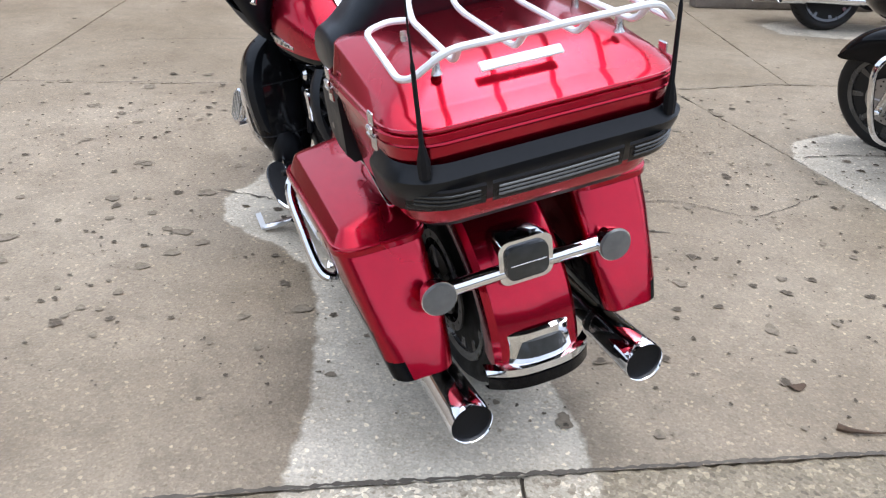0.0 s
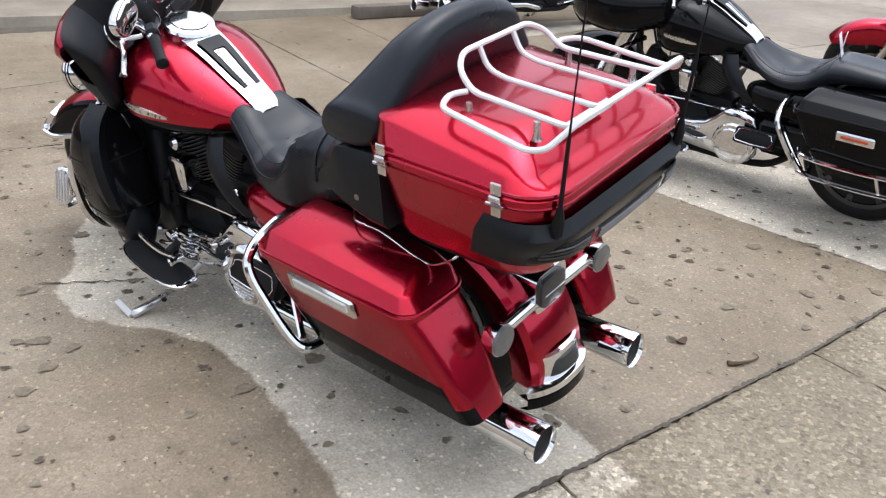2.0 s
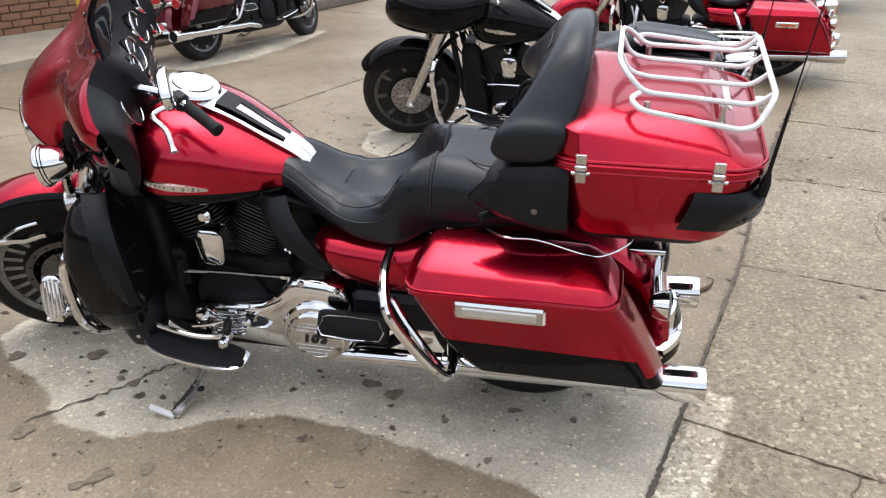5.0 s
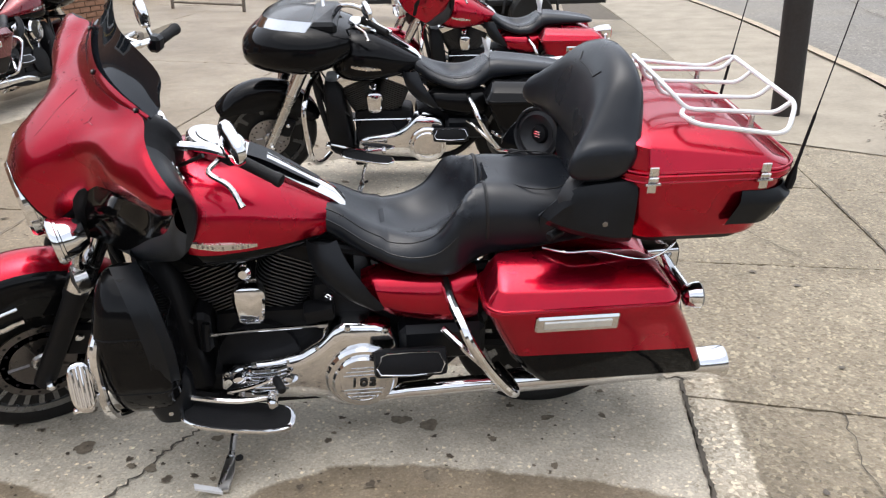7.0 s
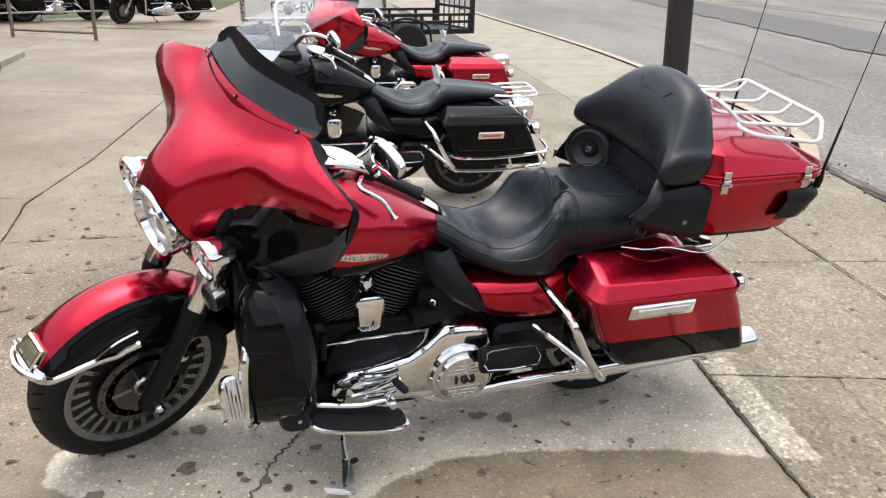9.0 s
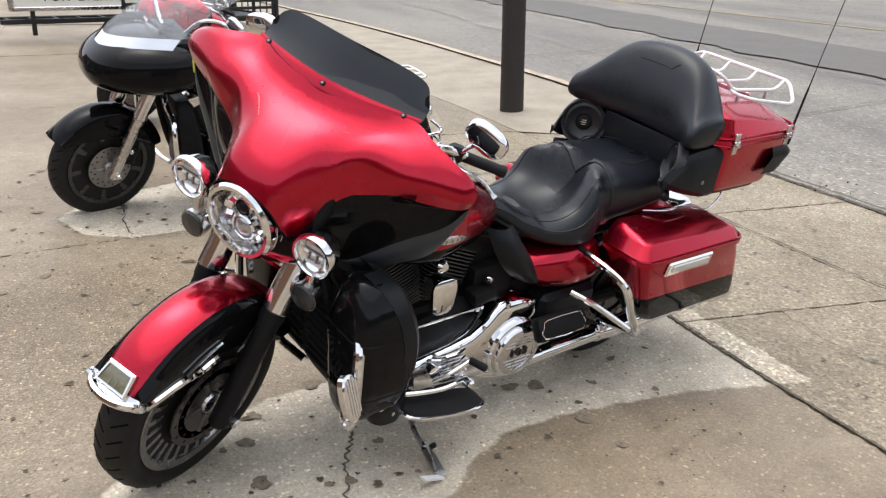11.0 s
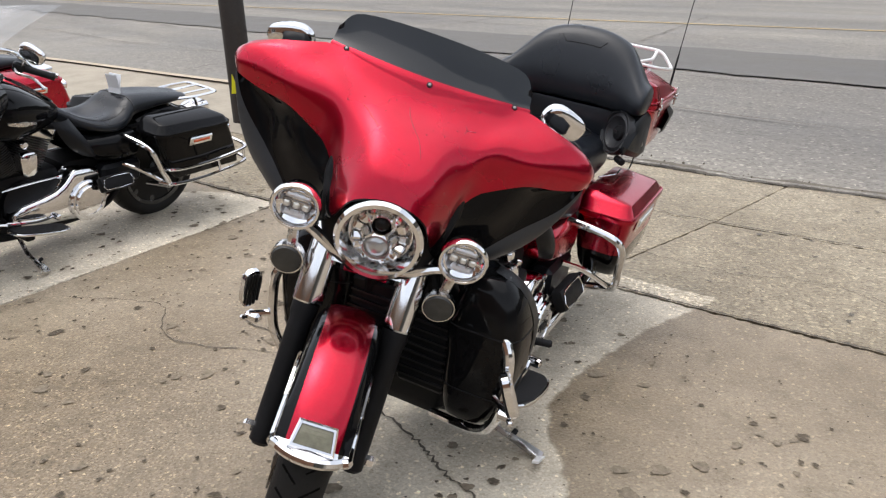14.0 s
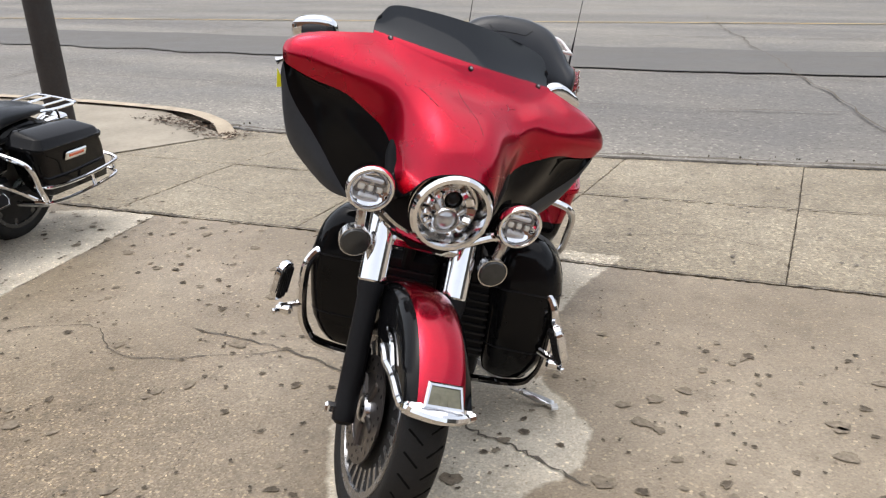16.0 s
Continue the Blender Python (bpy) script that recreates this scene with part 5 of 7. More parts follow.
    for sx in (-1, 1):
        tube(bm, [S @ Vector((sx * .28, 1.22, 1.05)), S @ Vector((sx * .20, 1.33, .95)), Vector((sx * .11, 1.42, .75)), Vector((sx * .12, 1.32, .55)), Vector((sx * .15, 1.2, .46))], .006, 6, 5)
    part("cable", bm, BRAKELINE, mc)

    if tour:
        # tour box: base, lid, wrap bumper, lamps, hinges, rack, backrest, speakers, aerials
        bm = bmesh.new()
        lv = [(.750, -.262, .262, -.355, .0, .05), (.768, -.270, .270, -.368, .004, .05), (.770, -.278, .278, -.378, .010, .05), (.780, -.283, .283, -.386, .012, .05), (.86, -.297, .297, -.408, .030, .05), (.955, -.310, .310, -.424, .05, .055)]
        skin(bm, [hring(q[0], q[1] - .002, q[2] - .030, q[3], q[4], q[5] + .03, 6, 0, .05) for q in lv], mat=lambda i, j: 1 if i < 1 else 0)
        tp = part("tour_box", bm, [top, SATIN], mc, "red hard luggage box behind the seat")
        bm = bmesh.new()
        lv = [(.958, -.314, .314, -.428, .054, .055, .05), (.962, -.321, .321, -.434, .06, .06, .05), (.975, -.321, .321, -.434, .06, .06, .05), (.983, -.312, .312, -.426, .052, .055, .05),
              (1.024, -.296, .296, -.378, .030, .020, .045, .13), (1.030, -.288, .288, -.370, .024, .018, .045, .13), (1.054, -.235, .235, -.32, -.005, .02, .03, .08), (1.066, -.20, .20, -.29, -.03, .02, .02, .05), (1.067, -.17, .17, -.25, -.06, .02, .02, .05)]
        skin(bm, [hring(q[0], q[1] - .002, q[2] - .030, q[3], q[4], q[5] + .03, 6, q[7] if len(q) > 7 else 0, q[6]) for q in lv])
        part("lid", bm, top, tp, "bevelled red lid")
        for z_, g_ in ((.984, .006), (.9565, .004)):
            bm = bmesh.new()
            tube(bm, hring(z_, -.312 - g_, .280 + g_, -.427 - g_, .056 + g_, .088, 6, 0, .05), .0042, 6, 1, closed=True)
            part("lid_bead", bm, top, tp)
        bm = bmesh.new()
        lo = hring(.785, -.293, .293, -.40, .03, .06, 6, 0, .05)
        rows = []
        for z, g, y0 in ((.812, .000, -.398), (.818, .012, -.405), (.880, .026, -.426), (.892, .026, -.431), (.918, .008, -.424)):
            r = hring(z, -.300 - g, .270 + g, y0 - g * .6, .03, .09, 7, 0, .055)
            rows.append([p for p in r if p.y < -.29])
        # order the open strip from one side round the back to the other
        rows = [sorted(r, key=lambda p: math.atan2(p.x, -(p.y + .15))) for r in rows]
        for r in rows:
            z = r[0].z
            r.insert(0, Vector((r[0].x, -.245 - .33 * (z - .80), z)))
            r.append(Vector((r[-1].x, -.245 - .33 * (z - .80), z)))
        skin(bm, rows, wrap=False)
        bmesh.ops.solidify(bm, geom=list(bm.faces), thickness=0.008)
        wrap = part("wrap_bumper", bm, SATIN, tp, "black plastic wrap-round bumper", sharp=50)
        for x0, x1 in ((-.300, -.164), (-.152, .122), (.134, .270)):
            bm = bmesh.new()
            rows = []
            for z in (.826, .831, .868, .873):
                line = []
                for k in range(9):
                    x = x0 + (x1 - x0) * k / 8
                    corner = max(0, (abs(x + .015) - .20) / .085)
                    y = -.437 - .018 * (1 - ((x + .015) / .30) ** 2) + .050 * corner ** 2 - .28 * (z - .850) - (.004 if .829 < z < .87 else 0)
                    line.append(Vector((x, y, z)))
                rows.append(line)
            skin(bm, rows, wrap=False)
            bmesh.ops.solidify(bm, geom=list(bm.faces), thickness=0.006)
            bl = part("box_lamp", bm, LENS, wrap, "smoked lens in the bumper")
            for zr in (.841, .850, .859):
                bm = bmesh.new()
                pts = []
                for k in range(9):
                    x = x0 + .012 + (x1 - x0 - .024) * k / 8
                    corner = max(0, (abs(x + .015) - .20) / .085)
                    pts.append((x, -.441 - .018 * (1 - ((x + .015) / .30) ** 2) + .050 * corner ** 2 - .28 * (zr - .850), zr))
                tube(bm, pts, .0028, 6, 1)
                part("lens_rib", bm, GREYLENS if abs(x0 + x1) < .05 else DARKLENS, bl)
        for sx in (-1, 1):
            for y in (-.022, -.328):
                bm = bmesh.new()
                lx = -.016 + sx * .308
                box(bm, (lx, y, .992), (.006, .026, .026), .002)
                box(bm, (lx + sx * .005, y, .972), (.008, .029, .014), .003)
                box(bm, (lx, y, .948), (.006, .024, .034), .002)
                lathe(bm, [(.004, -.021), (.004, .021)], (lx + sx * .004, y, .958), (0, 1, 0), 8)
                part("latch", bm, DULL, tp, "chrome over-centre latch")
            bm = bmesh.new()
            lathe(bm, [(.012, -.01), (.013, .02), (.008, .045), (.0050, .055), (.0042, .20), (.0025, .21), (.0018, .26), (.0012, .90), (.003, .905), (.001, .91)], (-.018 + sx * .252, -.436, .912), (sx * .02, -.10, 1), 8)
            part("aerial", bm, MATTE, mc, "thin black whip aerial on a thick foot")
            # hip panel and speaker
            bm = bmesh.new()
            rings = []
            for y, x0, x1, zt, zb in ((.005, .20, .308, .952, .768), (.06, .22, .310, .950, .772), (.12, .235, .308, .944, .786), (.165, .258, .303, .934, .798), (.20, .268, .296, .910, .808), (.235, .268, .288, .872, .822), (.256, .266, .278, .846, .834)):
                rings.append([Vector((sx * x0, y, zb)), Vector((sx * (x1 - .015), y, zb)), Vector((sx * x1, y, zb + .02)), Vector((sx * x1, y, zt - .03)), Vector((sx * (x1 - .02), y, zt)), Vector((sx * x0, y, zt))])
            skin(bm, rings)
            hp = part("speaker_pod", bm, SATIN, mc, "black speaker pod beside the seat")
            bm = bmesh.new()
            lathe(bm, [(.007, 0), (.008, .003), (.004, .004)], (sx * .307, .085, .835), (sx, 0, 0), 10)
            part("lock", bm, STEEL, hp)
            bm = bmesh.new()
            lathe(bm, [(.012, 0), (.014, .006), (.014, .05), (.010, .055)], (sx * .245, .185, .785), (sx * .6, .75, 0), 12)
            part("helmet_lock", bm, MATTE, hp)
            bm = bmesh.new()
            tube(bm, [(sx * .20, .22, .705), (sx * .25, .16, .716), (sx * .25, .08, .716), (sx * .25, -.032, .686), (sx * .25, -.088, .684), (sx * .245, -.148, .722), (sx * .22, -.16, .745)], .0032, 8, 4)
            part("box_mount_rail", bm, CHROME, mc, "thin chrome rail under the luggage box")
            bm = bmesh.new()
            o, d = Vector((sx * .222, .146, .872)), Vector((-sx * .66, .73, .18)).normalized()
            lathe(bm, [(.06, -.02), (.084, -.014), (.088, .012), (.084, .022), (.078, .020), (.074, .012), (.062, .016), (.056, .010), (.030, -.004)], o, d, 36, mat=0)
            lathe(bm, [(.031, -.004), (.026, .006), (.001, .010)], o, d, 20, mat=1)
            for k in (-1, 0, 1):
                box(bm, o + d * .012 + Vector((0, 0, k * .008)), (.024 - abs(k) * .006, .006, .004), 0, d.to_track_quat('Y', 'Z').to_matrix(), mat=2)
            part("speaker", bm, [SPEAKER, MATTE, DULL], hp, "round black speaker")
        # backrest
        bm = bmesh.new()
        br = [(-.303, .112, 1.004, .050, .028), (-.293, .108, 1.005, .082, .048), (-.268, .098, 1.010, .090, .062), (-.228, .078, 1.033, .080, .090), (-.17, .060, 1.062, .070, .122), (-.09, .054, 1.080, .064, .134), (0, .052, 1.084, .062, .138)]
        br = br + [(-a, b, c_, d_, e_) for a, b, c_, d_, e_ in br[-2::-1]]
        rings = []
        for x, y, zc, th, hh in spans(br, 4):
            ring = []
            for k in range(24):
                t = 2 * math.pi * k / 24
                cy_, cz_ = math.copysign(abs(math.cos(t)) ** .8, math.cos(t)), math.copysign(abs(math.sin(t)) ** .8, math.sin(t))
                ring.append(Vector((x, y + cy_ * th - .30 * cz_ * hh, zc + cz_ * hh)))
            rings.append(ring)
        skin(bm, rings)
        bk = part("backrest", bm, VINYL, mc, "padded black wrap-round backrest")
        bm = bmesh.new()
        mid = len(rings) // 2
        tube(bm, [rings[mid + k][2 if abs(k) < 4 else 3] + Vector((0, .001, 0)) for k in range(-4, 5)], .0016, 5, 1)
        part("seam", bm, PIPING, bk)
        bm = bmesh.new()
        box(bm, (0, .075, .885), (.36, .07, .12), .03, seg=2)
        part("backrest_pad", bm, VINYL, bk)
        # luggage rack, white metal
        bm = bmesh.new()
        half = [(-.170, -.140, 1.098), (-.205, -.120, 1.098), (-.262, -.142, 1.094), (-.275, -.365, 1.064), (-.262, -.400, 1.070), (-.205, -.438, 1.120)]
        loop = half + [(-x, y, z) for x, y, z in half[::-1]]
        tube(bm, bent(loop, .030), .0068, 8, 1)
        rk = part("luggage_rack", bm, WHITE, mc, "white tubular luggage rack on the lid")
        bm = bmesh.new()
        half = [(-.185, -.438, 1.119), (-.180, -.400, 1.084), (-.166, -.150, 1.098), (-.160, -.112, 1.135), (-.120, -.088, 1.158)]
        tube(bm, bent(half + [(-x, y, z) for x, y, z in half[::-1]], .028), .0068, 8, 1)
        part("rack_hoop", bm, WHITE, rk)
        for x in (-.062, .062):
            bm = bmesh.new()
            tube(bm, bent([(x, -.088, 1.157), (x, -.112, 1.108), (x, -.160, 1.096), (x, -.398, 1.084), (x, -.439, 1.119)], .022), .0064, 8, 1)
            part("rack_bar", bm, WHITE, rk)
        for x in (-.19, .19):
            for y in (-.16, -.33):
                bm = bmesh.new()
                lathe(bm, [(.012, 0), (.008, .01), (.007, .04)], (x, y, 1.045), (0, 0, 1), 10)
                part("rack_foot", bm, DULL, rk)
        bm = bmesh.new()
        box(bm, (-.03, -.352, 1.047), (.17, .022, .006), .002, Matrix.Rotation(radians(38), 3, 'X'))
        part("label_strip", bm, WHITE, tp, "white strip across the lid")
    else:
        if rails:
            bm = bmesh.new()
            tube(bm, [(-.10, .02, .712), (-.13, -.08, .716), (-.13, -.24, .720), (-.10, -.29, .722), (.10, -.29, .722), (.13, -.24, .720), (.13, -.08, .716), (.10, .02, .712)], .009, 8, 4)
            for x in (-.05, .05):
                tube(bm, [(x, -.02, .716), (x, -.29, .722)], .007, 8, 1)
            tube(bm, [(-.13, -.08, .716), (-.135, -.10, .70), (-.13, -.12, .66)], .008, 8, 3)
            tube(bm, [(.13, -.08, .716), (.135, -.10, .70), (.13, -.12, .66)], .008, 8, 3)
            part("luggage_rack", bm, CHROME, mc)
    return mc


# ---------------------------------------------------------------- ground


def poly(pts):
    """y (or x) along a line of points, straight between and beyond them."""
    xs, ys = [p[0] for p in pts], [p[1] for p in pts]

    def f(x):
        if x <= xs[0]:
            return ys[0] + (x - xs[0]) * (ys[1] - ys[0]) / (xs[1] - xs[0])
        if x >= xs[-1]:
            return ys[-1] + (x - xs[-1]) * (ys[-1] - ys[-2]) / (xs[-1] - xs[-2])
        return float(np.interp(x, xs, ys))
    return f


REAR = poly([(-1.54, 1.22), (-0.35, 1.46), (0.52, 1.60), (1.44, 1.75), (2.37, 1.95), (3.31, 2.12), (5.46, 2.46), (6.5, 2.64)])
FRONT = poly([(-2.53, 4.53), (-0.8, 4.79), (1.41, 5.11), (2.1, 5.36), (3.3, 5.49), (6.2, 6.0)])
MIDWALK = poly([(-0.82, 0.08), (0.28, 0.32), (0.9, 0.45), (2.04, 0.64)])
EDGE = poly([(-1.31, -1.21), (-0.36, -0.93), (0.56, -0.68), (1.93, -0.47), (2.88, -0.30), (3.85, -0.22)])


def concrete(name, agg):
    """Damp concrete: brown when wet, pale where it has dried; agg shows its pebbles."""
    m = bpy.data.materials.new(name)
    m.use_nodes = True
    n, l = m.node_tree.nodes, m.node_tree.links
    p = n["Principled BSDF"]
    geo = n.new("ShaderNodeNewGeometry")

    def nz(scale, detail=5, rough=0.55):
        q = n.new("ShaderNodeTexNoise")
        q.inputs["Scale"].default_value, q.inputs["Detail"].default_value, q.inputs["Roughness"].default_value = scale, detail, rough
        l.new(geo.outputs["Position"], q.inputs["Vector"])
        return q.outputs["Fac"]

    def ramp(src, stops):
        r = n.new("ShaderNodeValToRGB")
        e = r.color_ramp.elements
        while len(e) < len(stops):
            e.new(0.5)
        for el, (pos, col) in zip(e, stops):
            el.position, el.color = pos, (*col, 1)
        l.new(src, r.inputs[0])
        return r.outputs[0]

    def mix(a, b, fac, mode='MIX'):
        q = n.new("ShaderNodeMix")
        q.data_type, q.blend_type = 'RGBA', mode
        for sock, v in ((q.inputs[0], fac), (q.inputs[6], a), (q.inputs[7], b)):
            if hasattr(v, "links") or hasattr(v, "is_linked"):
                l.new(v, sock)
            elif isinstance(v, tuple):
                sock.default_value = (*v, 1)
            else:
                sock.default_value = v
        return q.outputs[2]
    big = nz(0.9, 4)
    wet = ramp(big, [(0.30, (0.185, 0.146, 0.098)), (0.5, (0.246, 0.200, 0.142)), (0.70, (0.315, 0.264, 0.196))])
    if agg:
        wet = ramp(big, [(0.30, (0.187, 0.156, 0.106)), (0.5, (0.250, 0.213, 0.152)), (0.70, (0.308, 0.268, 0.198))])
    dry = ramp(nz(2.5), [(0.35, (0.470, 0.420, 0.338)), (0.65, (0.590, 0.538, 0.445))])
    at = n.new("ShaderNodeAttribute")
    at.attribute_name = "dry"
    # the drying edge is ragged at small scale
    mm = n.new("ShaderNodeMath")
    mm.operation = 'MULTIPLY_ADD'
    mm.inputs[1].default_value = 0.5
    l.new(nz(14, 5), mm.inputs[0])
    l.new(at.outputs["Fac"], mm.inputs[2])
    edge = n.new("ShaderNodeMapRange")
    edge.inputs["From Min"].default_value, edge.inputs["From Max"].default_value = 0.68, 0.84
    l.new(mm.outputs[0], edge.inputs["Value"])
    col = mix(wet, dry, edge.outputs[0])
    # grit and pebbles
    vor = n.new("ShaderNodeTexVoronoi")
    vor.inputs["Scale"].default_value = 75 if agg else 110
    l.new(geo.outputs["Position"], vor.inputs["Vector"])
    sep = n.new("ShaderNodeSeparateColor")
    l.new(vor.outputs["Color"], sep.inputs[0])
    peb = ramp(sep.outputs[0], [(0.0, (0.50, 0.45, 0.39)), (0.22, (0.86, 0.82, 0.76)), (0.7, (1.05, 1.03, 1.0)), (0.84, (1.15, 1.13, 1.1)), (1.0, (1.9, 1.86, 1.75))])
    col = mix(col, peb, 0.78 if agg else 0.24, 'MULTIPLY')
    vor2 = n.new("ShaderNodeTexVoronoi")
    vor2.inputs["Scale"].default_value = 150
    l.new(geo.outputs["Position"], vor2.inputs["Vector"])
    sep2 = n.new("ShaderNodeSeparateColor")
    l.new(vor2.outputs["Color"], sep2.inputs[0])
    grit = ramp(sep2.outputs[1], [(0.0, (0.6, 0.56, 0.5)), (0.3, (0.95, 0.94, 0.92)), (0.8, (1.04, 1.04, 1.04)), (1.0, (1.5, 1.48, 1.42))])
    if agg:
        col = mix(col, grit, 0.55, 'MULTIPLY')
    else:
        wa = n.new("ShaderNodeAttribute")
        wa.attribute_name = "worn"
        wm = n.new("ShaderNodeMapRange")
        wm.inputs["To Min"].default_value, wm.inputs["To Max"].default_value = 0.40, 1.0
        l.new(wa.outputs["Fac"], wm.inputs["Value"])
        col = mix(col, grit, wm.outputs[0], 'MULTIPLY')
        col = mix(col, ramp(sep2.outputs[2], [(0.0, (0.70, 0.67, 0.62)), (0.5, (0.83, 0.81, 0.78)), (0.96, (1.0, 1.0, 1.0)), (1.0, (2.1, 2.05, 1.9))]), wa.outputs["Fac"], 'MULTIPLY')
        fleck = ramp(sep.outputs[2], [(0.972, (1, 1, 1)), (0.985, (1.7, 1.68, 1.6))])
        col = mix(col, fleck, 0.8, 'MULTIPLY')
    # small dark pits scattered over the surface
    pit = ramp(nz(38, 3, 0.5), [(0.66, (1, 1, 1)), (0.72, (0.62, 0.57, 0.5))])
    col = mix(col, pit, 0.75, 'MULTIPLY')
    fine = ramp(nz(160, 4, 0.7), [(0.3, (0.72, 0.70, 0.68)), (0.55, (1.0, 1.0, 1.0)), (0.75, (1.18, 1.17, 1.15))])
    col = mix(col, fine, 0.65 if agg else 0.34, 'MULTIPLY')
    mot = ramp(nz(7, 6, 0.65), [(0.32, (0.80, 0.79, 0.77)), (0.5, (1, 1, 1)), (0.7, (1.10, 1.09, 1.07))])
    col = mix(col, mot, 0.9, 'MULTIPLY')
    l.new(col, p.inputs["Base Color"])
    rg = n.new("ShaderNodeMapRange")
    rg.inputs["To Min"].default_value, rg.inputs["To Max"].default_value = 0.50, 0.85
    l.new(edge.outputs[0], rg.inputs["Value"])
    l.new(rg.outputs[0], p.inputs["Roughness"])
    p.inputs["Specular IOR Level"].default_value = 0.4
    bp = n.new("ShaderNodeBump")
    bp.inputs["Strength"].default_value, bp.inputs["Distance"].default_value = (0.55 if agg else 0.35), 0.004
    hgt = n.new("ShaderNodeMath")
    hgt.operation = 'ADD'
    l.new(vor.outputs["Distance"], hgt.inputs[0])
    l.new(nz(90, 6, 0.7), hgt.inputs[1])
    l.new(hgt.outputs[0], bp.inputs["Height"])
    l.new(bp.outputs[0], p.inputs["Normal"])
    return m


CONCRETE, AGGREGATE = concrete("damp_concrete", False), concrete("exposed_aggregate_concrete", True)
ASPHALT = material("worn_asphalt", (0.128, 0.117, 0.102), 0.7, var=0.2, scale=0.6, bump=0.5, bscale=90, col2=(0.215, 0.198, 0.174), rvar=0.12)
an, al = ASPHALT.node_tree.nodes, ASPHALT.node_tree.links
amap, atex, aramp, amix = an.new("ShaderNodeMapping"), an.new("ShaderNodeTexNoise"), an.new("ShaderNodeValToRGB"), an.new("ShaderNodeMix")
# wheel tracks and resurfaced strips run along the road
amap.inputs["Rotation"].default_value = (0, 0, radians(-12.5))
amap.inputs["Scale"].default_value = (0.10, 0.55, 1)
atex.inputs["Scale"].default_value, atex.inputs["Detail"].default_value = 1.0, 6
aramp.color_ramp.elements[0].position, aramp.color_ramp.elements[0].color = 0.38, (0.80, 0.80, 0.81, 1)
aramp.color_ramp.elements[1].position, aramp.color_ramp.elements[1].color = 0.62, (1.2, 1.2, 1.18, 1)
amix.data_type, amix.blend_type = 'RGBA', 'MULTIPLY'
amix.inputs[0].default_value = 1.0
al.new(an["Texture Coordinate"].outputs["Object"], amap.inputs["Vector"])
al.new(amap.outputs[0], atex.inputs["Vector"])
al.new(atex.outputs["Fac"], aramp.inputs[0])
al.new(an["Color Ramp"].outputs[0], amix.inputs[6])
al.new(aramp.outputs[0], amix.inputs[7])
# pale and dark stones in the worn surface
avor, asep, asr, amix2 = an.new("ShaderNodeTexVoronoi"), an.new("ShaderNodeSeparateColor"), an.new("ShaderNodeValToRGB"), an.new("ShaderNodeMix")
avor.inputs["Scale"].default_value = 42
al.new(an["Texture Coordinate"].outputs["Object"], avor.inputs["Vector"])
al.new(avor.outputs["Color"], asep.inputs[0])
al.new(asep.outputs[0], asr.inputs[0])
asr.color_ramp.elements[0].position, asr.color_ramp.elements[0].color = 0.0, (0.55, 0.54, 0.53, 1)
asr.color_ramp.elements[1].position, asr.color_ramp.elements[1].color = 1.0, (2.0, 1.96, 1.88, 1)
for pos_, c_ in ((.25, .88), (.85, 1.05), (.95, 1.35)):
    e_ = asr.color_ramp.elements.new(pos_)
    e_.color = (c_, c_ * .99, c_ * .97, 1)
amix2.data_type, amix2.blend_type = 'RGBA', 'MULTIPLY'
amix2.inputs[0].default_value = 0.9
al.new(amix.outputs[2], amix2.inputs[6])
al.new(asr.outputs[0], amix2.inputs[7])
al.new(amix2.outputs[2], an["Principled BSDF"].inputs["Base Color"])
DIRT = material("joint_dirt", (0.11, 0.092, 0.070), 0.9, var=0.3, scale=20, bump=0.6, bscale=120)
CRACKMAT = material("crack_dirt", (0.095, 0.080, 0.062), 0.9, var=0.3, scale=20)
GUM = material("old_gum_and_oil_spots", (0.092, 0.075, 0.056), 0.9, spec=.15, var=0.5, scale=60)
GUMDRY = material("old_gum_spots", (0.12, 0.10, 0.08), 0.7, var=0.35, scale=40)
KERB = material("kerb_concrete", (0.40, 0.33, 0.24), 0.85, var=0.25, scale=5, bump=0.4, bscale=60)
WALK = material("pavement_concrete", (0.30, 0.26, 0.20), 0.8, var=0.22, scale=2.5, bump=0.4, bscale=80)
GRASS = material("rough_grass", (0.075, 0.085, 0.03), 0.9, var=0.4, scale=1.2, bump=1.0, bscale=30)
YELLOW = material("road_paint_yellow", (0.42, 0.30, 0.12), 0.75, var=0.35, scale=4)
BRICK = material("brown_brick", (0.255, 0.130, 0.075), 0.85, var=0.35, scale=4, bump=0.4, bscale=90)
MORTAR = material("grey_mortar", (0.27, 0.20, 0.15), 0.95, var=0.2, scale=10)
SILL = material("white_painted_sill", (0.72, 0.72, 0.70), 0.5, var=0.08, scale=6)
DARKGLASS = material("dark_window_glass", (0.02, 0.022, 0.024), 0.05, 0.0, 0.6, var=0.1)
WOOD = material("tarred_pole_wood", (0.020, 0.015, 0.012), 0.7, var=0.5, scale=4, bump=0.8, bscale=40, rvar=0.15)
WEATHERED = material("weathered_grey_timber", (0.17, 0.145, 0.12), 0.85, var=0.3, scale=6, bump=0.5, bscale=60)
TRAILERBLACK = material("black_trailer_steel", (0.014, 0.014, 0.015), 0.5, 0.2, var=0.3, scale=10)
SIGNWHITE = material("sign_board_white", (0.78, 0.76, 0.70), 0.5, var=0.08, scale=3)
SIGNYELLOW = material("sign_yellow", (0.75, 0.58, 0.12), 0.5, var=0.08, scale=3)
PINKWALL = material("pale_pink_siding", (0.52, 0.33, 0.32), 0.8, var=0.12, scale=2)
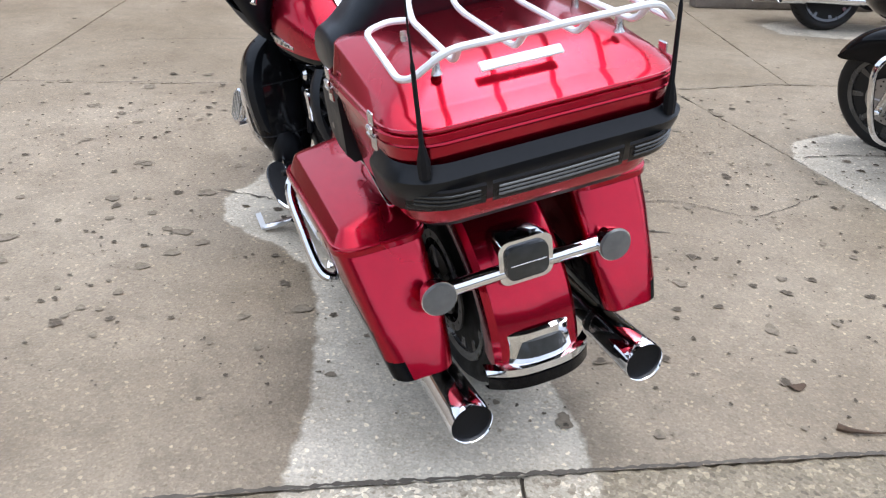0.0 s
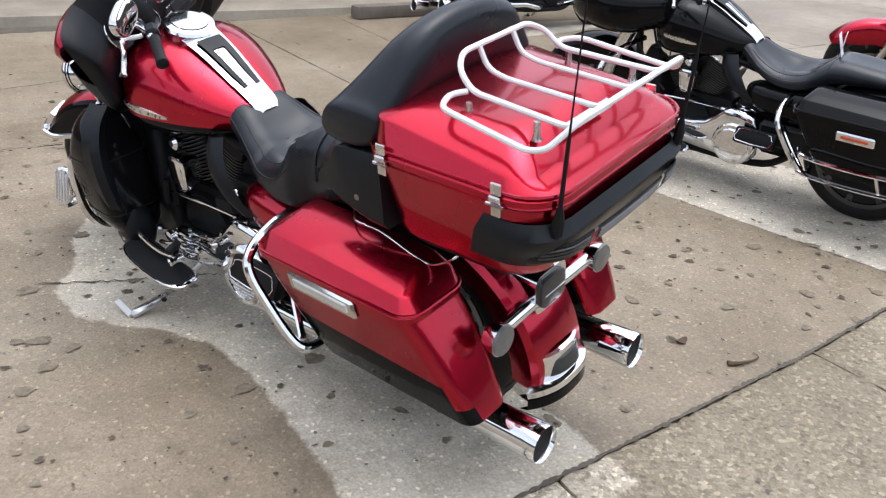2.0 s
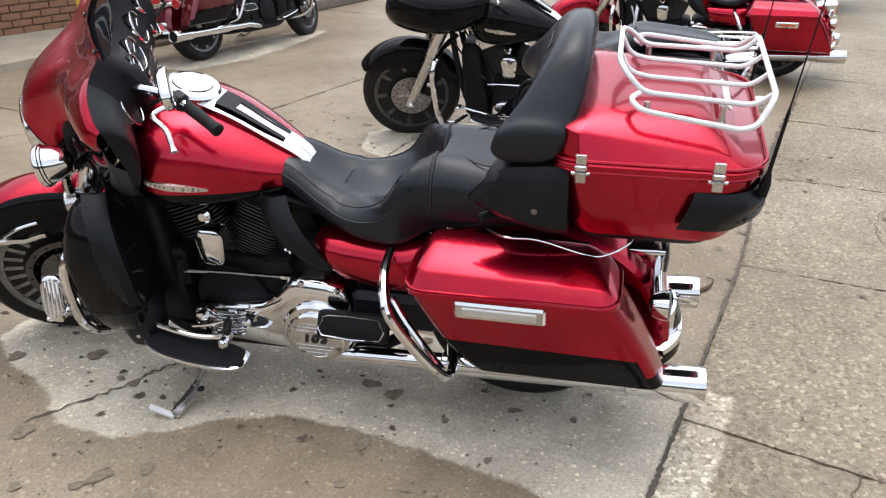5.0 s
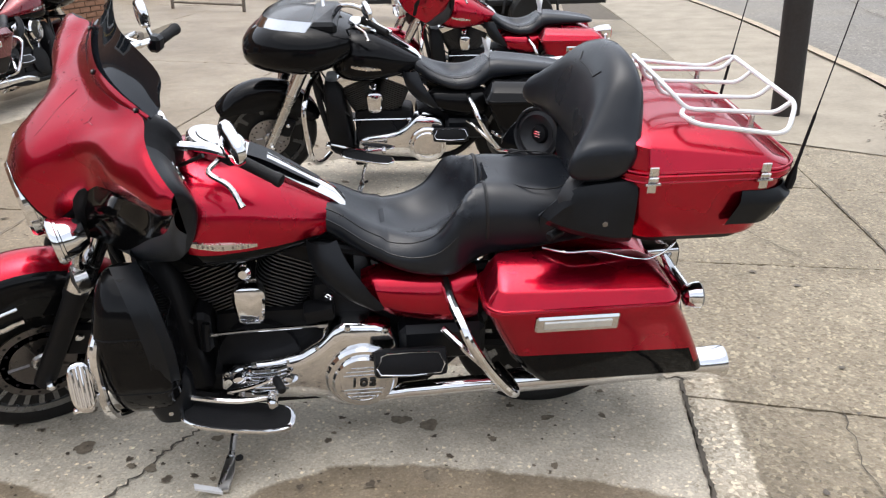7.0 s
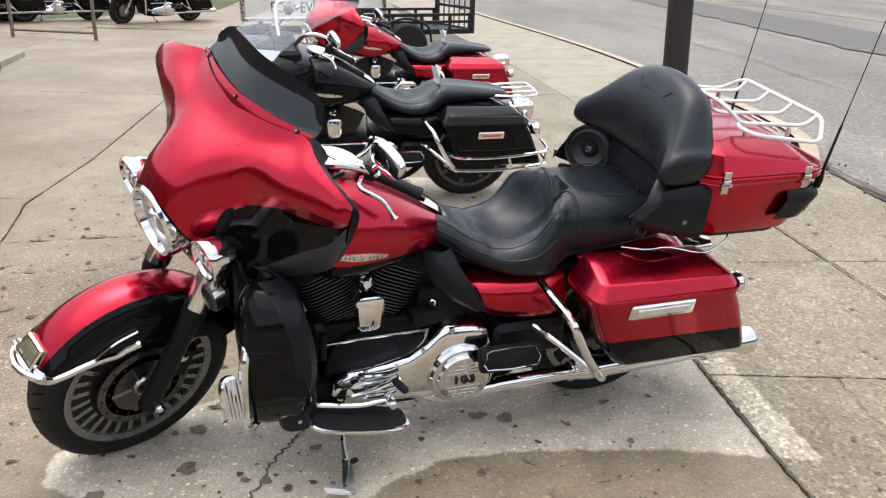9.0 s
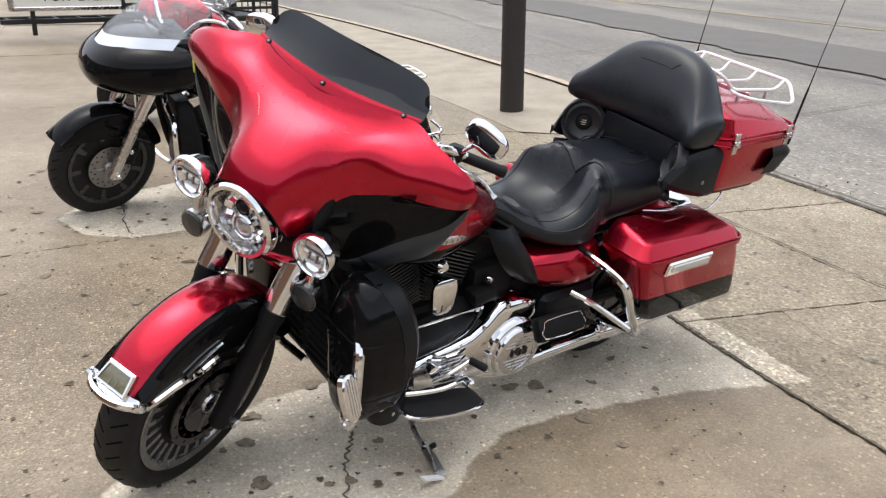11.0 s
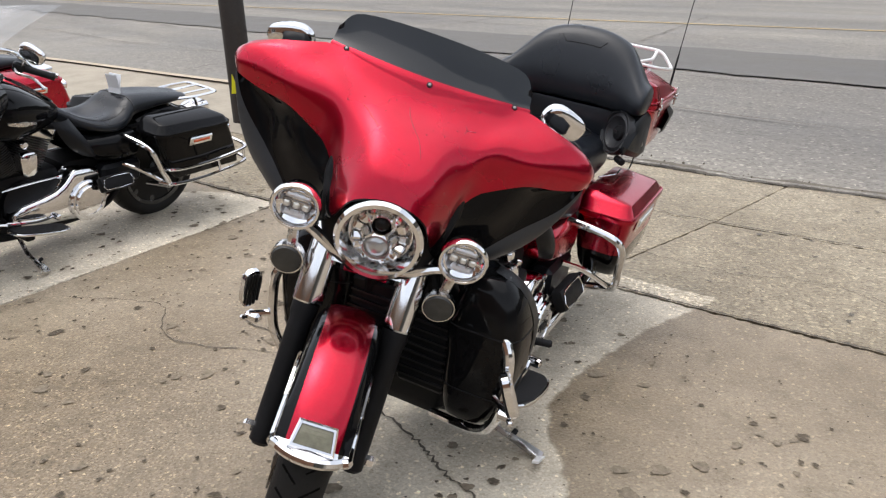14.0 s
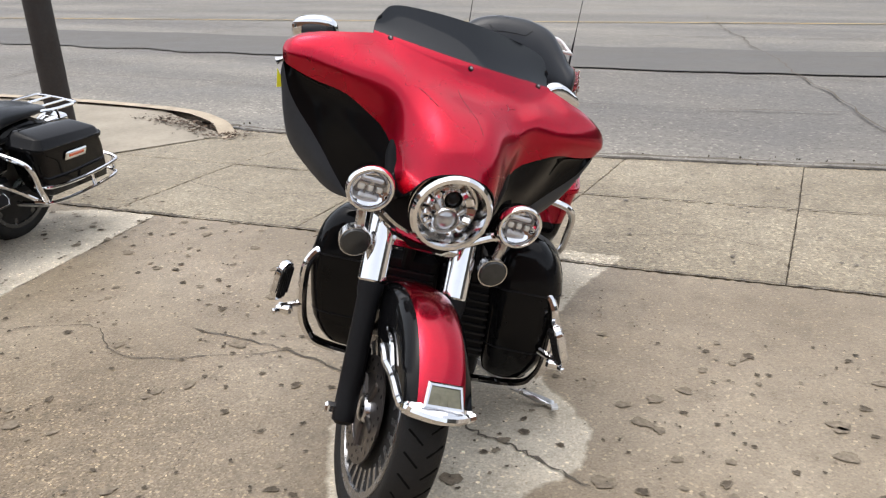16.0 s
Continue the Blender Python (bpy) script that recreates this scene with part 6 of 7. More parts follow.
STRAP = material("yellow_post_paint", (0.65, 0.42, 0.02), 0.5, var=0.12, scale=10)
HORIZONRING = material("dark_horizon_ring", (0.06, 0.055, 0.045), 0.95, var=0.4, scale=0.3)
LEAFDIRT = material("dead_leaves", (0.08, 0.05, 0.03), 0.9, var=0.4, scale=20)

DRY_A = [(-.36, 1.30), (-.345, 1.6), (-.335, 1.78), (-.37, 2.1), (-.415, 2.38), (-.48, 2.56), (-.60, 2.70), (-.74, 2.79), (-.86, 2.90), (-.90, 3.12), (-.82, 3.28), (-.80, 3.55), (-.72, 3.76), (-.55, 3.80), (-.35, 3.62), (-.10, 3.3), (.10, 2.8), (.26, 2.2), (.33, 1.92), (.385, 1.75), (.42, 1.45)]
DRY_B = [(1.80, 4.20), (1.72, 3.92), (2.08, 2.86), (2.37, 1.96), (2.75, 2.02), (3.0, 2.2), (3.2, 2.6), (3.05, 3.2), (2.8, 3.8), (2.5, 4.25), (2.12, 4.40)]
DRY_C = [(2.7, 6.95), (2.6, 7.3), (2.9, 7.55), (3.7, 7.6), (4.9, 7.7), (5.0, 7.4), (4.2, 7.1), (3.4, 6.9)]


def dist_in(poly_pts, X, Y):
    """Signed distance to a closed outline, positive inside."""
    p = np.array(poly_pts)
    best = np.full(X.shape, 1e9)
    inside = np.zeros(X.shape, bool)
    for a, b in zip(p, np.roll(p, -1, axis=0)):
        d = b - a
        t = np.clip(((X - a[0]) * d[0] + (Y - a[1]) * d[1]) / (d @ d), 0, 1)
        best = np.minimum(best, np.hypot(X - a[0] - t * d[0], Y - a[1] - t * d[1]))
        cross = ((a[1] > Y) != (b[1] > Y)) & (X < (b[0] - a[0]) * (Y - a[1]) / (b[1] - a[1] + 1e-12) + a[0])
        inside ^= cross
    return np.where(inside, best, -best)


def dryness(X, Y):
    w = np.zeros(X.shape)
    for q, soft in ((DRY_A, .05), (DRY_B, .06), (DRY_C, .10)):
        w = np.maximum(w, np.clip(0.5 + dist_in(q, X, Y) / (2 * soft), 0, 1))
    return w


WORN = [(-.05, 3.75), (.15, 3.35), (.7, 3.2), (1.3, 3.6), (1.3, 4.4), (.9, 5.0), (.0, 5.0), (-.5, 4.6), (-.4, 4.1)]

ground = tagged(new("ground", bpy.data.meshes.new("ground")), "brown dirt and rough ground reaching the horizon", "ground", kind="structure")
ground.data.from_pydata([(-400, -400, -.014), (400, -400, -.014), (400, 400, -.014), (-400, 400, -.014)], [], [(0, 1, 2, 3)])
ground.data.materials.append(DIRT)


def slab(name, c00, c10, c11, c01, mat, parent, step, seed, z=0.0, gap=0.0045, f0=None, f1=None):
    """A concrete slab over four corners, with worn edges and its own slight tilt."""
    rnd = random.Random(seed)
    c = [Vector((*q, 0)) for q in (c00, c10, c11, c01)]
    nu = max(2, int(((c[1] - c[0]).length + (c[2] - c[3]).length) / 2 / step))
    nv = max(2, int(((c[3] - c[0]).length + (c[2] - c[1]).length) / 2 / step))
    u, v = np.meshgrid(np.linspace(0, 1, nu + 1), np.linspace(0, 1, nv + 1), indexing="ij")
    a = [np.array(q) for q in c]
    pt = ((1 - u)[..., None] * (1 - v)[..., None] * a[0] + u[..., None] * (1 - v)[..., None] * a[1] + u[..., None] * v[..., None] * a[2] + (1 - u)[..., None] * v[..., None] * a[3])
    if f0:
        x0, x1 = a[0][0] + (a[1][0] - a[0][0]) * u, a[3][0] + (a[2][0] - a[3][0]) * u
        y0, y1 = np.vectorize(f0)(x0), np.vectorize(f1)(x1)
        pt[..., 0], pt[..., 1] = x0 + (x1 - x0) * v, y0 + (y1 - y0) * v
    rag = np.random.RandomState(seed).rand(nu + 1, nv + 1)
    mid = np.mean(a, axis=0)
    border = (u == 0) | (u == 1) | (v == 0) | (v == 1)
    shrink = gap * (0.5 + 1.4 * rag)
    way = mid - pt
    way /= np.linalg.norm(way, axis=2)[..., None] + 1e-9
    pt = pt + np.where(border, shrink, 0)[..., None] * way
    zz = z + rnd.uniform(-.002, .002) + np.where(border, -.006 * rag, 0)
    pt[..., 2] = zz
    verts = pt.reshape(-1, 3)
    idx = np.arange(verts.shape[0]).reshape(nu + 1, nv + 1)
    f = np.stack([idx[:-1, :-1], idx[1:, :-1], idx[1:, 1:], idx[:-1, 1:]], axis=-1).reshape(-1, 4)
    rim = list(idx[:, 0]) + list(idx[-1, 1:]) + list(idx[-2::-1, -1]) + list(idx[0, -2:0:-1])
    base = len(verts)
    low = verts[rim].copy()
    low[:, 2] = -.06
    k = len(rim)
    walls = [(rim[i], base + i, base + (i + 1) % k, rim[(i + 1) % k]) for i in range(k)]
    me = bpy.data.meshes.new(name)
    me.from_pydata(np.concatenate([verts, low]).tolist(), [], f.tolist() + walls)
    me.materials.append(mat)
    at = me.attributes.new("dry", 'FLOAT', 'POINT')
    w = dryness(verts[:, 0], verts[:, 1])
    at.data.foreach_set("value", np.concatenate([w, w[rim]]).astype(np.float32))
    wr = me.attributes.new("worn", 'FLOAT', 'POINT')
    w = np.clip(0.5 + dist_in(WORN, verts[:, 0], verts[:, 1]) / .7, 0, 1)
    wr.data.foreach_set("value", np.concatenate([w, w[rim]]).astype(np.float32))
    ob = new(name, me)
    ob.parent = parent
    return ob


lot = tagged(new("pavement_lot"), "damp brown concrete forecourt of large slabs with dry pale patches", "concrete forecourt", kind="structure")
walkway = tagged(new("pavement_walkway"), "exposed aggregate concrete walkway between the forecourt and the road", "walkway", kind="structure")


# forecourt row between the rear and the front joint
cuts = [(-10.6, -9.2), (-6.6, -5.4), (-2.55, -1.62), (1.36, 2.37), (5.4, 6.3), (9.3, 10.2), (13.4, 14.2)]
for i, ((fa, ra), (fb, rb)) in enumerate(zip(cuts, cuts[1:])):
    slab("slab", (ra, REAR(ra)), (rb, REAR(rb)), (fb, FRONT(fb)), (fa, FRONT(fa)), CONCRETE, lot, .022 if i in (2, 3) else .12, 10 + i, f0=REAR, f1=FRONT)
BACK = lambda x: FRONT(x) + 3.0 + .02 * x
cuts3 = [(-10.9, -10.6), (-6.9, -6.6), (-2.75, -2.55), (.95, 1.3), (2.05, 2.2), (6.2, 6.3), (9.9, 10.1), (13.8, 14.0)]
for i, ((ba, fa), (bb, fb)) in enumerate(zip(cuts3, cuts3[1:])):
    slab("slab", (fa, FRONT(fa)), (fb, FRONT(fb)), (bb, BACK(bb)), (ba, BACK(ba)), CONCRETE, lot, .05 if i in (2, 3, 4, 5) else .2, 30 + i, f0=FRONT, f1=BACK)
for i, (a, b) in enumerate(((-11, -6.8), (-6.8, -2.8))):
    slab("slab", (a, BACK(a)), (b, BACK(b)), (b - .3, BACK(b) + 4), (a - .3, BACK(a) + 4), CONCRETE, lot, .3, 40 + i)
for i, (a, b) in enumerate(((8.5, 12.5), (12.5, 18), (18, 26))):
    slab("slab", (a, BACK(a)), (b, BACK(b)), (b - .3, BACK(b) + 5), (a - .3, BACK(a) + 5), CONCRETE, lot, .3, 45 + i)
slab("slab", (14.0, REAR(14.0)), (26, REAR(26)), (26, BACK(26)), (14, BACK(14)), CONCRETE, lot, .3, 50)
# walkway: two rows of squares
cw1 = [(-6.3, -6.5), (-5.0, -5.2), (-3.7, -3.9), (-2.4, -2.55), (-.97, -1.14), (.28, .22), (1.63, 1.44), (2.9, 2.7), (4.1, 4.0), (5.6, 5.5), (7.2, 7.1), (8.8, 8.7), (10.4, 10.3), (12, 11.9)]
for i, ((ma, ra), (mb, rb)) in enumerate(zip(cw1, cw1[1:])):
    slab("slab", (ma, MIDWALK(ma)), (mb, MIDWALK(mb)), (rb, REAR(rb)), (ra, REAR(ra)), AGGREGATE, walkway, .03 if 2 < i < 8 else .15, 60 + i, z=.004, f0=MIDWALK, f1=REAR)
cw0 = [(-6.0, -6.3), (-4.7, -5.0), (-3.4, -3.7), (-2.1, -2.4), (-.81, -.97), (.38, .28), (1.75, 1.63), (2.95, 2.9), (3.95, 4.1)]
for i, ((ea, ma), (eb, mb)) in enumerate(zip(cw0, cw0[1:])):
    slab("slab", (ea, EDGE(ea)), (eb, EDGE(eb)), (mb, MIDWALK(mb)), (ma, MIDWALK(ma)), AGGREGATE, walkway, .03 if 2 < i < 8 else .15, 80 + i, z=.002, f0=EDGE, f1=MIDWALK)

# the road
bm = bmesh.new()
xs = [-60, -20, -6] + [-5 + .25 * i for i in range(48)] + [8, 9.5, 11, 12.5, 14, 17, 20, 30, 40, 90]
vs = []
for i, x in enumerate(xs):
    e = max(EDGE(x), float(np.interp(x, [6.25, 8.3, 11, 14.16, 20, 40, 90], [-.30, .06, .55, 1.30, 2.87, 8, 20.8])) + .02 if x > 6.5 else -99) - .02 + .03 * noise.noise(Vector((x * 3, 0, 0)))
    vs.append([bm.verts.new((x, e, -.006)), bm.verts.new((x, e - .12, -.002)), bm.verts.new((x, e - 2, .0)), bm.verts.new((x, e - 26, .02))])
for a, b in zip(vs, vs[1:]):
    for j in range(3):
        bm.faces.new((a[j], a[j + 1], b[j + 1], b[j]))
road = tagged(part("road", bm, ASPHALT), "worn grey asphalt road with long cracks", "road", kind="structure")
bm = bmesh.new()
for off in (0,):
    pts = [(-60, -26.8), (-20, -17.9), (0, -13.45), (14, -10.35), (22, -8.6), (60, -.2)]
    skin(bm, [[Vector((x, y, .022)) for x, y in pts], [Vector((x, y - .13, .022)) for x, y in pts]], wrap=False)
part("centre_line", bm, YELLOW, road, "faded yellow centre line")
bm = bmesh.new()
pts = [(x, EDGE(x) - 28) for x in (-60, 0, 60, 120)]
skin(bm, [[Vector((x, y + 2.2, .022)) for x, y in pts], [Vector((x, y + 2.1, .10)) for x, y in pts], [Vector((x, y + 1.2, .10)) for x, y in pts], [Vector((x, y - 40, .10)) for x, y in pts]], wrap=False, mat=lambda i, j: 0 if i < 2 else 1)
tagged(part("verge", bm, [KERB, GRASS]), "pale kerb and dull grass across the road", "verge", kind="structure")


def crack(name, pts, w, mat, parent, z=.004, seed=0, n=7, jit=.02):
    """A ragged dark crack lying in the surface."""
    rnd = random.Random(seed)
    line = cr([Vector((x, y, z)) for x, y in pts], n)
    L, Rr = [], []
    for i, p in enumerate(line):
        d = (line[min(i + 1, len(line) - 1)] - line[max(i - 1, 0)]).normalized()
        s = Vector((-d.y, d.x, 0))
        o = s * rnd.uniform(-jit, jit) * .5
        ww = w * rnd.uniform(.25, 1.0) * (0.3 if i in (0, len(line) - 1) else 1)
        L.append(p + o + s * ww / 2)
        Rr.append(p + o - s * ww / 2)
    bm = bmesh.new()
    skin(bm, [L, Rr], wrap=False)
    return part(name, bm, mat, parent, smooth=False)


crack("crack", [(-.96, 3.18), (-.72, 3.115), (-.55, 3.09), (-.42, 3.06), (-.28, 3.03), (0, 3.0), (.4, 2.95), (.9, 3.0)], .014, CRACKMAT, lot, seed=1, n=10)
crack("crack", [(1.74, 3.95), (2.0, 4.02), (2.3, 4.06), (2.6, 4.1)], .012, CRACKMAT, lot, seed=2)
crack("crack", [(-2.3, 5.6), (-1.2, 5.9), (0, 6.3), (.9, 6.2)], .010, CRACKMAT, lot, seed=3, n=12)
crack("crack", [(.32, 2.9), (.9, 3.3), (1.3, 3.2), (1.7, 3.5)], .007, CRACKMAT, lot, seed=4, n=12)
crack("crack", [(.25, 1.05), (-.2, 1.0), (-.6, .8), (-1.1, .85)], .006, CRACKMAT, walkway, .010, seed=5, n=12)
crack("crack", [(1.6, 1.0), (2.2, 1.35), (2.9, 1.3)], .006, CRACKMAT, walkway, .010, seed=6, n=12)
for s, (y0, w) in enumerate(((-2.2, .03), (-4.5, .03), (-6.8, .04), (-9.5, .035))):
    crack("tar_crack", [(x, EDGE(x) + y0 + .3 * noise.noise(Vector((x * .4, y0, 3)))) for x in np.linspace(-14, 40, 30)], w, DIRT, road, .024, 20 + s, 4, .08)
for s, x in enumerate((-6, -1.5, 4, 9, 15)):
    crack("tar_crack", [(x + .4 * k + .15 * noise.noise(Vector((k, x, 1))), EDGE(x) - .6 - k) for k in range(14)], .03, DIRT, road, .024, 40 + s, 4, .06)

# darker resurfaced lane strip with ragged edges
TAR = material("darker_patched_asphalt", (0.080, 0.074, 0.066), 0.75, var=0.25, scale=1.2, bump=0.5, bscale=90, col2=(0.13, 0.121, 0.108), rvar=0.1)
bm = bmesh.new()
xs_ = np.linspace(-14, 40, 200)
skin(bm, [[Vector((x, EDGE(x) - d_ + .22 * noise.noise(Vector((x * .9, d_, 2))) + .10 * noise.noise(Vector((x * 4, d_, 5))), .0235)) for x in xs_] for d_ in (4.9, 7.5)], wrap=False)
part("tar_strip", bm, TAR, road, smooth=False)
# broken edge of the asphalt along the walkway and its crumbs
bm = bmesh.new()
xs_ = np.linspace(-6, 9, 260)
skin(bm, [[Vector((x, EDGE(x) - .015 - k_ * (.045 + .075 * noise.noise(Vector((x * 2.1, 7, 2))) + .05 * noise.noise(Vector((x * 9, 3, 2)))), .0245)) for x in xs_] for k_ in (0, 1)], wrap=False)
part("broken_edge", bm, DIRT, road, smooth=False)
bm = bmesh.new()
rnd = random.Random(21)
for _ in range(260):
    x = rnd.uniform(-2.5, 7)
    r = .003 + .010 * rnd.random() ** 3
    y = EDGE(x) + rnd.gauss(-.06, .10)
    z = (.022 if y < EDGE(x) else .009) + r * .3
    bmesh.ops.create_icosphere(bm, subdivisions=1, radius=r, matrix=pose(x, y, z, rnd.uniform(0, 90), rnd.uniform(0, 90), rnd.uniform(0, 90)) @ Matrix.Diagonal((1, rnd.uniform(.6, 1), rnd.uniform(.4, .7), 1)))
tagged(part("gravel", bm, DIRT, None, smooth=False), "loose crumbs of asphalt along the road's edge", "gravel", kind="stuff")

# dirt and grit caught in the joint behind the bikes, crumbled towards the black bike
crack("joint_dirt", [(x, REAR(x)) for x in np.linspace(-2.2, 2.3, 26)], .020, CRACKMAT, lot, .0085, 61, 14, .006)
crack("joint_dirt", [(x, REAR(x) + .02 * noise.noise(Vector((x * 4, 1, 1)))) for x in np.linspace(2.2, 4.6, 20)], .045, DIRT, lot, .0085, 62, 6, .03)
crack("joint_dirt", [(x, FRONT(x)) for x in np.linspace(-3, 6, 40)], .010, CRACKMAT, lot, .0045, 63, 5, .008)
crack("joint_dirt", [(x, EDGE(x)) for x in np.linspace(-3, 3.8, 30)], .05, CRACKMAT, walkway, .0095, 64, 6, .03)
crack("joint_dirt", [(x, MIDWALK(x)) for x in np.linspace(-3, 3, 30)], .016, CRACKMAT, walkway, .0105, 65, 5, .01)

# old gum and oil spots, thin and uneven
rnd = random.Random(7)


def spots(name, n, area, mat, parent, zoff, r0, r1, halo=None):
    bm = bmesh.new()
    for _ in range(n):
        x, y = rnd.uniform(area[0], area[1]), rnd.uniform(area[2], area[3])
        r = r0 + (r1 - r0) * rnd.random() ** 3.5
        ang = rnd.uniform(0, 6.28)
        el = rnd.uniform(.62, 1)
        k = 26
        ring = []
        ph = [rnd.uniform(0, 6.28) for _ in range(4)]
        for i in range(k):
            t = 2 * math.pi * i / k
            q = r * (.78 + .10 * math.sin(2 * t + ph[0]) + .10 * math.sin(3 * t + ph[1]) + .07 * math.sin(5 * t + ph[2]) + .05 * math.sin(9 * t + ph[3]))
            px, py = q * math.cos(t), q * el * math.sin(t)
            ring.append(bm.verts.new((x + px * math.cos(ang) - py * math.sin(ang), y + px * math.sin(ang) + py * math.cos(ang), zoff)))
        bm.faces.new(ring).material_index = 0
        # a softer rim round the darker core
        c_ = Vector((x, y, zoff))
        for lay, (grow, sway) in enumerate(((1.16, .06), (1.38, .12)) if halo else ()):
            pa, pb = rnd.uniform(0, 6.28), rnd.uniform(0, 6.28)
            bm.faces.new([bm.verts.new(c_ - Vector((0, 0, .0003 * (lay + 1))) + (v.co - c_) * (grow + sway * math.sin(6 * math.pi * j / k + pa) + sway * .6 * math.sin(14 * math.pi * j / k + pb))) for j, v in enumerate(ring)]).material_index = lay + 1
    return part(name, bm, [mat, *halo] if halo else mat, parent, smooth=False)


GUM2 = material("brown_stain_spots", (0.20, 0.165, 0.122), 0.85, spec=.2, var=0.4, scale=60)
GUM3 = material("brown_spot_rims", (0.145, 0.118, 0.087), 0.85, spec=.2, var=0.45, scale=60)
tagged(spots("gum_spots", 700, (-3.2, 3.4, 1.7, 5.0), GUM2, None, .0042, .006, .046), "brown stains on the concrete", "stains", kind="stuff")
tagged(spots("gum_spots", 1050, (-3.4, 3.4, 1.75, 5.2), GUM, None, .0052, .004, .021, (GUM3, GUM2)), "dark flattened gum and oil spots on the concrete", "stains", kind="stuff")
tagged(spots("gum_spots", 1500, (-3.6, 3.4, 1.75, 5.4), GUM, None, .0045, .0025, .011), "small dark grit and oil specks on the concrete", "stains", kind="stuff")
tagged(spots("gum_spots", 420, (-3.0, 4.0, -.6, 1.35), GUMDRY, None, .0105, .005, .022), "brown spots on the walkway", "stains", kind="stuff")
tagged(spots("gum_spots", 160, (-3.0, 4.0, 5.2, 8.0), GUM, None, .0045, .006, .030), "dark spots on the back slabs", "stains", kind="stuff")

bm = bmesh.new()
lf_ = [Vector((.026 * math.cos(t), .016 * math.sin(t) * (1 + .15 * math.cos(3 * t)), .004 + .004 * math.cos(2 * t))) for t in [2 * math.pi * k / 14 for k in range(14)]]
skin(bm, [[p * .98 - Vector((0, 0, .002)) for p in lf_], lf_, [p * .5 + Vector((0, 0, .001)) for p in lf_]])
bm.transform(pose(1.045, 1.98, .004, 0, 0, 20))
tagged(part("fallen_leaf", bm, LEAFDIRT), "curled brown leaf lying on the damp concrete", "leaf")
bm = bmesh.new()
tube(bm, [(1.09, 1.805, .005), (1.115, 1.79, .008), (1.145, 1.785, .009), (1.19, 1.785, .007), (1.225, 1.795, .006), (1.23, 1.825, .005)], lambda t: .0105 * (1 - t) ** 2 + .0016, 6, 4)
tagged(part("twig", bm, LEAFDIRT), "dark curled twig lying on the concrete", "twig")

# kerb and raised pavement by the pole
# plain far enclosure all round, added beyond what is seen to darken the horizon light
bm = bmesh.new()
rr0, rr1 = [], []
for k in range(72):
    a = 2 * math.pi * k / 72
    q = 75 + 6 * noise.noise(Vector((math.cos(a) * 3, math.sin(a) * 3, 0)))
    h = 13 + 5 * noise.noise(Vector((math.cos(a) * 6, math.sin(a) * 6, 4)))
    rr0.append(Vector((q * math.cos(a), q * math.sin(a), -.5)))
    rr1.append(Vector((q * math.cos(a), q * math.sin(a), h)))
skin(bm, [rr0, rr1], cap=False)
tagged(part("backdrop", bm, HORIZONRING), "added dark ring round the horizon, out of view", "backdrop", kind="structure")

KERBLINE = [(3.6, .05), (3.78, -.12), (4.1, -.28), (4.9, -.40), (6.25, -.30), (8.3, .06), (11, .55), (14.16, 1.30), (20, 2.87), (40, 8)]
bm = bmesh.new()
ln = cr([Vector((x, y, 0)) for x, y in KERBLINE], 6)
rows = [[], [], [], []]
for i, p in enumerate(ln):
    d = (ln[min(i + 1, len(ln) - 1)] - ln[max(i - 1, 0)]).normalized()
    s = Vector((-d.y, d.x, 0))
    h = .10 * min(1, max(0, i - 3) / 12)
    j = .012 * noise.noise(Vector((i * .7, 3, 1)))
    for r, (o, z) in zip(rows, ((0, -.02), (.012 + j, h - .02), (.03 + j, h + .002), (.17, h + .004))):
        r.append(p + s * o + Vector((0, 0, z)))
skin(bm, rows, wrap=False)
kerb = tagged(part("kerb", bm, KERB), "worn pale concrete kerb with broken edge", "kerb", kind="structure")
bm = bmesh.new()
inner = [(4.05, 1.03), (4.75, 1.14), (7, 1.6), (9, 2.0), (13, 2.9), (20, 4.6), (40, 9.7)]
outer = [(3.74, .06), (4.9, -.27), (7, -.06), (9, .32), (13, 1.14), (20, 3.0), (40, 8.1)]
skin(bm, [[Vector((x, y, -.02)) for x, y in inner], [Vector((x, y - .01, .010)) for x, y in inner], [Vector((x, y, .006 if x < 4 else .080)) for x, y in outer]], wrap=False)
tagged(part("pavement_verge", bm, WALK), "raised concrete pavement round the pole", "pavement", kind="structure")

# leaf litter where the kerb starts
bm = bmesh.new()
rl = random.Random(11)
for _ in range(420):
    t = rl.random()
    x, y = 3.55 + 1.3 * t + rl.gauss(0, .10), -.05 + .32 * t * (1 - t) + rl.gauss(0, .09)
    a, r = rl.uniform(0, 6.28), rl.uniform(.008, .028)
    z = .012 + rl.random() * .012 + (.05 if t > .5 else .02) * (x > 3.95)
    q = [bm.verts.new((x + r * math.cos(a + k) * (1 if k % 2 else .5), y + r * math.sin(a + k) * (1 if k % 2 else .5), z + rl.uniform(-.004, .006))) for k in (0, 1.57, 3.14, 4.71)]
    bm.faces.new(q)
tagged(part("leaf_litter", bm, LEAFDIRT, smooth=False), "brown dead leaves gathered by the kerb end", "leaves", kind="stuff")

# ---------------------------------------------------------------- the motorcycles
HERO = pose(.174, 1.923, 0, 0, -9.5, 23.0)
motorcycle(HERO, "red and black touring motorcycle with luggage box, parked on its stand", RED, BLACK, steer=26.5, tour=True, hero=True, lower=True, peg_pads=True)


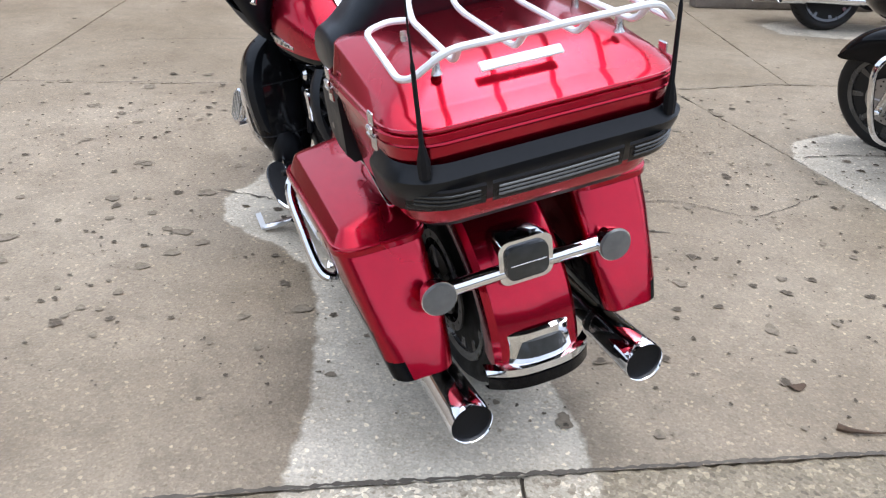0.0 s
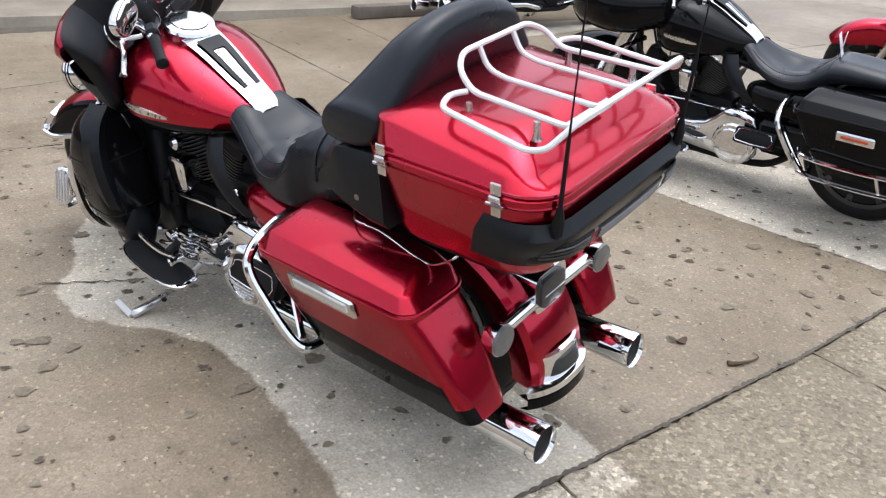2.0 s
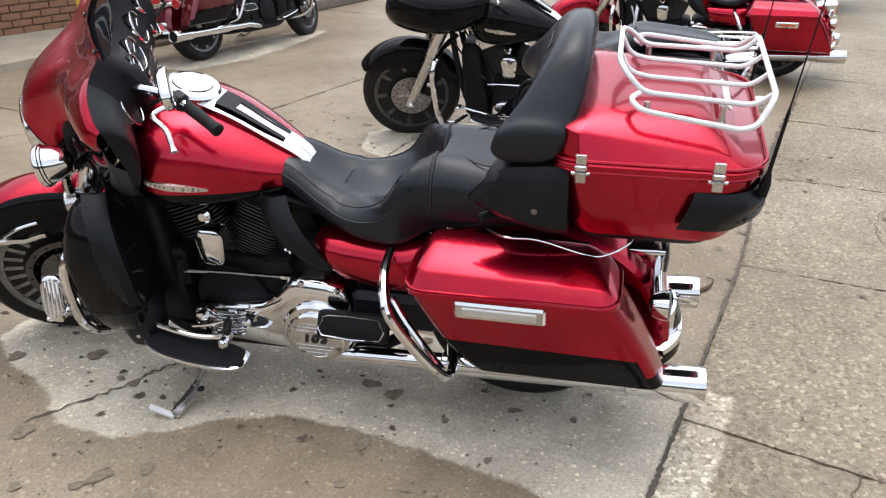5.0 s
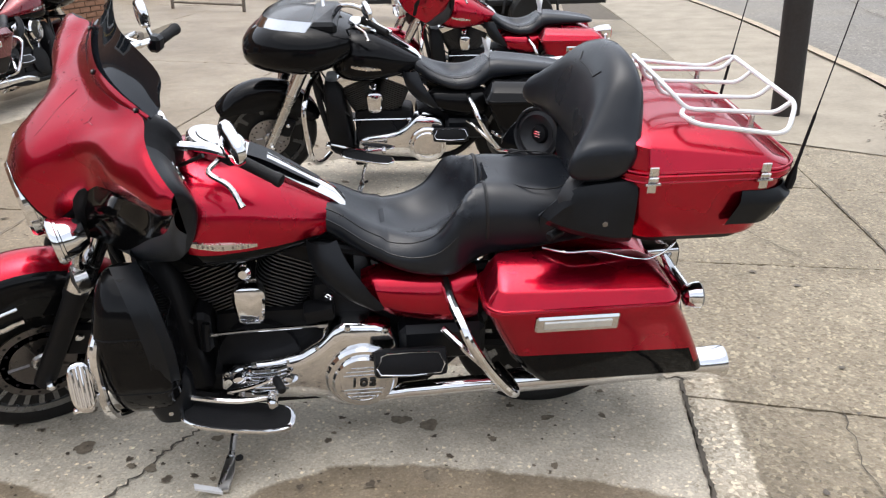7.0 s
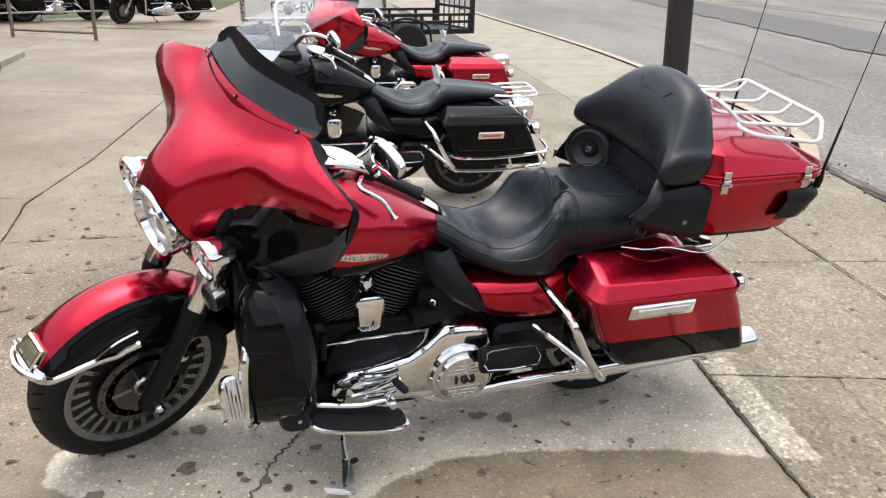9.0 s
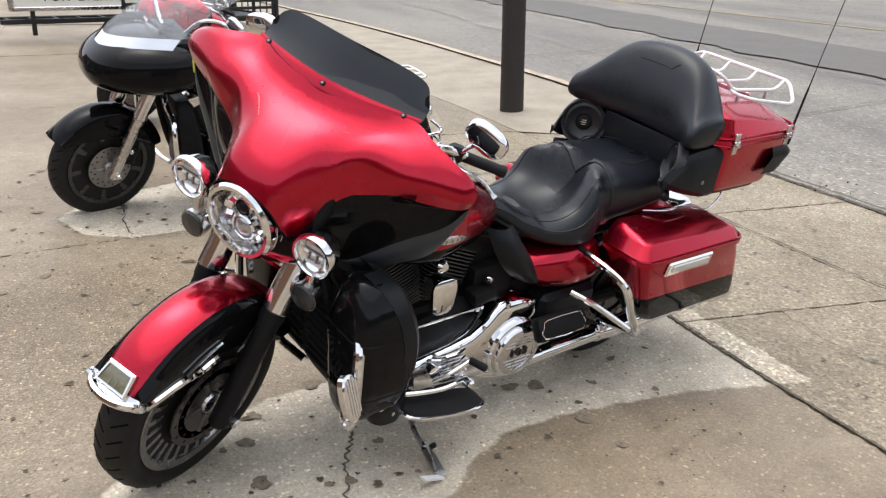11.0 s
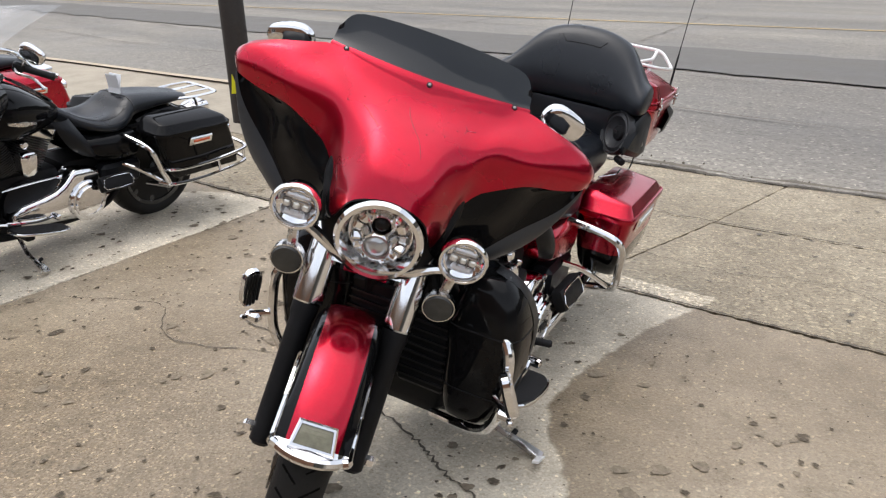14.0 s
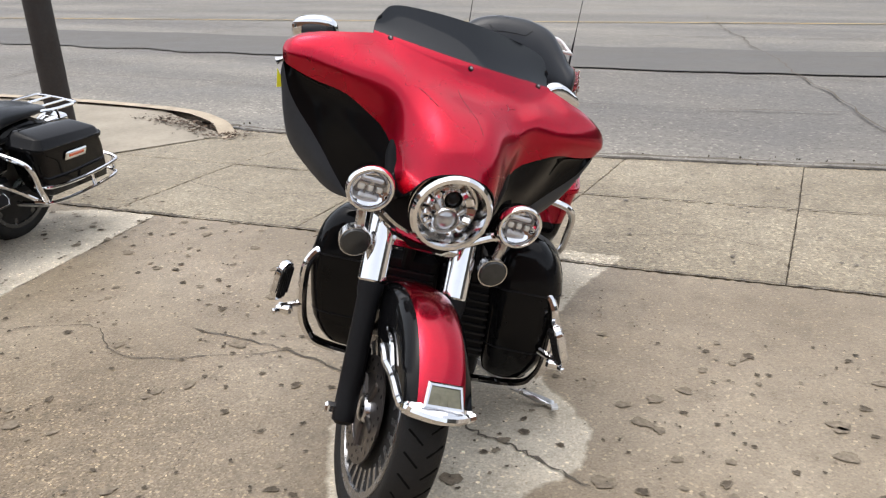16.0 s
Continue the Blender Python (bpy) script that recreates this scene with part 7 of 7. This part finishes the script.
def parked(rear, front, lean=-9.0):
    """The pose of a motorcycle whose wheels touch the ground at these places."""
    dx, dy = front[0] - rear[0], front[1] - rear[1]
    a = math.degrees(math.atan2(-dx, dy))
    h = Vector((dx, dy, 0)).normalized()
    o = Vector((rear[0], rear[1], 0)) - h * AXLE_R.y
    return pose(o.x, o.y, 0, 0, lean, a)


motorcycle(parked((2.78, 2.62), (2.25, 4.18)), "gloss black touring motorcycle with frame fairing and chrome bag rails", BLACK, BLACK, steer=18, front="shark", rails=True, mono=True, tag=True)
motorcycle(parked((5.42, 2.75), (4.85, 4.30)), "red touring motorcycle with smoked screen, price tag on the seat", RED, RED, steer=20, mono=True, tag=True)
motorcycle(parked((3.12, 7.25), (4.62, 7.48)), "dark red touring motorcycle parked beside the brick shop", DARKRED, BLACK, steer=10, front="shark", mono=True)
motorcycle(parked((16.3, 9.4), (15.0, 10.4)), "black cruiser motorcycle far off at the edge of the lot", BLACK, BLACK, steer=10, front="shark", mono=True)

for rear, front in (((15.7, 11.4), (14.9, 12.7)), ((14.8, 12.4), (13.9, 13.6))):
    motorcycle(parked(rear, front), "black motorcycle parked beyond the timber barrier", BLACK, BLACK, steer=12, front="shark", mono=True, group="far motorcycles")

# ---------------------------------------------------------------- pole
bm = bmesh.new()
lathe(bm, [(.115, -.05), (.112, .3), (.11, 1.5), (.105, 4), (.09, 8)], (4.93, .80, .05), (.035, .02, 1), 24)
tagged(part("utility_pole", bm, WOOD), "dark tarred wooden utility pole beside the kerb", "pole")

# ---------------------------------------------------------------- brick shop
shop = tagged(new("wall_shop"), "brown brick shop wall with a white window sill", "brick wall", kind="structure")
WALL_Y, WALL_X1, H0 = 9.56, 8.2, 3.2


def slab_box(name, lo, hi, mat, parent, bev=.004):
    bm = bmesh.new()
    c = [(a + b) / 2 for a, b in zip(lo, hi)]
    box(bm, c, [b - a for a, b in zip(lo, hi)], bev)
    return part(name, bm, mat, parent, smooth=False)


slab_box("wall_core", (-14, WALL_Y + .02, -.05), (2.55, WALL_Y + .3, H0), MORTAR, shop, 0)
slab_box("wall_core", (2.55, WALL_Y + .02, -.05), (7.2, WALL_Y + .3, .80), MORTAR, shop, 0)
slab_box("wall_core", (7.2, WALL_Y + .02, -.05), (WALL_X1 - .02, WALL_Y + .3, H0), MORTAR, shop, 0)
slab_box("wall_core", (2.55, WALL_Y + .02, 2.5), (7.2, WALL_Y + .3, H0), MORTAR, shop, 0)
slab_box("wall_core", (WALL_X1 - .3, WALL_Y + .3, -.05), (WALL_X1 - .02, WALL_Y + 8, H0), MORTAR, shop, 0)
slab_box("roof", (-14, WALL_Y - .1, H0), (WALL_X1 + .1, WALL_Y + 8, H0 + .2), MORTAR, shop, 0)
slab_box("window_glass", (2.55, WALL_Y + .12, .80), (7.2, WALL_Y + .14, 2.5), DARKGLASS, shop, 0)
slab_box("window_sill", (2.5, WALL_Y - .06, .72), (7.25, WALL_Y + .14, .82), SILL, shop)
for x in (2.58, 4.1, 5.65, 7.17):
    slab_box("window_frame", (x - .04, WALL_Y + .06, .82), (x + .04, WALL_Y + .16, 2.5), SILL, shop)
door = tagged(new("door_1"), "pale metal framed glass shop door", "door", kind="structure")
slab_box("pane", (-.72, WALL_Y - .035, .20), (.72, WALL_Y - .025, 2.1), DARKGLASS, door, 0)
for x in (-.80, 0, .80):
    slab_box("door_frame", (x - .055, WALL_Y - .07, .08), (x + .055, WALL_Y - .015, 2.2), SILL, door)
for z in (.08, 2.08):
    slab_box("door_rail", (-.745, WALL_Y - .066, z), (.745, WALL_Y - .018, z + .12), SILL, door)
bm0 = bmesh.new()
box(bm0, (0, 0, 0), (.205, .05, .062), .004)
me_brick = bpy.data.meshes.new("brick")
bm0.to_mesh(me_brick)
bm0.free()
me_brick.materials.append(BRICK)
near, far = [], []
for r in range(12):
    z = .035 + r * .0745
    if z > .72:
        continue
    x = 1.2 + (.108 if r % 2 else 0)
    while x < WALL_X1 - .1:
        (near if 1.6 < x < 8.2 else far).append((x, z))
        x += .216
rnd = random.Random(5)
for k, (x, z) in enumerate(near):
    if k >= 300:
        break
    b = new("brick", me_brick)
    b.parent = shop
    b.matrix_basis = pose(x, WALL_Y + .012 + rnd.uniform(-.003, .003), z)
bm = bmesh.new()
for x, z in near[300:]:
    box(bm, (x, WALL_Y + .012, z), (.205, .05, .062), 0)
for r in range(42):
    z = .035 + r * .0745
    x = -14 + (.108 if r % 2 else 0)
    while x < WALL_X1 - .1:
        if (x < 1.2 or z > .75) and not (2.44 < x < 7.3 and .68 < z < 2.55):
            if x > -2 or r % 1 == 0:
                box(bm, (x, WALL_Y + .012, z), (.205, .05, .062), 0)
        x += .216
    y = WALL_Y + .12
    while y < WALL_Y + 3:
        box(bm, (WALL_X1 - .03, y, z), (.05, .205, .062), 0)
        y += .216
tagged(part("brickwork", bm, BRICK, shop, smooth=False), kind="stuff")
# raised walk in front of the shop
bm = bmesh.new()
yk = lambda x: 8.22 + .10 * (x - 1.7) * .5
pts = [(-14, 7.4), (1.7, 8.20), (5, 8.55), (8.0, 8.95), (9.2, 9.3)]
skin(bm, [[Vector((x, y - .02, -.02)) for x, y in pts], [Vector((x, y, .07)) for x, y in pts], [Vector((x, y + .12, .078)) for x, y in pts], [Vector((x, WALL_Y + .4, .08)) for x, y in pts]], wrap=False)
tagged(part("pavement_shop", bm, WALK), "raised concrete walk along the shop", "pavement", kind="structure")
for (x0, y0, x1, y1) in ((2.2, 8.02, 4.0, 8.30), (5.9, 8.6, 7.7, 8.85)):
    bm = bmesh.new()
    d = Vector((x1 - x0, y1 - y0, 0))
    box(bm, ((x0 + x1) / 2, (y0 + y1) / 2, .065), (d.length, .16, .13), .03, Matrix.Rotation(math.atan2(d.y, d.x), 3, 'Z'), seg=2)
    tagged(part("parking_block", bm, WEATHERED), "weathered grey parking block before the shop walk", "parking block", "parking blocks")
bm = bmesh.new()
tube(bm, [(2.86, 8.7, .22), (2.86, 8.72, .6), (2.87, 8.75, 2.2)], .022, 8, 3)
post = tagged(part("yellow_prop", bm, STRAP), "yellow prop with a black caster before the shop", "prop")
bm = bmesh.new()
lathe(bm, [(.03, -.015), (.05, -.012), (.05, .012), (.03, .015)], (2.86, 8.7, .13), (1, 0, 0), 16)
box(bm, (2.86, 8.7, .19), (.05, .06, .09), .01)
part("caster", bm, MATTE, post)

# ---------------------------------------------------------------- far end of the lot
fence = thing("timber_barrier", Matrix(), "weathered grey timber barrier frame across the lot", "barrier")
for x, y in ((11.8, 10.95), (11.57, 9.34)):
    bm = bmesh.new()
    box(bm, (x, y, .55), (.05, .05, 1.1), .006)
    part("post", bm, WEATHERED, fence)
for z in (.12, 1.0):
    bm = bmesh.new()
    tube(bm, [(11.8, 10.95, z), (11.57, 9.34, z)], .022, 6, 1)
    part("rail", bm, WEATHERED, fence)

# sign on a trailer
sign = thing("sign_trailer", Matrix.Translation((11.33, 5.44, 0)) @ Matrix.Rotation(radians(-66), 4, 'Z'), "white letter board sign on a low steel trailer", "sign")
bm = bmesh.new()
box(bm, (0, 0, 1.0), (2.3, .10, 1.0), .01)
part("board", bm, SIGNWHITE, sign)
bm = bmesh.new()
for z in (.48, 1.52):
    box(bm, (0, -.01, z), (2.4, .14, .06), .01)
for x in (-1.18, 1.18):
    box(bm, (x, -.01, 1.0), (.06, .14, 1.1), .01)
part("board_frame", bm, DULL, sign)
words("FOR  EVERYONE", .24, Matrix.Translation((-.02, -.054, .66)) @ Matrix.Rotation(radians(90), 4, 'X') @ Matrix.Diagonal((.82, 1, 1, 1)), PRINT, "lettering", sign, "black letters reading FOR EVERYONE")
bm = bmesh.new()
for k in range(11):
    box(bm, (-1.02 + k * .205, -.054, 1.05), (.13 if k % 3 else .18, .004, .20), 0)
part("letter_bars", bm, PRINT, sign)
bm = bmesh.new()
box(bm, (0, -.052, 1.37), (2.2, .004, .16), 0)
part("board_band", bm, SIGNYELLOW, sign)
bm = bmesh.new()
for x in (-.9, .9):
    box(bm, (x, 0, .30), (.06, .06, .4), .005)
box(bm, (0, 0, .30), (2.7, .08, .07), .01)
box(bm, (0, .5, .30), (2.7, .08, .07), .01)
for k in range(8):
    box(bm, (-1.2 + k * .34, .25, .30), (.04, .5, .05), 0)
part("chassis", bm, TRAILERBLACK, sign)

# utility trailer with a raised ramp gate
tr = thing("utility_trailer", Matrix.Translation((9.82, 4.06, 0)) @ Matrix.Rotation(radians(-60), 4, 'Z'), "black open utility trailer with a mesh ramp gate", "trailer")
bm = bmesh.new()
for z in (.50, .62, .72):
    for y in (-.6, .6):
        box(bm, (.24, y, z), (1.7, .04, .04), .004)
for x in (-.6, -.15, .3, .75, 1.07):
    for y in (-.6, .6):
        box(bm, (x, y, .60), (.04, .04, .26), .004)
box(bm, (.24, 0, .47), (1.7, 1.2, .05), .005)
part("body", bm, TRAILERBLACK, tr)
bm = bmesh.new()
for y in (-.6, .6):
    box(bm, (1.12, y, .95), (.05, .05, 1.0), .004)
for z in (.5, .8, 1.1, 1.43):
    box(bm, (1.12, 0, z), (.04, 1.2, .04), .004)
for k in range(7):
    box(bm, (1.12, -.52 + k * .173, .95), (.014, .014, .95), 0)
part("ramp_gate", bm, TRAILERBLACK, tr)
for y in (-.72, .72):
    bm = bmesh.new()
    lathe(bm, [(.17, -.08), (.28, -.09), (.31, -.06), (.31, .06), (.28, .09), (.17, .08)], (0, y, .31), (0, 1, 0), 28)
    ty = part("tyre", bm, RUBBER, tr)
    bm = bmesh.new()
    lathe(bm, [(.175, -.05), (.17, .05), (.10, .03), (.06, .06), (.001, .065)], (0, y, .31), (0, math.copysign(1, y), 0), 24)
    part("rim", bm, WHITE, ty)
    bm = bmesh.new()
    tube(bm, [(-.40, y, .35), (-.33, y, .58), (0, y, .68), (.33, y, .58), (.40, y, .35)], .02, 6, 4)
    part("mudguard", bm, TRAILERBLACK, tr)

# grass strip and a low pale building at the far edge
bm = bmesh.new()
skin(bm, [[Vector((13.9, 13.2, .01)), Vector((20, 9.9, .01)), Vector((40, 13, .01))], [Vector((14.5, 16, .02)), Vector((22, 12, .02)), Vector((42, 16, .02))]], wrap=False)
tagged(part("grass_strip", bm, GRASS), "dull green grass strip at the far edge of the lot", "grass", kind="structure")
far_b = tagged(new("wall_far"), "low pale pink sided building beyond the grass", "building", kind="structure")
bm = bmesh.new()
box(bm, (28, 19, 1.7), (20, 5, 3.4), .01, Matrix.Rotation(radians(-25), 3, 'Z'))
for k in range(40):
    p = Matrix.Rotation(radians(-25), 3, 'Z') @ Vector((-9.8 + k * .5, -2.52, 0))
    box(bm, (28 + p.x, 19 + p.y, 1.7), (.04, .04, 3.3), 0)
part("siding", bm, PINKWALL, far_b, smooth=False)
